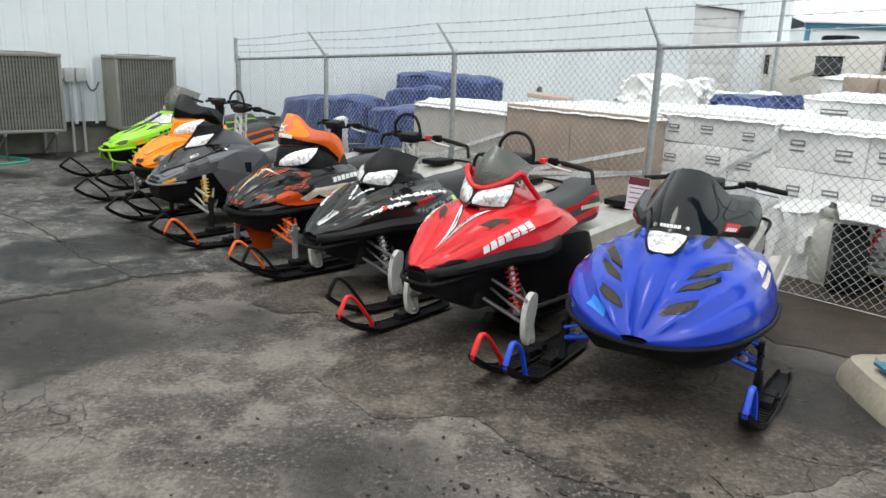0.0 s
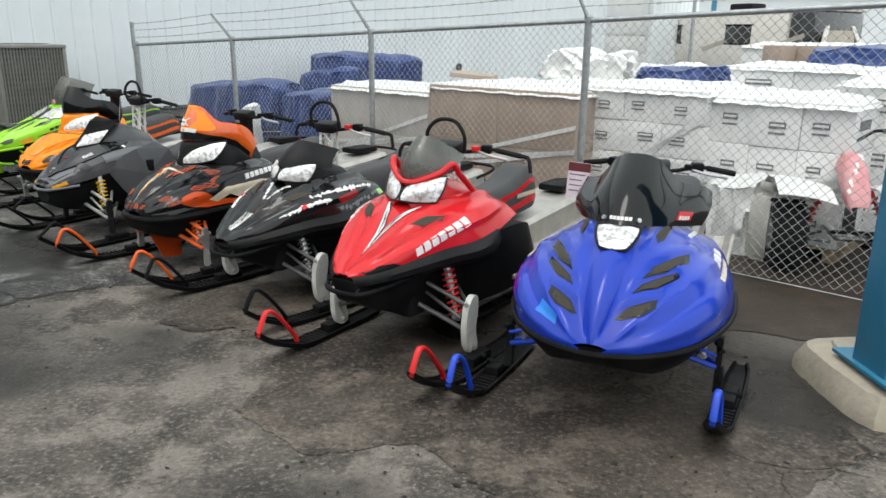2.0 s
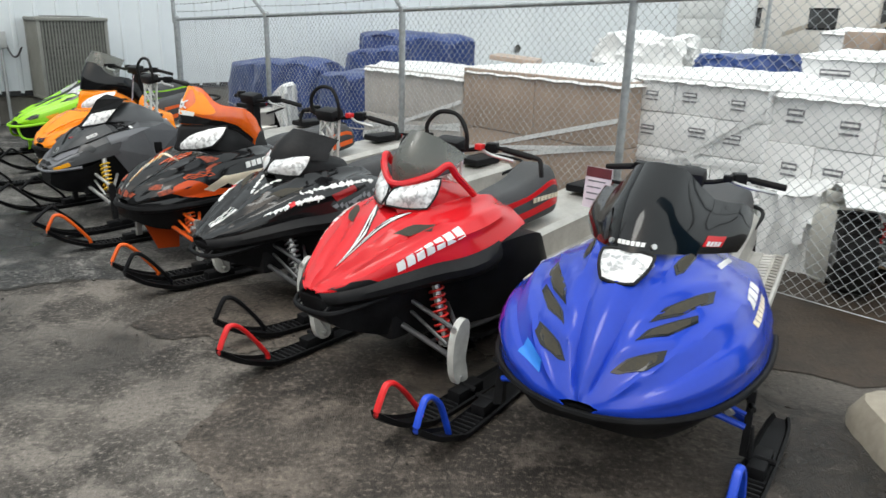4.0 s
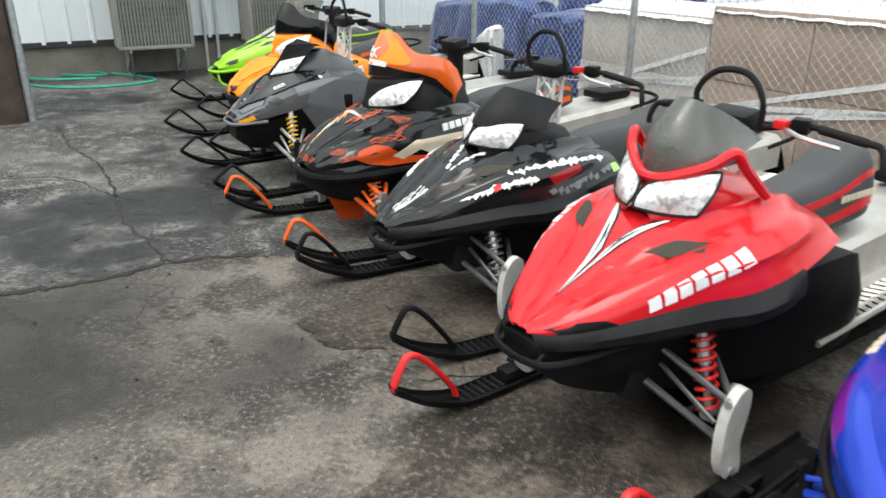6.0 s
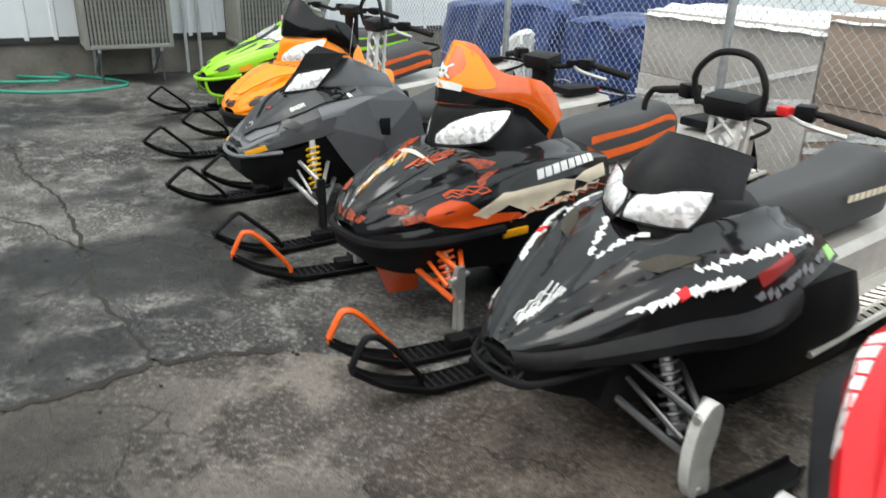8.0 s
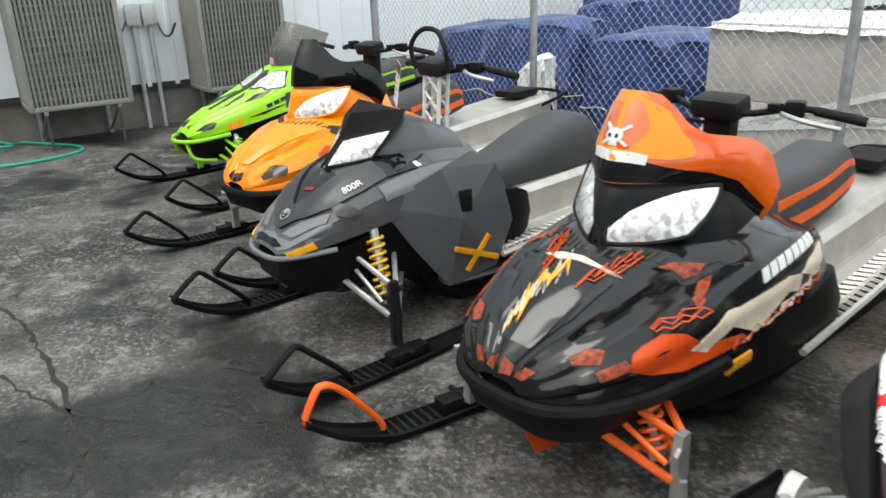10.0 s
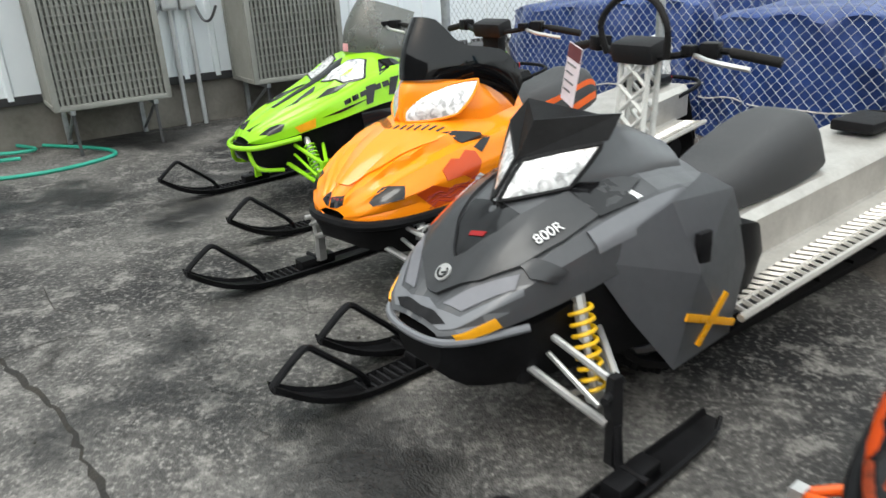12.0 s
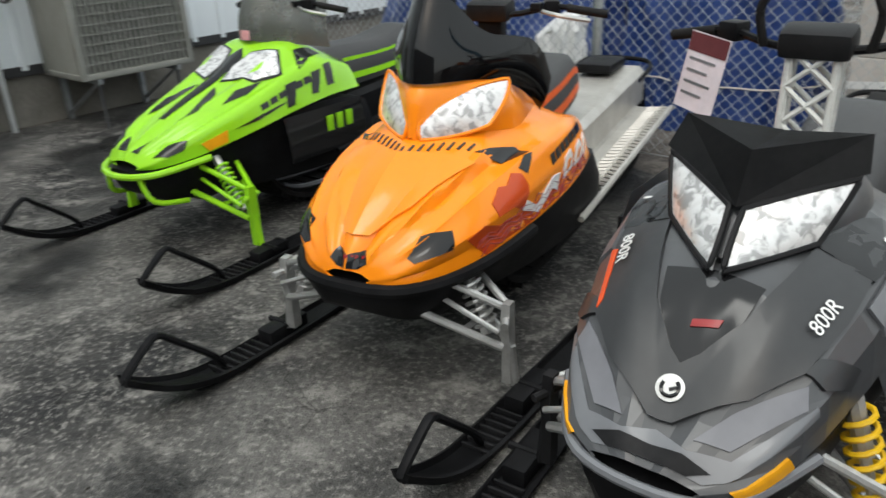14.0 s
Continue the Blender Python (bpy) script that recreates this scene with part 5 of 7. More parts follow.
def black_orange_sled():
    s, h, sk, w, ws = cat_sled(-1.45, 6.53, -129, "black snowmobile with orange graphics, orange screen and orange ski loops",
                               dict(stance=0.97, ski_x=0.02, ski_y=-0.02, steer=-8, loop="round", tip=0.60, loop_mat="orange_part", track_end=-2.4, tunnel_end=-2.25, arm="orange_part", spring="orange_part", shock_top=0.52, strap=False, tunnel_z=(0.50, 0.62),
                                    seat=[(-0.78, 0.08, 0.54, 0.72), (-1.0, 0.11, 0.54, 0.77), (-1.3, 0.13, 0.58, 0.79), (-1.55, 0.12, 0.62, 0.82), (-1.65, 0.10, 0.64, 0.76)], stripe="orange_part", bar=(-0.74, 1.06), riser_foot=0.74),
                               "gloss_black", "orange_screen", "orange tinted screen fading to black with a skull sticker", "satin", "satin")
    drape(h, sk, "gloss_black", [(0.15, 0.0), (0.155, 0.22), (0.27, 0.30), (0.38, 0.30), (0.42, 0.20), (0.42, 0.0)], name="centre_panel", off=0.004)
    torn_band(h, sk, "amber_paint", (0.17, -0.20), (0.385, 0.0), 18, 0.13, 11, both=False, off=0.0065)
    zigzag(h, sk, "cream", (0.165, -0.21), (0.39, 0.0), 18, 0.06, 0.0014, 12, off=0.0068)
    zigzag(h, sk, "white", (0.17, -0.19), (0.385, 0.01), 14, 0.075, 0.0012, 13, off=0.0068)
    for k in range(4):
        zigzag(h, sk, "red_orange", (0.335 + 0.012 * k, 0.14), (0.45 + 0.01 * k, 0.31 - 0.02 * k), 6 + k, 0.018, 0.0026, 30 + k, both=True, off=0.006)
    for k in range(3):
        zigzag(h, sk, "red_orange", (0.37, 0.62 + 0.02 * k), (0.50, 0.66 + 0.03 * k), 5 + k, 0.018, 0.0030, 40 + k, both=True)
    drape(h, sk, "cream", [(0.40, -0.26), (0.402, -0.10), (0.402, 0.311), (0.390, 0.10), (0.380, -0.10)], both=False, name="graphic_blade", off=0.0075)
    for p in ([(0.03, 0.06), (0.10, 0.04), (0.085, 0.22), (0.04, 0.30)], [(0.05, 0.36), (0.10, 0.34), (0.11, 0.50), (0.05, 0.52)], [(0.195, 0.52), (0.24, 0.537), (0.262, 0.62), (0.235, 0.69), (0.19, 0.60)], [(0.215, 0.73), (0.285, 0.73), (0.30, 0.80), (0.22, 0.80)],
              [(0.473, 0.374), (0.506, 0.395), (0.568, 0.485), (0.539, 0.506), (0.505, 0.489)], [(0.529, 0.541), (0.567, 0.549), (0.515, 0.614), (0.474, 0.663), (0.472, 0.62)]):
        c = np.mean(p, axis=0)
        drape(h, sk, "gloss_black", [tuple(c + 1.22 * (np.array(q) - c)) for q in p], name="vent_rim", off=0.0025, cuts=1)
        drape(h, sk, "vent_orange", p, name="vent_mesh", off=0.0042, cuts=1)
    drape(h, sk, "red_orange", [(0.285, 0.80), (0.305, 0.72), (0.33, 0.70), (0.359, 0.72), (0.38, 0.69), (0.428, 0.745), (0.49, 0.88), (0.60, 0.93), (0.62, 0.98), (0.426, 0.96), (0.344, 0.90)], name="graphic_splash", off=0.003)
    drape(h, sk, "cream", [(0.445, 0.86), (0.545, 0.75), (0.575, 0.76), (0.632, 0.88), (0.749, 0.77), (0.80, 0.80), (0.80, 0.90), (0.755, 0.86), (0.64, 0.96), (0.561, 0.85), (0.49, 0.92)], name="graphic_stroke", off=0.0042)
    torn_band(h, sk, "cream", (0.60, 0.98), (0.92, 0.86), 16, 0.06, 45)
    zigzag(h, sk, "red_orange", (0.56, 0.97), (0.95, 0.90), 14, 0.04, 0.003, 46, both=True)
    drape(h, sk, "cream", [(0.80, 0.80), (0.84, 0.76), (0.96, 0.72), (0.96, 0.84), (0.86, 0.86)], name="graphic_stroke", off=0.004)
    letters(h, sk, "white", (0.66, 0.66), (0.90, 0.62), (0.0, 0.07), 8)
    part("side_reflector", box(-0.36, -0.22, 0.372, 0.384, 0.415, 0.45, 0.006), "amber", s, "amber side reflector")
    # black fade at the foot and sides of the screen, and the sticker
    decal(w, ws, "gloss_black", [(0.72, -0.98), (0.99, -0.98), (0.99, 0.98), (0.72, 0.98)], both=False, name="screen_border", off=0.003, n=14)
    leaf(w, ws, "orange", (0.015, 0.0), (0.74, 0.0), 1.15, both=False, name="screen_panel", off=0.0025, blunt=0.5)
    leaf(w, ws, "white", (0.40, 0.0), (0.555, 0.0), 0.17, both=False, name="sticker_skull", off=0.0055, blunt=0.5)
    decal(w, ws, "white", [(0.53, -0.045), (0.585, -0.04), (0.585, 0.04), (0.53, 0.045)], both=False, name="sticker_jaw", off=0.0058, n=3)
    decal(w, ws, "white", [(0.62, -0.32), (0.74, -0.32), (0.76, 0.30), (0.64, 0.30)], both=False, name="sticker", off=0.005)
    letters(w, ws, "red", (0.68, -0.05), (0.69, 0.27), (0.06, 0.0), 6, both=False)
    for u, v in ((0.48, -0.048), (0.48, 0.042)):
        leaf(w, ws, "gloss_black", (u - 0.02, v * 0.75), (u + 0.025, v * 0.75), 0.032, both=False, name="sticker_eye", off=0.0085, blunt=0.5)
    for c in ([(0.35, -0.12), (0.37, -0.14), (0.59, 0.12), (0.57, 0.14)], [(0.57, -0.14), (0.59, -0.12), (0.37, 0.14), (0.35, 0.12)]):
        decal(w, ws, "white", c, both=False, name="sticker_bone", off=0.0048, n=5)
    for sd in (-1, 1):
        part("arm_guard", slab([(0.0, 0.0), (0.30, 0.02), (0.22, 0.26), (0.06, 0.28)], Matrix.Translation((-0.16, sd * 0.16, 0.30)) @ Matrix.Rotation(radians(sd * 75), 4, "X") , 0.006), "red_orange", s)
    return s


def orange_sled():
    s, h, sk, w, ws = cat_sled(-3.143, 8.457, -123, "bright orange snowmobile with twin headlamps and a black screen",
                               dict(stance=0.98, ski_x=0.10, ski_y=0.0, steer=-7, loop="angular", tip=0.64, loop_mat="black", track_end=-2.5, tunnel_end=-2.35, arm="silver", spring="silver", shock_top=0.50, strap=False, tunnel_z=(0.50, 0.60),
                                    seat=[(-0.78, 0.08, 0.54, 0.72), (-0.95, 0.11, 0.54, 0.77), (-1.15, 0.13, 0.58, 0.80), (-1.37, 0.12, 0.62, 0.83), (-1.47, 0.10, 0.64, 0.76)], stripe="orange_part", bar=(-0.74, 1.08), riser_foot=0.74),
                               "orange", "smoke", "glossy black screen with a raised centre", "orange", "orange")
    drape(h, sk, "orange", [(0.147, 0.0), (0.16, 0.14), (0.27, 0.34), (0.46, 0.44), (0.43, 0.20), (0.40, 0.0)], name="centre_panel", off=0.009)
    for p in ([(0.01, 0.03), (0.08, 0.02), (0.115, 0.20), (0.06, 0.38), (0.02, 0.28)], [(0.148, 0.664), (0.218, 0.56), (0.277, 0.68), (0.257, 0.80), (0.149, 0.76)], [(0.491, 0.387), (0.60, 0.517), (0.597, 0.602), (0.523, 0.54)], [(0.573, 0.60), (0.60, 0.617), (0.55, 0.69), (0.531, 0.635)]):
        drape(h, sk, "gloss_black", p, name="vent", off=0.003)
    drape(h, sk, "red_orange", [(0.30, 0.80), (0.36, 0.78), (0.42, 0.86), (0.49, 0.88), (0.60, 0.90), (0.74, 0.93), (0.90, 0.90), (0.92, 0.985), (0.36, 0.985)], name="graphic_flame", off=0.003)
    drape(h, sk, "red_orange", [(0.405, 0.70), (0.446, 0.645), (0.47, 0.67), (0.50, 0.63), (0.529, 0.666), (0.54, 0.75), (0.51, 0.87), (0.47, 0.80), (0.41, 0.79)], name="graphic_hand", off=0.0036)
    for k in range(4):
        zigzag(h, sk, "dark_red", (0.34, 0.86 + 0.03 * k), (0.90, 0.88 + 0.03 * k), 16, 0.03, 0.002, 50 + k, both=True, off=0.0042)
    splashes(h, sk, "orange", (0.45, 0.95), (0.92, 0.95), 14, (0.014, 0.02), 26)
    drape(h, sk, "white", [(0.51, 0.87), (0.53, 0.83), (0.575, 0.91), (0.66, 0.82), (0.70, 0.84), (0.68, 0.93), (0.655, 0.89), (0.58, 0.96)], name="lettering", off=0.0052)
    for k in range(3):
        u = 0.72 + k * 0.075
        drape(h, sk, "white", [(u, 0.90), (u + 0.012, 0.78), (u + 0.052, 0.76), (u + 0.06, 0.88)], name="lettering", off=0.0052)
        drape(h, sk, "orange", [(u + 0.018, 0.87), (u + 0.024, 0.81), (u + 0.040, 0.80), (u + 0.044, 0.86)], name="lettering_gap", off=0.0062)
    letters(h, sk, "gloss_black", (0.66, 0.70), (0.90, 0.66), (0.0, 0.06), 8)
    splashes(h, sk, "dark_red", (0.07, -0.06), (0.09, 0.30), 6, (0.010, 0.02), 23, both=False)
    return s


GREY_HOOD = [(0.285, 0.45, 0.10, 0.465, 0.11, 0.06, 0.475), (0.25, 0.455, 0.17, 0.48, 0.175, 0.10, 0.505), (0.18, 0.475, 0.215, 0.535, 0.21, 0.12, 0.558), (0.08, 0.50, 0.255, 0.60, 0.245, 0.13, 0.655), (-0.02, 0.52, 0.28, 0.635, 0.265, 0.13, 0.735),
             (-0.14, 0.55, 0.31, 0.68, 0.29, 0.14, 0.78), (-0.28, 0.58, 0.33, 0.72, 0.30, 0.15, 0.82), (-0.45, 0.60, 0.35, 0.74, 0.31, 0.15, 0.84), (-0.72, 0.60, 0.33, 0.70, 0.28, 0.13, 0.78)]


def grey_sled():
    s = sled_thing(-2.55, 7.45, -132, "satin grey angular snowmobile with yellow springs and amber reflectors")
    chassis(s, dict(stance=0.96, ski_x=-0.06, ski_y=0.03, steer=4, loop="angular", tip=0.64, loop_mat="black", track_end=-2.55, tunnel_end=-2.45, arm="silver", spindle="satin", spring="yellow", shock_top=0.58, riser="truss", strap=True, board=0.43, tunnel_z=(0.48, 0.58),
                    seat=[(-0.80, 0.10, 0.50, 0.62), (-1.0, 0.13, 0.51, 0.66), (-1.2, 0.15, 0.52, 0.73), (-1.42, 0.155, 0.53, 0.785), (-1.58, 0.14, 0.54, 0.775), (-1.66, 0.13, 0.55, 0.62)], bar=(-0.66, 1.10), riser_foot=0.82))
    sk = hood_skin(GREY_HOOD, 13, 17)
    sk.ridge([(0.05, 0.30, 0.50, 0.36, 0.08, 0.012)])
    h = part("hood", sk.shell(), "dark_grey", s, smooth=False)
    drape(h, sk, "pale_grey", [(0.125, 0.30), (0.205, 0.42), (0.314, 0.63), (0.28, 0.71), (0.136, 0.56)], name="nose_panel", off=0.004)
    drape(h, sk, "mid_grey", [(0.03, 0.0), (0.03, 0.70), (0.10, 0.76), (0.30, 0.80), (0.30, 0.74), (0.12, 0.62), (0.10, 0.30), (0.12, 0.0)], name="nose_blade", off=0.003)
    drape(h, sk, "satin", [(0.03, 0.0), (0.03, 0.50), (0.075, 0.60), (0.09, 0.30), (0.085, 0.0)], name="nose_intake", off=0.0065)
    drape(h, sk, "gloss_black", [(0.25, 0.0), (0.27, 0.10), (0.36, 0.22), (0.43, 0.24), (0.44, 0.0)], name="centre_panel", off=0.003)
    drape(h, sk, "satin_grey", [(0.140, 0.0), (0.142, 0.10), (0.235, 0.44), (0.327, 0.575), (0.46, 0.605), (0.652, 0.576), (0.735, 0.50), (0.70, 0.43), (0.60, 0.345), (0.46, 0.29), (0.361, 0.235), (0.28, 0.09), (0.255, 0.0)], name="spear_panel", off=0.012)
    drape(h, sk, "satin_grey", [(0.33, 0.57), (0.37, 0.59), (0.44, 0.80), (0.40, 0.84), (0.33, 0.70)], name="spear_prong", off=0.010)
    badge = tube([Vector(sk.at(0.205, 0.0, 0.012)), Vector(sk.at(0.205, 0.0, 0.017))], 0.028, 20)
    b = part("badge", badge, "silver", h, "round silver badge")
    bc = Vector(sk.at(0.205, 0.0, 0.0175))
    bn = Vector(sk.sample(sk.n, 0.205, 0.0))
    bt = bn.cross(Vector((0, 1, 0))).normalized()
    part("badge_mark", tube([bc + 0.017 * (math.cos(a) * bt + math.sin(a) * Vector((0, 1, 0))) for a in np.linspace(0.6, 5.2, 14)], 0.004, 5), "gloss_black", b)
    part("badge_bar", tube([bc - 0.004 * bt, bc + 0.004 * bt + Vector((0, 0.014, 0))], 0.004, 5), "gloss_black", b)
    lamp_pair(s, [(-0.025, 0.012, 0.752), (-0.125, 0.012, 0.86), (-0.272, 0.20, 0.915), (-0.18, 0.155, 0.79)], "satin", 0.010, 0.12)
    for sd in (-1, 1):
        part("side_reflector", sk.patch([(0.06, 0.86 * sd), (0.08, 0.99 * sd), (0.22, 0.97 * sd), (0.20, 0.86 * sd)][::sd], 0.008, 4), "amber", s, "amber side reflector")
    decal(h, sk, "mid_grey", [(0.52, 0.64), (0.53, 0.80), (0.86, 0.84), (0.84, 0.66)], name="shoulder_panel", off=0.008)
    decal(h, sk, "gloss_black", [(0.56, 0.30), (0.57, 0.60), (0.68, 0.64), (0.66, 0.36)], name="mirror_block", off=0.012)
    decal(h, sk, "dark_red", [(0.324, -0.02), (0.335, 0.12), (0.35, 0.13), (0.338, -0.02)], both=False, off=0.006)
    decal(h, sk, "red_orange", [(0.34, -0.575), (0.36, -0.55), (0.50, -0.57), (0.50, -0.60)], both=False, off=0.0145)
    decal(h, sk, "white", [(0.62, 0.50), (0.63, 0.62), (0.70, 0.62), (0.69, 0.50)], off=0.005, name="label")
    # the faceted black visor above the lamps
    dash = hood_skin([(-0.06, 0.72, 0.02, 0.75, 0.03, 0.02, 0.77), (-0.15, 0.72, 0.10, 0.80, 0.10, 0.07, 0.86), (-0.28, 0.72, 0.19, 0.82, 0.18, 0.12, 0.905), (-0.45, 0.72, 0.22, 0.82, 0.20, 0.12, 0.93), (-0.66, 0.70, 0.19, 0.78, 0.17, 0.11, 0.84)], 16, 21)
    part("dash_cowl", dash.shell(), "dark_grey", s)
    vis = bmesh.new()
    P = [(-0.115, 0, 0.862), (-0.275, 0.21, 0.922), (-0.345, 0.195, 0.985), (-0.185, 0, 0.965), (-0.345, -0.195, 0.985), (-0.275, -0.21, 0.922), (-0.46, 0, 0.94)]
    v = [vis.verts.new(p) for p in P]
    for f in ((0, 1, 2, 3), (0, 3, 4, 5), (3, 2, 6), (3, 6, 4)):
        vis.faces.new([v[k] for k in f])
    bmesh.ops.solidify(vis, geom=vis.faces[:], thickness=0.012)
    part("visor", vis, "satin", s, "faceted matt black visor", smooth=False)
    # faceted side panels
    for sd in (-1, 1):
        bm = bmesh.new()
        P = [(-0.12, 0.285, 0.62), (-0.40, 0.345, 0.74), (-0.72, 0.33, 0.71), (-0.84, 0.335, 0.46), (-0.66, 0.40, 0.25), (-0.38, 0.40, 0.22), (-0.24, 0.34, 0.42), (-0.46, 0.415, 0.52), (-0.60, 0.30, 0.78)]
        v = [bm.verts.new((x, sd * y, z)) for x, y, z in P]
        for f in ((0, 1, 7), (1, 2, 7), (2, 3, 7), (3, 4, 7), (4, 5, 7), (5, 6, 7), (6, 0, 7), (1, 8, 2)):
            bm.faces.new([v[k] for k in f])
        bmesh.ops.solidify(bm, geom=bm.faces[:], thickness=0.012)
        side = part("side_panel", bm, "mid_grey", s, "faceted grey side panel", smooth=False)
        for a, c in (((-0.115, -0.045), (0.125, 0.05)), ((-0.065, 0.075), (0.06, -0.07))):
            part("cross_mark", tube([(-0.54 + a[0], sd * 0.414, 0.34 + a[1]), (-0.54 + c[0], sd * 0.408, 0.34 + c[1])], 0.015, 6, flat=0.4), "amber", side, "yellow cross graphic")
        part("side_vent", box(-0.52, -0.46, sd * 0.385, sd * 0.405, 0.54, 0.64, 0.004), "black", side)
    belly(s, [(0.275, 0.34, 0.08, 0.42, 0.11), (0.20, 0.28, 0.13, 0.44, 0.17), (0.02, 0.25, 0.18, 0.48, 0.26), (-0.2, 0.24, 0.22, 0.56, 0.31), (-0.55, 0.26, 0.30, 0.60, 0.34), (-0.85, 0.30, 0.32, 0.56, 0.33), (-0.95, 0.34, 0.30, 0.52, 0.30)])
    part("front_bumper", tube(curve([(0.08, -0.26, 0.475), (0.245, -0.175, 0.455), (0.30, -0.08, 0.445), (0.30, 0.08, 0.445), (0.245, 0.175, 0.455), (0.08, 0.26, 0.475)], 4), 0.012), "mid_grey", s)
    # numbers on the spear panels
    for sd in (-1, 1):
        fc = bpy.data.curves.new("number", "FONT")
        fc.body, fc.size, fc.extrude = "800R", 0.044, 0.0008
        t = new("number", fc)
        p = [Vector(sk.at(u, w * sd, 0.020)) for u, w in ((0.40, 0.535), (0.53, 0.55))]
        nrm = Vector(sk.sample(sk.n, 0.46, 0.52 * sd))
        ax = (p[1] - p[0]).normalized() * (1 if sd > 0 else -1)
        nrm = (nrm - nrm.dot(ax) * ax).normalized()
        yx = nrm.cross(ax)
        t.parent = h
        t.matrix_local = Matrix.Translation(p[0] if sd > 0 else p[1]) @ Matrix((ax, yx, nrm)).transposed().to_4x4()
        fc.materials.append(M["white"])
    tag_at(s, pose(-0.61, -0.26, 1.02, 82, 6, 62), "paper", "maroon_print")
    return s


GREEN_HOOD = [(0.28, 0.44, 0.08, 0.45, 0.11, 0.06, 0.47), (0.23, 0.445, 0.17, 0.48, 0.18, 0.10, 0.515), (0.08, 0.47, 0.25, 0.55, 0.24, 0.13, 0.59), (-0.10, 0.51, 0.31, 0.61, 0.29, 0.15, 0.665), (-0.28, 0.55, 0.35, 0.67, 0.315, 0.18, 0.735),
              (-0.42, 0.58, 0.37, 0.72, 0.33, 0.20, 0.81), (-0.56, 0.60, 0.38, 0.76, 0.33, 0.20, 0.885), (-0.72, 0.61, 0.37, 0.76, 0.32, 0.17, 0.87), (-0.95, 0.60, 0.33, 0.70, 0.27, 0.13, 0.76)]


def green_sled():
    s = sled_thing(-4.17, 9.73, -131, "lime green snowmobile with a clear grey screen and green arms")
    chassis(s, dict(stance=1.12, steer=3, loop="angular", tip=0.66, loop_mat="black", track_end=-1.95, tunnel_end=-1.95, arm="green", spindle="green", spring="green", shock_top=0.46, tunnel="black",
                    seat=[(-0.80, 0.10, 0.56, 0.74), (-1.0, 0.14, 0.56, 0.78), (-1.4, 0.16, 0.58, 0.78), (-1.7, 0.15, 0.62, 0.82), (-1.8, 0.12, 0.64, 0.76)], stripe="green", bar=(-0.70, 1.02), riser_foot=0.76))
    sk = hood_skin(GREEN_HOOD)
    sk.ridge([(0.05, 0.0, 0.6, 0.0, 0.08, 0.010), (0.10, 0.34, 0.6, 0.40, 0.04, 0.014), (0.14, 0.55, 0.7, 0.60, 0.04, -0.012)])
    h = part("hood", sk.shell(), "green", s)
    drape(h, sk, "gloss_black", [(0.09, 0.70), (0.16, 0.60), (0.215, 0.74), (0.19, 0.84), (0.13, 0.84)], name="vent", off=0.003)
    drape(h, sk, "gloss_black", [(0.07, 0.10), (0.125, 0.24), (0.145, 0.30), (0.07, 0.36)], name="vent", off=0.003)
    drape(h, sk, "gloss_black", [(0.25, 0.0), (0.25, 0.05), (0.62, 0.10), (0.66, 0.0)], name="stripe", off=0.003)
    drape(h, sk, "gloss_black", [(0.263, 0.34), (0.40, 0.19), (0.461, 0.15), (0.427, 0.287), (0.326, 0.389)], name="vent", off=0.003)
    drape(h, sk, "gloss_black", [(0.40, 0.50), (0.47, 0.44), (0.56, 0.545), (0.49, 0.56)], name="vent", off=0.003)
    drape(h, sk, "gloss_black", [(0.738, 0.463), (0.82, 0.436), (0.86, 0.513), (0.70, 0.68)], name="side_window", off=0.003)
    drape(h, sk, "gloss_black", [(0.38, 0.885), (0.49, 0.875), (0.64, 0.885), (0.47, 0.915)], name="stripe", off=0.003)
    drape(h, sk, "amber", [(0.253, 0.86), (0.352, 0.85), (0.346, 0.985), (0.275, 0.985)], name="side_reflector", off=0.005)
    letters(h, sk, "gloss_black", (0.49, 0.845), (0.74, 0.82), (0.0, -0.06), 6)
    for p in ([(0.615, 0.74), (0.67, 0.75), (0.635, 0.95), (0.60, 0.95)], [(0.745, 0.74), (0.79, 0.735), (0.752, 0.935), (0.722, 0.925)], [(0.81, 0.70), (0.86, 0.67), (0.84, 0.90), (0.80, 0.905)]):
        drape(h, sk, "gloss_black", p, name="stripe", off=0.003)
    for sd in (-1, 1):
        lamp_at = [(u, v * sd) for u, v in ((0.50, 0.15), (0.57, 0.10), (0.646, 0.16), (0.685, 0.39), (0.629, 0.595), (0.545, 0.49))]
        drape(s, sk, "gloss_black", [(0.592 + 1.12 * (u - 0.592), 0.31 * sd + 1.12 * (v - 0.31 * sd)) for u, v in lamp_at], False, "lamp_surround", 0.003)
        drape(s, sk, "lens", lamp_at, False, "headlamp", 0.007)
    ws = screen((-0.50, 0.30, 0.29, 0.885, 0.06), (-0.64, 0.26, 0.23, 1.20, 0.10), bulge=0.04)
    w = screen_part(s, ws, "grey_screen", "clear grey windscreen")
    decal(w, ws, "pink_paper", [(0.84, -0.10), (0.99, -0.10), (0.99, 0.10), (0.84, 0.10)], both=False, name="tag", off=0.006)
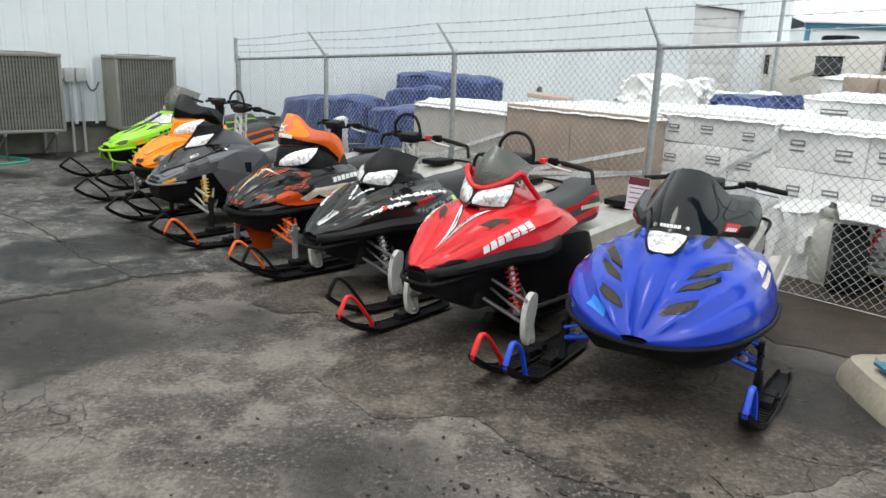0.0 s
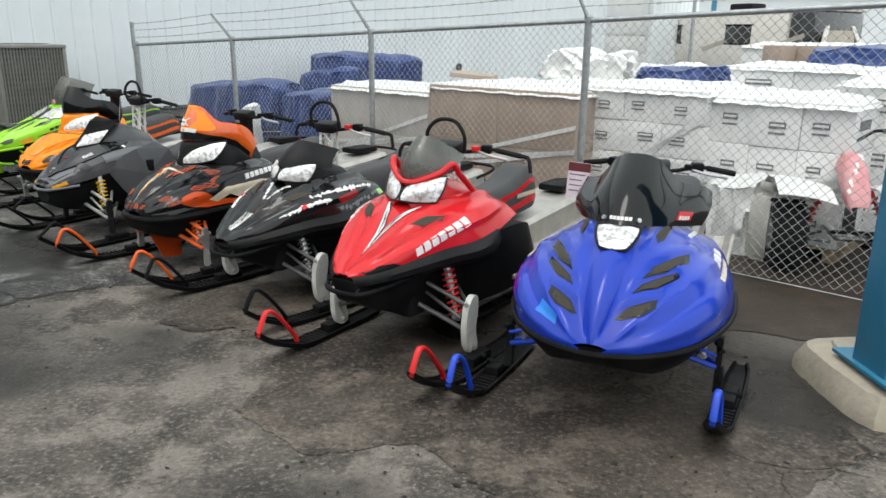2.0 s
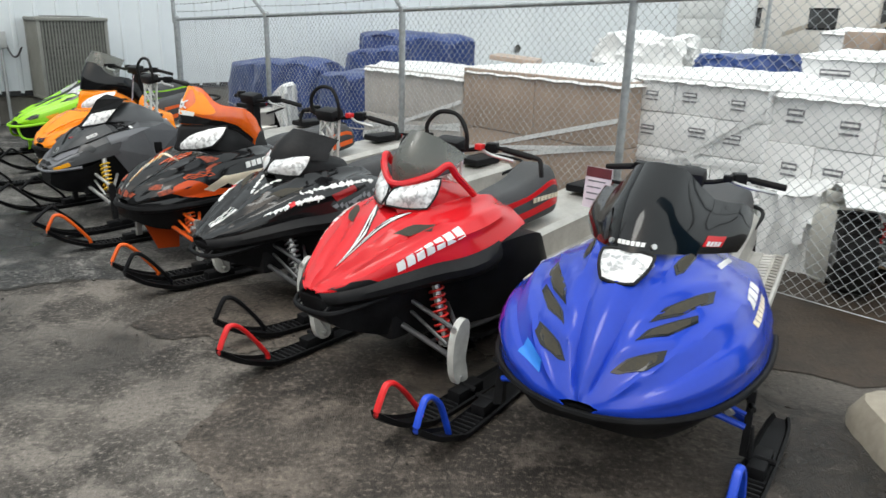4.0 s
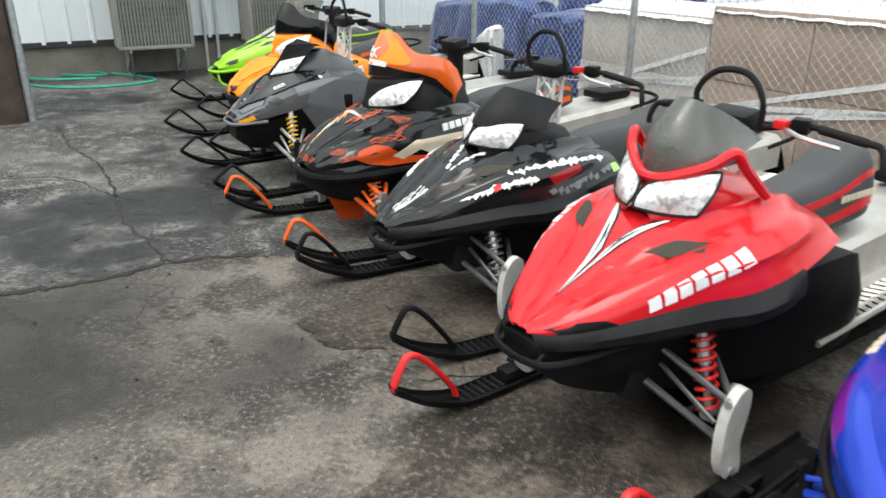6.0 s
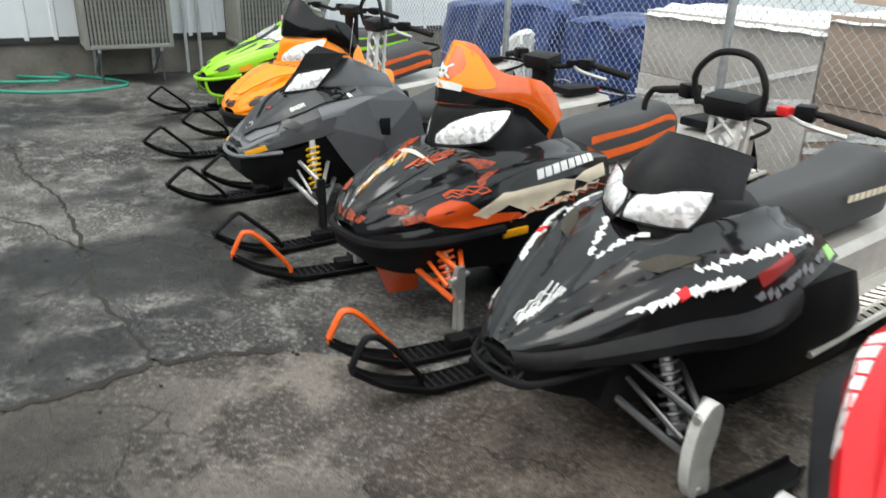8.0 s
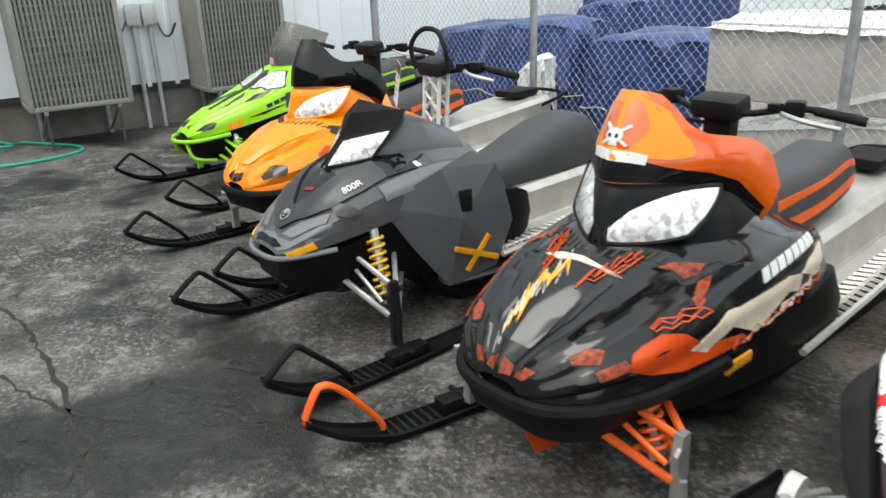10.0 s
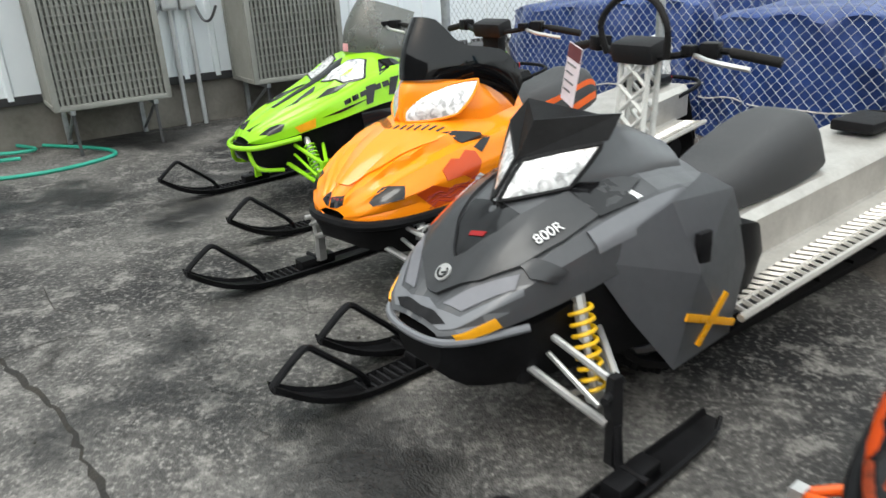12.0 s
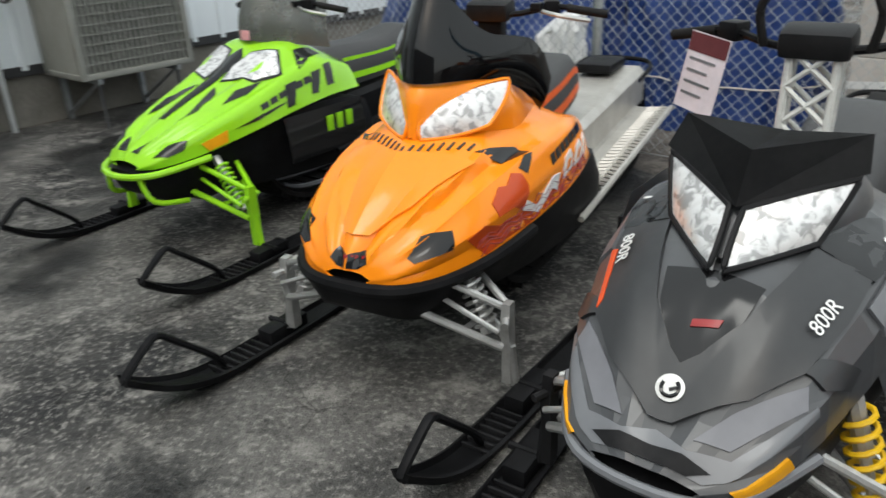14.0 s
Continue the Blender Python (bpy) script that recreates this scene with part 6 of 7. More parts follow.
    for sd in (-1, 1):
        g = [[(x, sd * (y + 0.012), z) for y, z in ((0.36, 0.56), (0.385, 0.46), (0.39, 0.34))] for x in (-0.35, -0.55, -0.75, -0.9)]
        side = part("side_panel", Skin(g if sd < 0 else [r[::-1] for r in g]).shell(0.006), "gloss_black", s)
        for k in range(3):
            part("number_bar", box(-0.66 - k * 0.07, -0.615 - k * 0.07, sd * 0.40, sd * 0.406, 0.44, 0.52, 0.004), "green", side)
    part("nose_guard", tube(curve([(0.02, -0.28, 0.46), (0.24, -0.20, 0.43), (0.33, -0.08, 0.42), (0.33, 0.08, 0.42), (0.24, 0.20, 0.43), (0.02, 0.28, 0.46)], 5), 0.016), "green", s)
    for sd in (-1, 1):
        part("nose_guard_leg", tube(curve([(0.30, sd * 0.12, 0.42), (0.27, sd * 0.16, 0.30), (0.12, sd * 0.20, 0.27)], 4), 0.013), "green", s)
    belly(s, [(0.30, 0.36, 0.06, 0.43, 0.09), (0.22, 0.29, 0.13, 0.44, 0.17), (0.05, 0.26, 0.18, 0.47, 0.24), (-0.2, 0.24, 0.22, 0.54, 0.31), (-0.55, 0.26, 0.36, 0.59, 0.36), (-0.85, 0.28, 0.40, 0.57, 0.36), (-1.0, 0.34, 0.36, 0.52, 0.32)])
    return s


# ---- ground ----


def sheet(name, poly, z, mat, kind="structure", label="", category=""):
    bm = bmesh.new()
    bm.faces.new([bm.verts.new((x, y, z)) for x, y in poly])
    ob = part(name, bm, mat, None, smooth=False)
    return tagged(ob, label, category, "", kind)


def ragged(points, amount, step, seed):
    """A line through points with small uneven kinks."""
    rnd = random.Random(seed)
    out = []
    for (x0, y0), (x1, y1) in zip(points, points[1:]):
        n = max(2, int(math.hypot(x1 - x0, y1 - y0) / step))
        for k in range(n):
            t = k / n
            out.append((x0 + (x1 - x0) * t + rnd.uniform(-amount, amount), y0 + (y1 - y0) * t + rnd.uniform(-amount, amount)))
    return out + [points[-1]]


def crack(points, width, seed, z=0.0045):
    line = ragged(points, width * 0.9, 0.05, seed)
    rnd = random.Random(seed + 1)
    bm = bmesh.new()
    prev = None
    for i, (x, y) in enumerate(line):
        a, b = line[max(i - 1, 0)], line[min(i + 1, len(line) - 1)]
        d = Vector((b[1] - a[1], a[0] - b[0], 0)).normalized() * width * rnd.uniform(0.25, 1.0) * (0.25 if i in (0, len(line) - 1) else 1)
        pair = [bm.verts.new(Vector((x, y, z)) + d), bm.verts.new(Vector((x, y, z)) - d)]
        if prev:
            bm.faces.new((prev[0], prev[1], pair[1], pair[0]))
        prev = pair
    return tagged(part("crack", bm, "crack", None, smooth=False), "dark open crack in the asphalt", "crack", "", "structure")


sheet("ground", [(-300, -300), (300, -300), (300, 300), (-300, 300)], 0, "asphalt", label="worn wet coarse asphalt lot", category="ground")
main_line = [(-9.0, 1.6), (-5.2, 3.5), (-3.6, 4.5), (-2.83, 5.05), (-2.57, 5.3), (-2.41, 5.44), (-2.24, 5.73), (-2.05, 5.85), (-1.82, 5.97), (-1.35, 6.05)]
sheet("pavement", ragged(main_line, 0.01, 0.06, 5) + [(-0.4, 7.2), (-2.0, 11.0), (-4.0, 14.2), (-14, 4.5)], 0.003, "asphalt_smooth", label="smoother grey asphalt patch", category="pavement")
crack(main_line[1:9], 0.030, 1)
crack([(-2.24, 5.73), (-2.56, 5.97), (-2.89, 6.19), (-3.18, 6.45), (-3.47, 6.78), (-4.05, 7.3), (-4.7, 7.7), (-5.42, 8.34)], 0.015, 2)
crack([(-3.05, 6.60), (-3.3, 6.62), (-3.5, 6.69), (-3.8, 6.83), (-4.12, 6.89), (-4.43, 6.72), (-5.2, 6.9)], 0.013, 3)
crack([(-3.1, 6.42), (-3.05, 6.2), (-3.15, 6.0)], 0.006, 8)
for k, (x, y) in enumerate([(-0.9, 2.2), (-1.6, 2.9), (-0.2, 2.4), (2.0, 3.2), (2.2, 3.5), (-4.6, 7.4), (-4.9, 8.3), (1.6, 2.9)]):
    rnd = random.Random(40 + k)
    a = rnd.uniform(0, 6.3)
    pts = [(x, y)]
    for _ in range(4):
        a += rnd.uniform(-0.7, 0.7)
        pts.append((pts[-1][0] + 0.16 * math.cos(a), pts[-1][1] + 0.16 * math.sin(a)))
    crack(pts, 0.004, 60 + k)
# wet ground along the row, with the machines' shade put into its colour
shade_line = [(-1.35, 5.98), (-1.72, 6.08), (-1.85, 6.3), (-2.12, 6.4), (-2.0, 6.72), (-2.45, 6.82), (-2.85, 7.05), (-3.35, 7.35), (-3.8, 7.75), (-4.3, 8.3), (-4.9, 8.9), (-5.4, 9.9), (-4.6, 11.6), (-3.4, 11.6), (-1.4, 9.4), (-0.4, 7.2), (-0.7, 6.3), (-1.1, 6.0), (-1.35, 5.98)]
sheet("wet_patch", ragged(shade_line, 0.03, 0.05, 16)[:-1], 0.0055, "asphalt_dark", label="wet asphalt with painted shade beneath the parked machines", category="pavement")
soil_line = [(1.9, 5.6), (2.3, 5.1), (3.0, 4.8), (4.4, 4.2), (7, 3.2), (9, 8), (4.5, 9.0), (2.6, 7.2)]
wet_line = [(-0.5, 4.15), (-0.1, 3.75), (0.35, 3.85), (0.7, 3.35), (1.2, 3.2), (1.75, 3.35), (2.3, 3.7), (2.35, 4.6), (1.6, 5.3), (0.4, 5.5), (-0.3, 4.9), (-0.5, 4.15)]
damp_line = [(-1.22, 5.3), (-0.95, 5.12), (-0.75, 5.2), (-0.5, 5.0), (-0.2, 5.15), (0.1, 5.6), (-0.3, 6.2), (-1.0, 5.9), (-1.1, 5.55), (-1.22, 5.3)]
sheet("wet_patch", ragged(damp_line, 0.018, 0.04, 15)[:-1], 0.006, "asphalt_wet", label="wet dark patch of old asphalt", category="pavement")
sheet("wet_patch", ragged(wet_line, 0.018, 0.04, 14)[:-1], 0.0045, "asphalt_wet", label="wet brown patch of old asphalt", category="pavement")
sheet("soil_strip", ragged(soil_line, 0.05, 0.12, 9), 0.006, "soil", label="bare brown soil below the fence", category="soil")


def debris():
    rnd = random.Random(77)
    bm = bmesh.new()
    for k in range(420):
        x, y = rnd.uniform(-4.5, 3.2), rnd.uniform(1.2, 9.5)
        if rnd.random() < 0.4:
            x, y = rnd.gauss(0.6, 0.8), rnd.gauss(3.1, 0.5)
        r = rnd.uniform(0.003, 0.009)
        bmesh.ops.create_icosphere(bm, subdivisions=1, radius=r, matrix=Matrix.Translation((x, y, 0.004 + r * 0.3)) @ Matrix.Rotation(rnd.uniform(0, 6), 4, "Z") @ Matrix.Diagonal((rnd.uniform(0.7, 2.4), 1, 0.5, 1)))
    for k in range(70):
        x, y = rnd.gauss(0.75, 0.45), rnd.gauss(3.05, 0.22)
        r = rnd.uniform(0.010, 0.024)
        bmesh.ops.create_icosphere(bm, subdivisions=1, radius=r, matrix=Matrix.Translation((x, y, 0.007)) @ Matrix.Rotation(rnd.uniform(0, 6), 4, "Z") @ Matrix.Diagonal((rnd.uniform(0.6, 1.6), rnd.uniform(0.4, 1.0), 0.18, 1)))
    tagged(part("grit", bm, "crack", None), "loose grit and wet leaf scraps on asphalt", "grit", "", "stuff")


debris()

# ---- the white metal building: x along its wall, -y to the lot ----
WALL = pose(-6.15, 12.12, 0, 0, 0, 45)


def corrugated(x0, x1, z0, z1):
    """Ribbed siding sheet with thickness."""
    xs, y = [], []
    x = x0
    while x < x1 - 0.01:
        for dx, d in ((0, 0), (0.115, 0), (0.13, -0.018), (0.17, -0.018), (0.185, 0)):
            if x + dx < x1:
                xs.append(x + dx)
                y.append(d)
        x += 0.305
    xs.append(x1)
    y.append(0)
    rings = [[(a, b, z0) for a, b in zip(xs, y)], [(a, b, z1) for a, b in zip(xs, y)]]
    bm = rings_mesh(rings, cap=False, loop=False)
    return joined(bm, box(x0, x1, 0.01, 0.2, z0, z1, 0))


def wall_piece(name, bm, mat, label, category="wall"):
    ob = part(name, bm, mat, None, smooth=False)
    ob.matrix_world = WALL
    return tagged(ob, label, category, "", "structure")


wall_piece("wall_lot", joined(corrugated(-9, 17.8, 0.44, 6.5), corrugated(20.9, 24.4, 0.44, 6.5), corrugated(17.8, 20.9, 3.5, 6.5)), "siding", "white ribbed metal siding of the workshop")
wall_piece("foundation", joined(box(-9, 17.8, 0.045, 0.3, 0, 0.44, 0.004), box(20.9, 24.4, 0.045, 0.3, 0, 0.44, 0.004)), "foundation", "stained concrete foundation under the siding", "foundation")
wall_piece("trim", joined(box(-9, 17.8, -0.012, 0.03, 0.40, 0.475, 0.004)), "siding_dark", "black flashing strip along the wall foot", "trim")
wall_piece("wall_end", joined(box(24.2, 24.4, 0.2, 16, 0, 6.5, 0)), "siding", "white end wall of the workshop")
wall_piece("wall_back", joined(box(-9, 24.4, 15.8, 16, 0, 6.5, 0), box(-9.2, -9, 0, 16, 0, 6.5, 0)), "siding", "white rear wall of the workshop")
wall_piece("roof", joined(box(-9.3, 24.6, -0.25, 16.2, 6.5, 6.7, 0.01)), "siding", "flat white roof edge", "roof")
d = wall_piece("door_1", joined(box(17.8, 20.9, 0.16, 0.22, 0, 3.5, 0.004)), "door_white", "closed white overhead door", "door")
part("door_jamb", joined(box(17.72, 17.82, -0.03, 0.2, 0, 3.55, 0.004), box(20.88, 20.98, -0.03, 0.2, 0, 3.55, 0.004), box(17.72, 20.98, -0.03, 0.2, 3.5, 3.6, 0.004)), "siding", d)
for k in range(6):
    part("door_panel", box(17.85, 20.85, 0.135, 0.158, 0.03 + k * 0.58, 0.57 + k * 0.58, 0.012), "door_white", d)
vent = thing("wall_vent", WALL @ pose(10.96, -0.02, 0.95), "small round black vent in the white wall", "vent")
part("ring", tube([(0.085 * math.cos(a), -0.015, 0.085 * math.sin(a)) for a in np.linspace(0, math.tau, 20)[:-1]], 0.012, 6, True), "black", vent)
part("grille", placed(tube([(0, 0.01, 0), (0, -0.015, 0)], 0.08, 20), Matrix.Identity(4)), "ac_dark", vent)


def air_conditioner(x0):
    w, dp, z0, z1 = 0.95, 0.62, 0.40, 1.52
    ac = thing("air_conditioner", WALL @ pose(x0, -0.68, 0), "grey louvred outdoor air conditioner on steel brackets", "air conditioner", "air conditioners on the wall")
    part("core", box(0.05, w - 0.05, 0.05, dp - 0.03, z0 + 0.03, z1 - 0.02, 0.01), "ac_dark", ac)
    part("base_pan", box(0, w, 0, dp, z0 - 0.01, z0 + 0.035, 0.012), "ac_grey", ac)
    top = part("top_cover", box(-0.01, w + 0.01, -0.01, dp, z1 - 0.05, z1, 0.015), "ac_grey", ac)
    for k in range(5):
        part("fan_guard", tube([(w / 2 + (0.06 + 0.07 * k) * math.cos(a), dp / 2 + (0.06 + 0.05 * k) * math.sin(a), z1 + 0.012) for a in np.linspace(0, math.tau, 25)[:-1]], 0.004, 5, True), "steel", top)
    for x in (0.0, w - 0.05):
        for y in (0.0, dp - 0.05):
            part("corner_post", box(x, x + 0.05, y, y + 0.05, z0, z1 - 0.03, 0.008), "ac_grey", ac)
    n = 20
    for k in range(n):
        x = 0.055 + (w - 0.11) * (k + 0.5) / n
        part("louvre", placed(box(-0.014, 0.014, -0.004, 0.004, z0 + 0.03, z1 - 0.05, 0), pose(x, 0.022, 0, 0, 0, 32)), "ac_grey", ac)
    for z in np.linspace(z0 + 0.1, z1 - 0.1, 14):
        part("cross_slat", box(0.05, w - 0.05, 0.008, 0.014, z, z + 0.008, 0), "ac_grey", ac)
    for k in range(12):
        y = 0.055 + (dp - 0.11) * (k + 0.5) / 12
        for x in (0.02, w - 0.02):
            part("louvre", placed(box(-0.004, 0.004, -0.014, 0.014, z0 + 0.03, z1 - 0.05, 0), pose(x, y, 0, 0, 0, 32)), "ac_grey", ac)
    for x in (0.12, w - 0.16):
        part("bracket", joined(box(x, x + 0.04, 0.02, dp + 0.04, z0 - 0.05, z0 - 0.011, 0.004), tube([(x + 0.02, 0.08, z0 - 0.05), (x + 0.02, dp + 0.06, z0 - 0.36)], 0.014), box(x, x + 0.04, dp + 0.03, dp + 0.07, z0 - 0.40, z0 + 0.0, 0.004)), "galvanised", ac)
        part("leg", tube([(x + 0.02, 0.05, 0), (x + 0.02, 0.05, z0 - 0.05)], 0.014), "steel", ac)
    return ac


air_conditioner(-1.29)
air_conditioner(0.42)
meter = thing("electric_disconnect", WALL @ pose(0, 0, 0), "two small grey switch boxes with conduits on the wall", "electrical box")
for x in (-0.15, 0.02):
    b = part("switch_box", box(x, x + 0.13, -0.11, -0.02, 1.08, 1.30, 0.01), "meter_grey", meter)
    part("box_cover", box(x - 0.006, x + 0.136, -0.125, -0.112, 1.10, 1.31, 0.006), "meter_grey", b)
    part("conduit", tube([(x + 0.065, -0.07, 0.0), (x + 0.065, -0.07, 1.09)], 0.022, 10), "meter_grey", meter)
for a, b in (((-0.15, -0.07, 1.14), (-0.5, -0.2, 1.1)), ((0.15, -0.07, 1.14), (0.32, -0.2, 1.1))):
    part("cable", tube(curve([a, ((a[0] * 2 + b[0]) / 3, -0.1, 0.98), ((a[0] + 2 * b[0]) / 3, -0.16, 0.98), b], 6), 0.013), "steel", meter)

# added wall behind the camera, never in view: darkens reflections and contact shadows
far_side = part("wall_unseen", joined(box(-16, 16, 0, 0.3, 0, 5.5, 0.01)), "unseen_wall", None, smooth=False)
far_side.matrix_world = pose(-8.2, -2.6, 0, 0, 0, -45)
tagged(far_side, "unseen plain grey wall added behind the camera to darken reflections", "wall", "", "structure")

# ---- wooden pole, conduit, hose ----
pole = thing("utility_pole", pose(-6.03, 8.35, 0), "dark weathered wooden utility pole with a grey conduit", "utility pole")
part("pole", rings_mesh([[((0.19 - 0.006 * z) * (1 + 0.03 * math.sin(5 * a + z)) * math.cos(a), (0.19 - 0.006 * z) * (1 + 0.03 * math.sin(3 * a)) * math.sin(a), z) for a in np.linspace(0, math.tau, 21)[:-1]] for z in np.linspace(0, 8, 12)]), "wood_pole", pole)
part("conduit", tube([(0.21, 0.08, 0), (0.21, 0.08, 6)], 0.038, 10), "galvanised", pole)
hose = thing("garden_hose", pose(0, 0, 0), "green garden hose lying in loops on the asphalt", "hose")
part("hose_line", tube([(x, y, 0.018) for x, y in curve([(-6.2, 10.78), (-6.5, 10.25), (-7.2, 10.02), (-8.2, 10.35), (-8.9, 11.1), (-8.3, 11.55), (-7.2, 11.2), (-6.45, 11.05)], 10, True)], 0.016, 8, True), "hose", hose)
part("hose_line", tube(curve([(-6.9, 10.6, 0.05), (-7.6, 10.3, 0.05), (-8.4, 10.7, 0.05), (-8.5, 11.3, 0.05), (-7.5, 11.1, 0.05), (-7.0, 10.9, 0.05), (-7.4, 10.72, 0.05), (-8.6, 10.9, 0.03), (-8.75, 10.4, 0.4), (-8.5, 9.98, 1.2), (-8.45, 9.95, 1.6)], 8), 0.016, 8), "hose", hose)

# ---- chain-link fence: x from the wall outwards ----
FENCE = pose(-3.66, 12.55, 0, 0, 0, -45.2)
STEP = 2.565


def fence_top(x):
    return 1.53 + 0.0395 * x


def fence():
    f = thing("chain_link_fence", FENCE, "galvanised chain-link fence topped with barbed wire", "fence", kind="structure")
    end = 5 * STEP
    for k in range(6):
        x = k * STEP
        r = 0.042 if k in (0, 5) else 0.030
        h = fence_top(x)
        p = part("post", tube([(x, 0, 0), (x, 0, h + 0.02)], r, 12), "galvanised", f)
        part("post_cap", tube([(x, 0, h - 0.01), (x, 0, h + 0.03), (x, 0, h + 0.05)], [r + 0.008, r + 0.008, r * 0.5], 12), "galvanised", p)
        if k == 0:
            part("extension", tube([(x, -0.03, h - 0.05), (x, -0.03, h + 0.32)], 0.028, 10), "galvanised", p)
        else:
            part("barb_arm", tube([(x, 0, h), (x, -0.27, h + 0.30)], [0.022, 0.014], 8, flat=0.5), "galvanised", p)
    part("top_rail", tube([(x, 0, fence_top(x)) for x in np.linspace(0, end, 12)], 0.021, 10), "galvanised", f)
    part("tension_wire", tube([(x, 0, 0.04) for x in np.linspace(0, end, 12)], 0.004, 5), "galvanised", f)
    for s in range(3):
        t = (0.35, 0.68, 0.98)[s]
        pts = []
        for x in np.linspace(0, end, 81):
            sag = 0.018 * abs(math.sin(math.pi * x / STEP))
            pts.append((x, -0.27 * t * min(1, 0.2 + x / STEP), fence_top(x) + 0.30 * t - sag))
        part("barbed_wire", tube(pts, 0.0035, 5), "galvanised", f)
        barbs = []
        for q in pts[1::1]:
            barbs += [tube([(q[0] - 0.012, q[1], q[2] - 0.011), (q[0] + 0.012, q[1], q[2] + 0.011)], 0.0024, 4), tube([(q[0] - 0.012, q[1], q[2] + 0.011), (q[0] + 0.012, q[1], q[2] - 0.011)], 0.0024, 4)]
        tagged(part("barbs", joined(*barbs), "galvanised", f), kind="stuff")
    # woven mesh: zigzag wires that hook into one another
    p, r = 0.036, 0.0021
    verts, faces = [], []
    n = int(end / p)
    for i in range(n):
        x0 = i * p
        top = fence_top(x0) - 0.01
        m = int((top - 0.04) / p)
        base = len(verts)
        for k in range(m + 1):
            z = top - k * p
            odd = (k + i) % 2
            x = x0 + (p * 1.03 if odd else -p * 0.03)
            y = 0.004 if odd else -0.004
            for dx, dy in ((r * 1.3, 0), (0, r), (-r * 1.3, 0), (0, -r)):
                verts.append((x + dx, y + dy, z))
        for k in range(m):
            a, b = base + 4 * k, base + 4 * (k + 1)
            for q in range(4):
                faces.append((a + q, a + (q + 1) % 4, b + (q + 1) % 4, b + q))
    me = bpy.data.meshes.new("chain_link")
    me.from_pydata(verts, [], faces)
    me.materials.append(M["wire"])
    ob = new("chain_link", me)
    ob.parent = f
    tagged(ob, "woven diamond wire mesh", kind="stuff")


fence()

# ---- the yard behind the fence ----
YARD = lambda x, y, z=0, turn=0: pose(x, y, z, 0, 0, -45.2 + turn)


def covered_heap(x, y, w, dp, h, seed, label, z=0, turn=0, mat="tarp", slant=0.25, name="tarp_covered_machine", lump=3.4):
    """A cover draped over something: flat crown, creased sides, uneven hem."""
    rnd = random.Random(seed)
    ph = [rnd.uniform(0, 6.3) for _ in range(6)]
    rings = []
    n = 110
    for k in range(24):
        t = k / 23
        row = []
        for i in range(n):
            a = math.tau * i / n
            c, s = math.cos(a), math.sin(a)
            q = (abs(c) ** lump + abs(s) ** lump) ** (-1 / lump)
            fold = 0.02 * math.sin(9 * a + ph[0]) + 0.014 * math.sin(17 * a + ph[1] + 3 * t) + 0.008 * math.sin(31 * a + ph[4])
            if t < 0.7:
                k2 = t / 0.7
                crease = (0.10 if mat == "tarp" else 0.28) * (1 - abs(noise.noise((a * 2.4 + seed, t * 2.2 + a * 0.8, seed * 3.1)))) ** 4 - (0.05 if mat == "tarp" else 0.14)
                sc = 1.0 + fold * (1 - 0.5 * k2) * 1.9 + crease - 0.07 * k2 - slant * 0.2 * k2
                zz = h * (0.0 + 0.92 * k2)
            else:
                k2 = (t - 0.7) / 0.3
                sc = (0.93 - slant * 0.2) * math.cos(k2 * math.pi / 2) ** 0.6 if k2 < 1 else 0.0
                zz = h * (0.92 + 0.08 * math.sin(k2 * math.pi / 2))
            xx, yy = c * q * sc * w / 2, s * q * sc * dp / 2
            zz += h * slant * 0.5 * (xx / w) * t + (0.055 if mat == "tarp" else 0.11) * noise.noise((xx * 3.1 + seed, yy * 3.1, zz * 2)) * (t > 0.1)
            row.append((xx, yy + dp / 2, max(0.005, zz)))
        rings.append(row)
    m = YARD(x, y, z, turn)
    ob = thing(name, m, label, "covered goods")
    part("cover", rings_mesh(rings), mat, ob)
    if mat == "tarp" and h > 0.5:
        part("tie_rope", tube([(px, py, max(0.02, pz)) for px, py, pz in ((a[0] * 1.02, (a[1] - dp / 2) * 1.02 + dp / 2, a[2]) for a in rings[6][::2])], 0.006, 5, True), "greywrap", ob, "pale rope round the cover")
    return ob


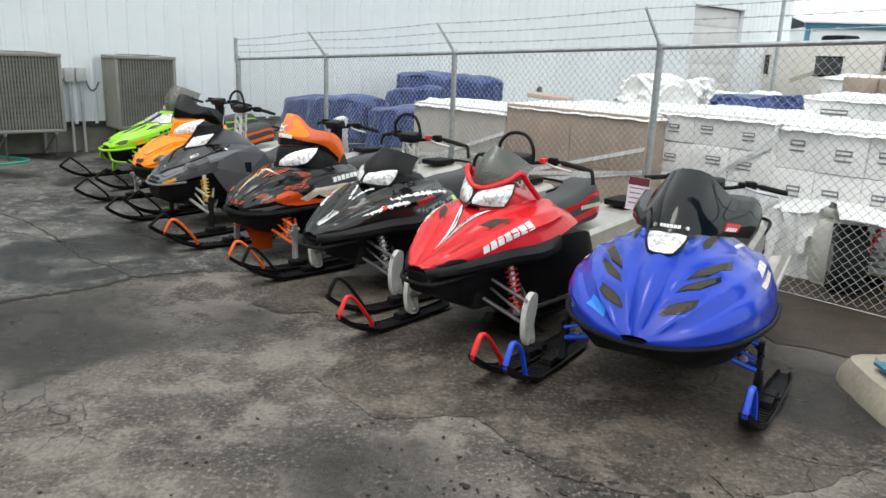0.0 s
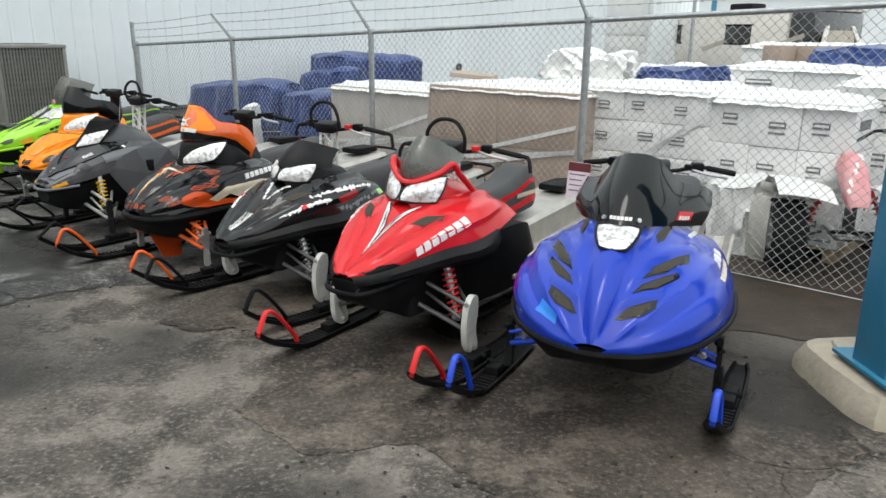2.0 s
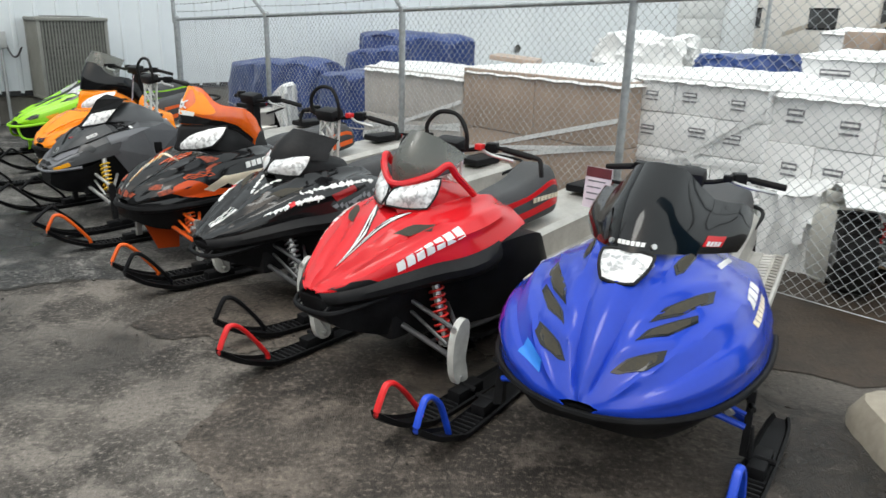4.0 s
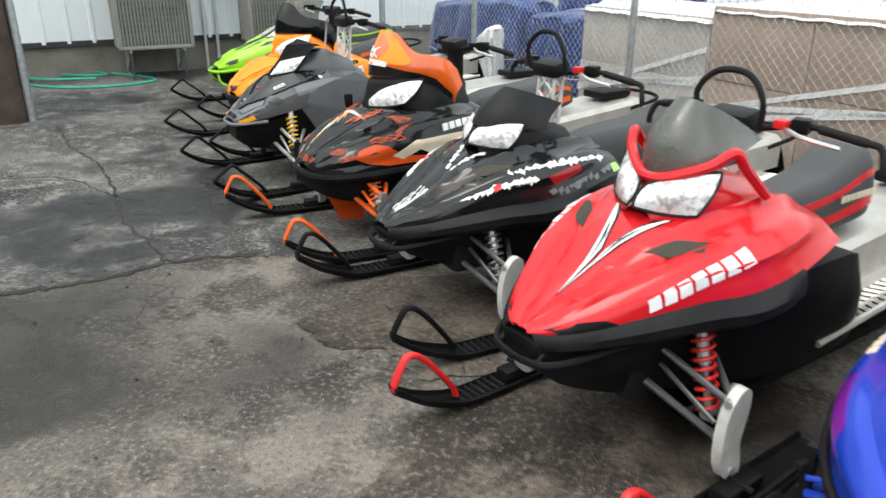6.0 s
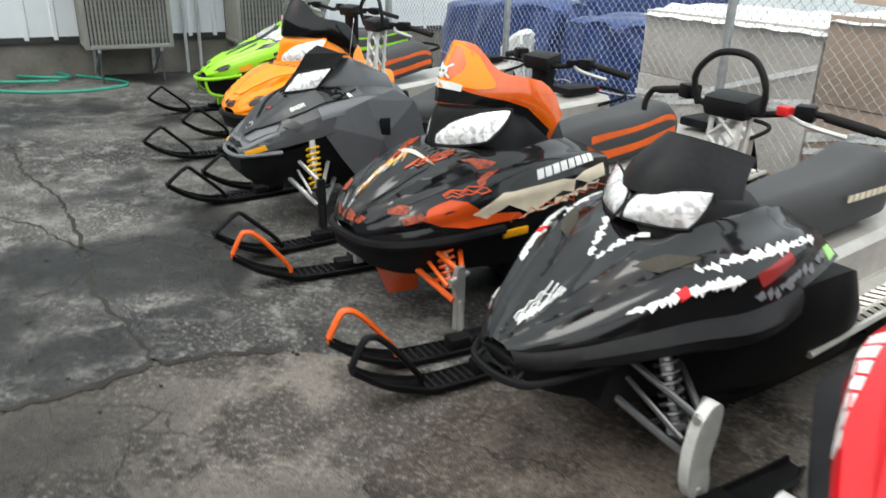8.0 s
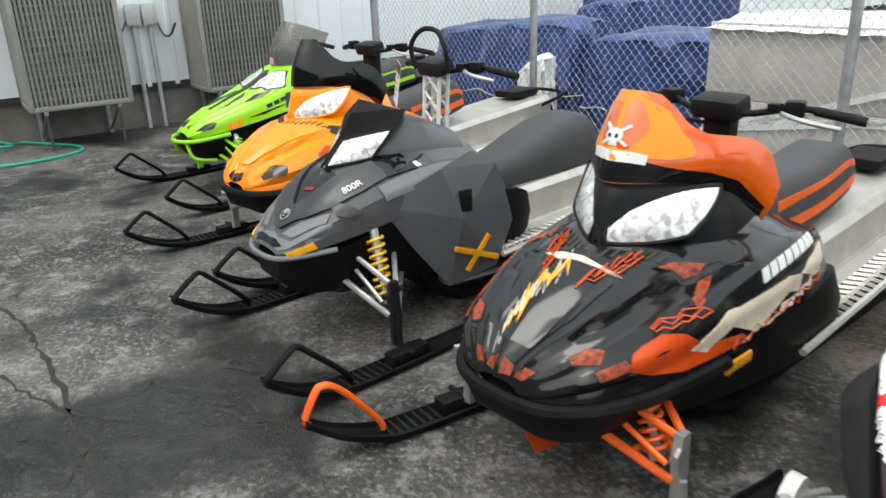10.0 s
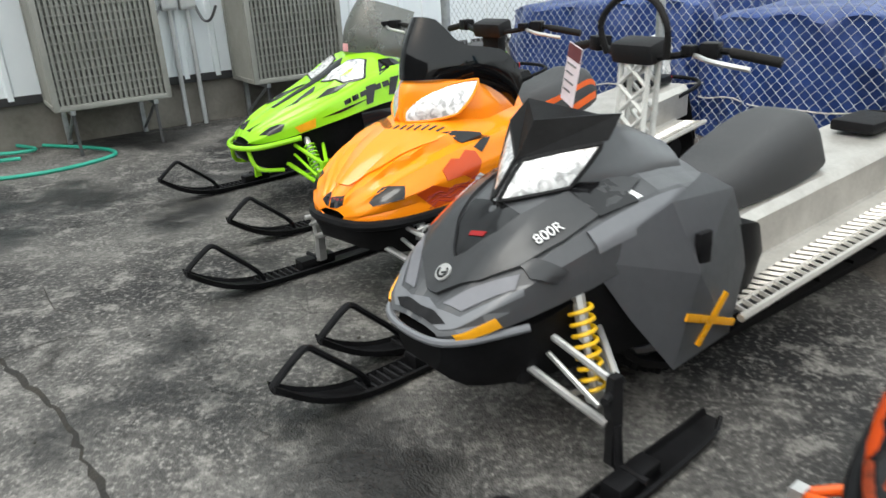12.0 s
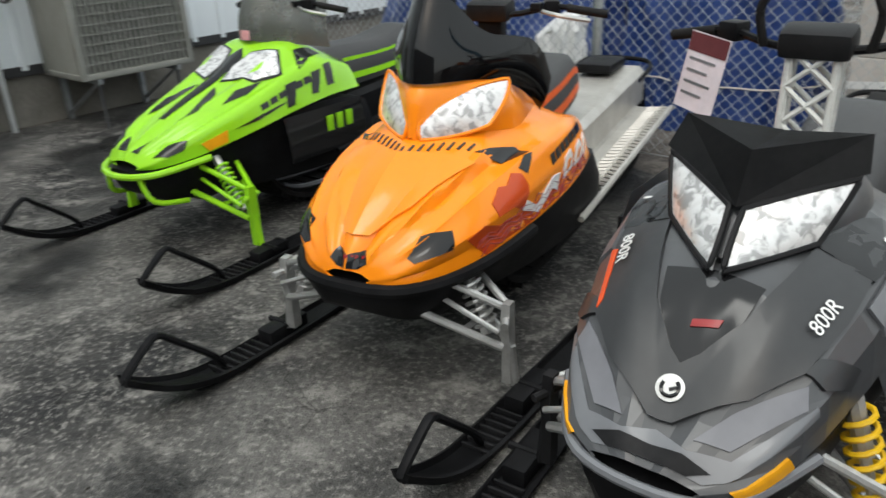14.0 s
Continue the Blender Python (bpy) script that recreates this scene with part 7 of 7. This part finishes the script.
def carton_stack(x, y, w, dp, h, nx, nz, mat, label, seed, prints=0, wrap=True, turn=0, lift=0.0, film="plastic_film"):
    """Cartons on a pallet under stretch film with a crumpled top."""
    rnd = random.Random(seed)
    ob = thing("carton_stack", YARD(x, y, lift, turn), label, "carton stack", "goods stacked behind the fence")
    pal = part("pallet", joined(*[box(0, w, dp * k / 6, dp * k / 6 + dp * 0.11, 0.10, 0.12, 0.002) for k in range(6)], *[box(w * k / 2 * 0.92, w * k / 2 * 0.92 + 0.08 * w, 0, dp, 0.0, 0.10, 0.003) for k in range(3)]), "pallet", ob)
    z0 = 0.12
    ch, cw = (h - z0) / nz, w / nx
    for k in range(nz):
        for i in range(nx):
            for j, (ya, yb) in enumerate(((0, dp * 0.5), (dp * 0.5, dp))):
                o = rnd.uniform(-0.012, 0.012)
                c = part("carton", box(i * cw + 0.002, (i + 1) * cw - 0.002, ya + 0.003 + o * (j == 0), yb - 0.003, z0 + k * ch + 0.002, z0 + (k + 1) * ch - 0.003, 0.006), mat, ob)
                if prints and j == 0:
                    pw, px, pz = cw * rnd.uniform(0.26, 0.4), i * cw + cw * rnd.uniform(0.15, 0.5), z0 + k * ch + ch * rnd.uniform(0.38, 0.55)
                    part("printed_label", box(px, px + pw, ya + o - 0.004, ya + o + 0.004, pz, pz + ch * 0.14, 0), "print_grey", c)
                    part("printed_label", box(px, px + pw, ya + o - 0.004, ya + o + 0.004, pz - ch * 0.12, pz - ch * 0.08, 0), "print_grey", c)
                    part("printed_label", box(px + 0.01, px + pw - 0.01, ya + o - 0.0055, ya + o - 0.003, pz + ch * 0.05, pz + ch * 0.10, 0), "white", c)
    if prints:
        for k in range(nz):
            for xe, sgn in ((0, -1), (w, 1)):
                for y0 in (dp * 0.12, dp * 0.6):
                    zc = z0 + k * ch + ch * 0.45
                    part("printed_label", box(xe - 0.006 if sgn < 0 else xe - 0.004, xe + 0.004 if sgn < 0 else xe + 0.006, y0, y0 + dp * 0.24, zc, zc + ch * 0.2, 0), "print_grey", ob)
    if wrap:
        n, m = 22, 12
        ph = rnd.uniform(0, 6)
        g = []
        for i in range(n + 1):
            r = []
            for j in range(m + 1):
                xx, yy = w * (-0.02 + 1.04 * i / n), dp * (-0.03 + 1.06 * j / m)
                edge = min(i, n - i, j, m - j)
                zz = h + 0.012 + (0.035 * noise.noise((xx * 5 + seed, yy * 5, ph)) + 0.02 if edge > 1 else (-0.004 if edge == 1 else -0.055 + 0.006 * math.sin(i * 1.7 + j)))
                r.append((xx, yy, zz))
            g.append(r)
        part("film_top", Skin([r[::1] for r in g[::-1]]).shell(0.004), film, ob, "crumpled white film top")
        for k in range(3):
            a, b = rnd.uniform(0.1, 0.5) * h, rnd.uniform(0.5, 0.95) * h
            part("tape", rings_mesh([[(w * t, -0.012, a + (b - a) * t - 0.02), (w * t, -0.012, a + (b - a) * t + 0.02), (w * t, -0.009, a + (b - a) * t + 0.02), (w * t, -0.009, a + (b - a) * t - 0.02)] for t in (0.0, 0.5, 1.0)]), film, ob)
    return ob


covered_heap(-2.55, 12.2, 2.35, 1.2, 1.02, 1, "machine under a dark blue tarpaulin beside the fence", slant=0.35)
covered_heap(-1.12, 10.95, 1.35, 1.1, 0.98, 2, "rounded machine under a blue tarpaulin", slant=0.1)
covered_heap(-0.15, 15.2, 2.2, 1.4, 1.36, 3, "tall goods under a dark blue tarpaulin", turn=70, slant=-0.1)
covered_heap(-1.2, 14.2, 1.2, 0.9, 1.12, 4, "small heap under a blue tarpaulin", turn=20, slant=0.3)
covered_heap(-2.0, 11.45, 0.40, 0.30, 0.72, 31, "crumpled white plastic bag by the fence", mat="plastic_film", slant=0.5, name="plastic_bag")
carton_stack(-0.60, 10.12, 1.62, 1.1, 1.13, 1, 2, "greywrap", "grey film-wrapped cardboard load on a pallet", 11)
carton_stack(0.56, 8.96, 1.82, 1.1, 1.22, 2, 2, "cardboard", "brown cardboard cartons under stretch film", 12)
carton_stack(2.0, 7.95, 1.15, 1.1, 1.28, 3, 4, "whitebox", "white cartons on a pallet", 13, prints=1)
carton_stack(2.85, 7.22, 1.15, 1.2, 1.24, 3, 3, "whitebox", "white printed cartons on a pallet under film", 14, prints=1)
carton_stack(3.9, 7.1, 1.5, 1.2, 1.38, 3, 3, "whitebox", "tall stack of white printed cartons", 15, prints=1)
carton_stack(1.9, 10.2, 2.2, 1.2, 1.18, 3, 2, "whitebox", "white wrapped cartons further back", 16)
carton_stack(3.9, 9.4, 2.2, 1.2, 1.42, 3, 3, "whitebox", "white wrapped cartons further back", 17, prints=1)
carton_stack(5.2, 12.0, 2.6, 1.3, 1.62, 3, 3, "whitebox", "white cartons beside the workshop", 18)
covered_heap(2.35, 10.4, 1.3, 0.8, 0.34, 21, "loose heap of white plastic film", z=1.19, mat="plastic_film", name="film_heap", lump=2.2)
covered_heap(3.2, 9.6, 0.9, 0.7, 0.22, 22, "loose heap of white plastic film", z=1.19, mat="plastic_film", name="film_heap", lump=2.2)
covered_heap(3.0, 8.6, 0.95, 0.6, 0.16, 23, "flat folded blue tarpaulin on cartons", z=1.26, name="folded_tarp")
covered_heap(5.0, 8.9, 1.0, 0.8, 0.2, 24, "blue tarpaulin on white cartons", z=1.43, name="folded_tarp")
covered_heap(2.35, 7.25, 0.9, 0.5, 0.42, 25, "crumpled white plastic film on the ground", mat="plastic_film", name="film_heap", lump=2.2)
covered_heap(2.9, 6.75, 0.5, 0.4, 0.62, 26, "clear plastic bag of packing film", mat="plastic_film", name="film_heap", lump=2.2)
sp = thing("pallet_scrap", YARD(0.8, 9.6, 1.25), "broken cardboard scrap on the load", "cardboard")
part("sheet", placed(box(0, 0.5, 0, 0.25, 0, 0.05, 0.01), pose(0, 0, 0.01, 3, 4, 20)), "cardboard", sp)
for x, y in ((5.0, 10.4), (5.35, 10.2), (5.7, 10.0)):
    cb = thing("carton", pose(x, y, 1.43, 0, 0, 20), "small brown carton resting on white cartons", "carton")
    part("carton_body", box(0, 0.34, 0, 0.3, 0, 0.2, 0.008), "cardboard", cb)

tank = thing("gas_tank", pose(3.2, 6.6, 0), "off-white steel gas cylinder with a collar", "gas cylinder")
part("shell", rings_mesh([[(r * math.cos(a), r * math.sin(a), z) for a in np.linspace(0, math.tau, 21)[:-1]] for r, z in ((0.13, 0.02), (0.155, 0.06), (0.16, 0.30), (0.155, 0.44), (0.12, 0.52), (0.05, 0.55))]), "tank", tank)
part("collar", tube([(0.09 * math.cos(a), 0.09 * math.sin(a), 0.60) for a in np.linspace(0.4, 5.8, 18)], 0.035, 8, flat=0.3), "tank", tank)
part("valve", tube([(0, 0, 0.54), (0, 0, 0.64)], 0.02), "silver", tank)
part("foot_ring", tube([(0.12 * math.cos(a), 0.12 * math.sin(a), 0.02) for a in np.linspace(0, math.tau, 19)[:-1]], 0.018, 6, True), "tank", tank)


def quad_bike():
    q = thing("quad_bike", pose(3.76, 6.76, 0, 0, 0, -106), "white and pink quad bike with worn fenders behind the fence", "quad bike")
    for x in (0.55, -0.55):
        for y in (-0.42, 0.42):
            w = part("wheel", tube([(x, y - 0.11, 0.27), (x, y - 0.09, 0.27), (x, y + 0.09, 0.27), (x, y + 0.11, 0.27)], [0.22, 0.26, 0.26, 0.22], 20), "rubber", q)
            part("rim", tube([(x, y - 0.115, 0.27), (x, y + 0.115, 0.27)], 0.12, 14), "steel", w)
            part("tread", joined(*[placed(box(-0.02, 0.02, -0.11, 0.11, 0.25, 0.275, 0), Matrix.Translation((x, y, 0.27)) @ Matrix.Rotation(a, 4, "Y")) for a in np.linspace(0, math.tau, 17)[:-1]]), "rubber", w)
    for sd in (-1, 1):
        g = [[(x, sd * y, z + 0.06 * math.sin(k)) for k, y in ((0, 0.16), (0.8, 0.32), (1.5, 0.50), (1.2, 0.56))] for x, z in ((0.86, 0.58), (0.62, 0.66), (0.38, 0.64), (0.22, 0.56))]
        part("front_fender", Skin(g if sd > 0 else [r[::-1] for r in g]).shell(0.008), "white", q)
        g = [[(x, sd * y, z + 0.05 * math.sin(k)) for k, y in ((0, 0.14), (0.8, 0.3), (1.5, 0.46), (1.2, 0.54))] for x, z in ((-0.2, 0.60), (-0.45, 0.68), (-0.7, 0.66), (-0.88, 0.60))]
        part("rear_fender", Skin(g if sd > 0 else [r[::-1] for r in g]).shell(0.008), "white", q)
        part("front_shock", joined(tube([(0.45, sd * 0.16, 0.62), (0.52, sd * 0.30, 0.28)], 0.014), coil((0.455, sd * 0.17, 0.58), (0.51, sd * 0.28, 0.34), 0.03, 6, 0.006)), "red_spring", q)
        part("front_arm", joined(tube([(0.35, sd * 0.12, 0.26), (0.55, sd * 0.36, 0.26)], 0.014), tube([(0.65, sd * 0.12, 0.26), (0.55, sd * 0.36, 0.26)], 0.014)), "steel", q)
    nose = hood_skin([(0.80, 0.52, 0.05, 0.54, 0.06, 0.05, 0.56), (0.72, 0.56, 0.085, 0.62, 0.085, 0.065, 0.66), (0.56, 0.68, 0.095, 0.76, 0.09, 0.07, 0.82), (0.42, 0.74, 0.09, 0.84, 0.08, 0.06, 0.90), (0.24, 0.74, 0.08, 0.80, 0.07, 0.05, 0.84)], 14, 15)
    n = part("nose", nose.shell(), "pink_red", q)
    splashes(n, nose, "white", (0.2, -0.4), (0.8, 0.4), 6, (0.06, 0.1), 4, both=False)
    part("seat", rings_mesh([[(x, -w, z - 0.12), (x, -w, z - 0.03), (x, -w * 0.6, z), (x, w * 0.6, z), (x, w, z - 0.03), (x, w, z - 0.12)] for x, w, z in ((0.2, 0.10, 0.84), (-0.1, 0.14, 0.80), (-0.5, 0.16, 0.82), (-0.8, 0.14, 0.86))]), "seat", q)
    part("engine", box(-0.25, 0.3, -0.14, 0.14, 0.24, 0.60, 0.03), "steel", q)
    part("frame", joined(tube([(0.7, -0.1, 0.3), (0.7, 0.1, 0.3)], 0.02), tube([(0.7, -0.1, 0.3), (-0.6, -0.1, 0.28)], 0.018), tube([(0.7, 0.1, 0.3), (-0.6, 0.1, 0.28)], 0.018), tube([(-0.55, -0.4, 0.27), (-0.55, 0.4, 0.27)], 0.03)), "steel", q)
    part("front_rack", joined(tube(curve([(0.70, -0.12, 0.34), (0.92, -0.16, 0.40), (0.92, 0.16, 0.40), (0.70, 0.12, 0.34)], 4), 0.014)), "black", q)
    h = part("handlebar", tube(curve([(0.12, -0.38, 1.02), (0.2, -0.2, 1.04), (0.26, -0.05, 0.96), (0.26, 0.05, 0.96), (0.2, 0.2, 1.04), (0.12, 0.38, 1.02)], 4), 0.013), "black", q)
    for sd in (-1, 1):
        part("grip", tube([(0.16, sd * 0.27, 1.035), (0.12, sd * 0.40, 1.018)], 0.02), "rubber", h)
    part("steering_stem", tube([(0.26, 0, 0.96), (0.42, 0, 0.55)], 0.02), "black", h)


quad_bike()

# ---- blue column on its footing ----
col = thing("steel_column", pose(2.50, 3.98, 0), "blue painted steel column with a base plate", "column", kind="structure")
part("shaft", joined(box(0, 0.34, 0, 0.012, 0.20, 5.0, 0.002), box(0, 0.34, 0.24, 0.252, 0.20, 5.0, 0.002), box(0.0, 0.012, 0.012, 0.24, 0.20, 5.0, 0.002), box(0.328, 0.34, 0.012, 0.24, 0.20, 5.0, 0.002)), "blue_steel", col)
part("base_plate", box(-0.03, 0.42, -0.07, 0.38, 0.185, 0.205, 0.004), "blue_steel", col)
part("gusset", slab([(0, 0), (0.14, 0), (0.03, 0.16), (0, 0.16)], pose(0.34, 0.0, 0.206, 90), 0.012), "blue_steel", col)
for x, y in ((0.36, -0.03), (0.38, 0.33)):
    part("anchor_bolt", tube([(x, y, 0.2), (x, y, 0.24)], 0.014, 6), "steel", col)
foot = thing("column_footing", pose(2.80, 4.26, 0), "rough chipped concrete footing under the column", "footing", kind="structure")
rnd = random.Random(8)
part("footing", rings_mesh([[((0.42 - 0.5 * max(0, z - 0.02) ** 1.1 - 0.08 * (z > 0.15)) * q * math.cos(a) + 0.012 * noise.noise((a * 3, z * 9, 1)), (0.42 - 0.5 * max(0, z - 0.02) ** 1.1 - 0.08 * (z > 0.15)) * q * math.sin(a) + 0.012 * noise.noise((a * 3, z * 9, 5)), z)
                             for a in np.linspace(0, math.tau, 41)[:-1] for q in [(abs(math.cos(a)) ** 6 + abs(math.sin(a)) ** 6) ** (-1 / 6)]] for z in (0.0, 0.05, 0.10, 0.14, 0.17, 0.185)]), "concrete", foot)

# ---- far off: caravan, steel pole, building with blue eaves ----
rv = thing("caravan", pose(13.2, 25.0, 0, 0, 0, -62), "white and tan caravan with a black front cap", "caravan")
part("body", box(-7, 0, -1.3, 1.3, 0.7, 2.55, 0.12), "rv_white", rv)
part("front_cap", placed(box(-0.02, 0.9, -1.28, 1.28, 1.25, 2.6, 0.25), Matrix.Identity(4)), "glass_dark", rv)
for sd in (-1, 1):
    part("cap_stripe", placed(box(0.0, 0.05, -0.09, 0.09, -0.75, 0.75, 0.02), pose(0.90, sd * 0.75, 1.9, sd * 28, -14)), "rv_white", rv)
part("cap_top", box(-0.1, 0.95, -1.2, 1.2, 2.52, 2.66, 0.06), "rv_white", rv)
part("cap_panel", placed(box(0.0, 0.06, -0.7, 0.7, -0.35, 0.35, 0.03), pose(0.88, 0, 1.8, 0, -14)), "rv_tan", rv)
part("roof_unit", box(-3, -2.1, -0.4, 0.4, 2.55, 2.85, 0.1), "black", rv)
for x0, x1 in ((-2.3, -1.3), (-5.2, -4.2)):
    w = part("window", box(x0, x1, -1.32, -1.28, 1.55, 2.1, 0.04), "glass_dark", rv)
    for za in (1.5, 2.1):
        part("window_frame", box(x0 - 0.05, x1 + 0.05, -1.315, -1.29, za, za + 0.05, 0.01), "black", w)
for x0 in (-0.9, -3.2):
    part("side_stripe", placed(box(0, 1.6, -1.31, -1.295, 0, 0.14, 0), pose(x0, 0, 1.25, 0, -18)), "rv_tan", rv)
for x in (-4.2, -5.1):
    part("wheel", tube([(x, -1.28, 0.38), (x, -1.05, 0.38)], 0.38, 18), "rubber", rv)
part("hitch", joined(tube([(0, -0.5, 0.75), (1.4, 0, 0.7)], 0.06), tube([(0, 0.5, 0.75), (1.4, 0, 0.7)], 0.06), tube([(1.1, 0, 0), (1.1, 0, 0.8)], 0.05), tube([(-1, -1, 0), (-1, -1, 0.75)], 0.06), tube([(-6, 1, 0), (-6, 1, 0.75)], 0.06)), "steel", rv)
far = thing("far_building", pose(17.5, 44, 0, 0, 0, -8), "white metal building with bright blue eaves", "building", kind="structure")
part("wall", box(0, 40, 0, 18, 0, 4.0, 0), "siding", far)
part("eave_trim", joined(box(-0.2, 40.2, -0.15, 0.1, 3.9, 4.2, 0.01), box(-0.12, 0.12, -0.12, 0.12, 0, 4.2, 0.01)), "blue_steel", far)
part("roof", slab([(-0.3, -0.3), (40.3, -0.3), (40.3, 9), (-0.3, 9)], pose(0, 0, 4.21, 8), 0.1), "siding", far)
part("roof", slab([(-0.3, 9), (40.3, 9), (40.3, 18.3), (-0.3, 18.3)], pose(0, 0, 4.21 + 2.53, -8) , 0.1), "siding", far)
lp = thing("light_pole", pose(5.75, 15.5, 0), "slim grey steel pole in the yard", "pole")
part("shaft", tube([(0, 0, 0), (0, 0, 7)], [0.038, 0.028], 10), "galvanised", lp)
part("foot_plate", box(-0.12, 0.12, -0.12, 0.12, 0, 0.02, 0.004), "galvanised", lp)

# ---- the row of snowmobiles ----
blue_sled()
red_sled()
black_sled()
black_orange_sled()
grey_sled()
orange_sled()
green_sled()
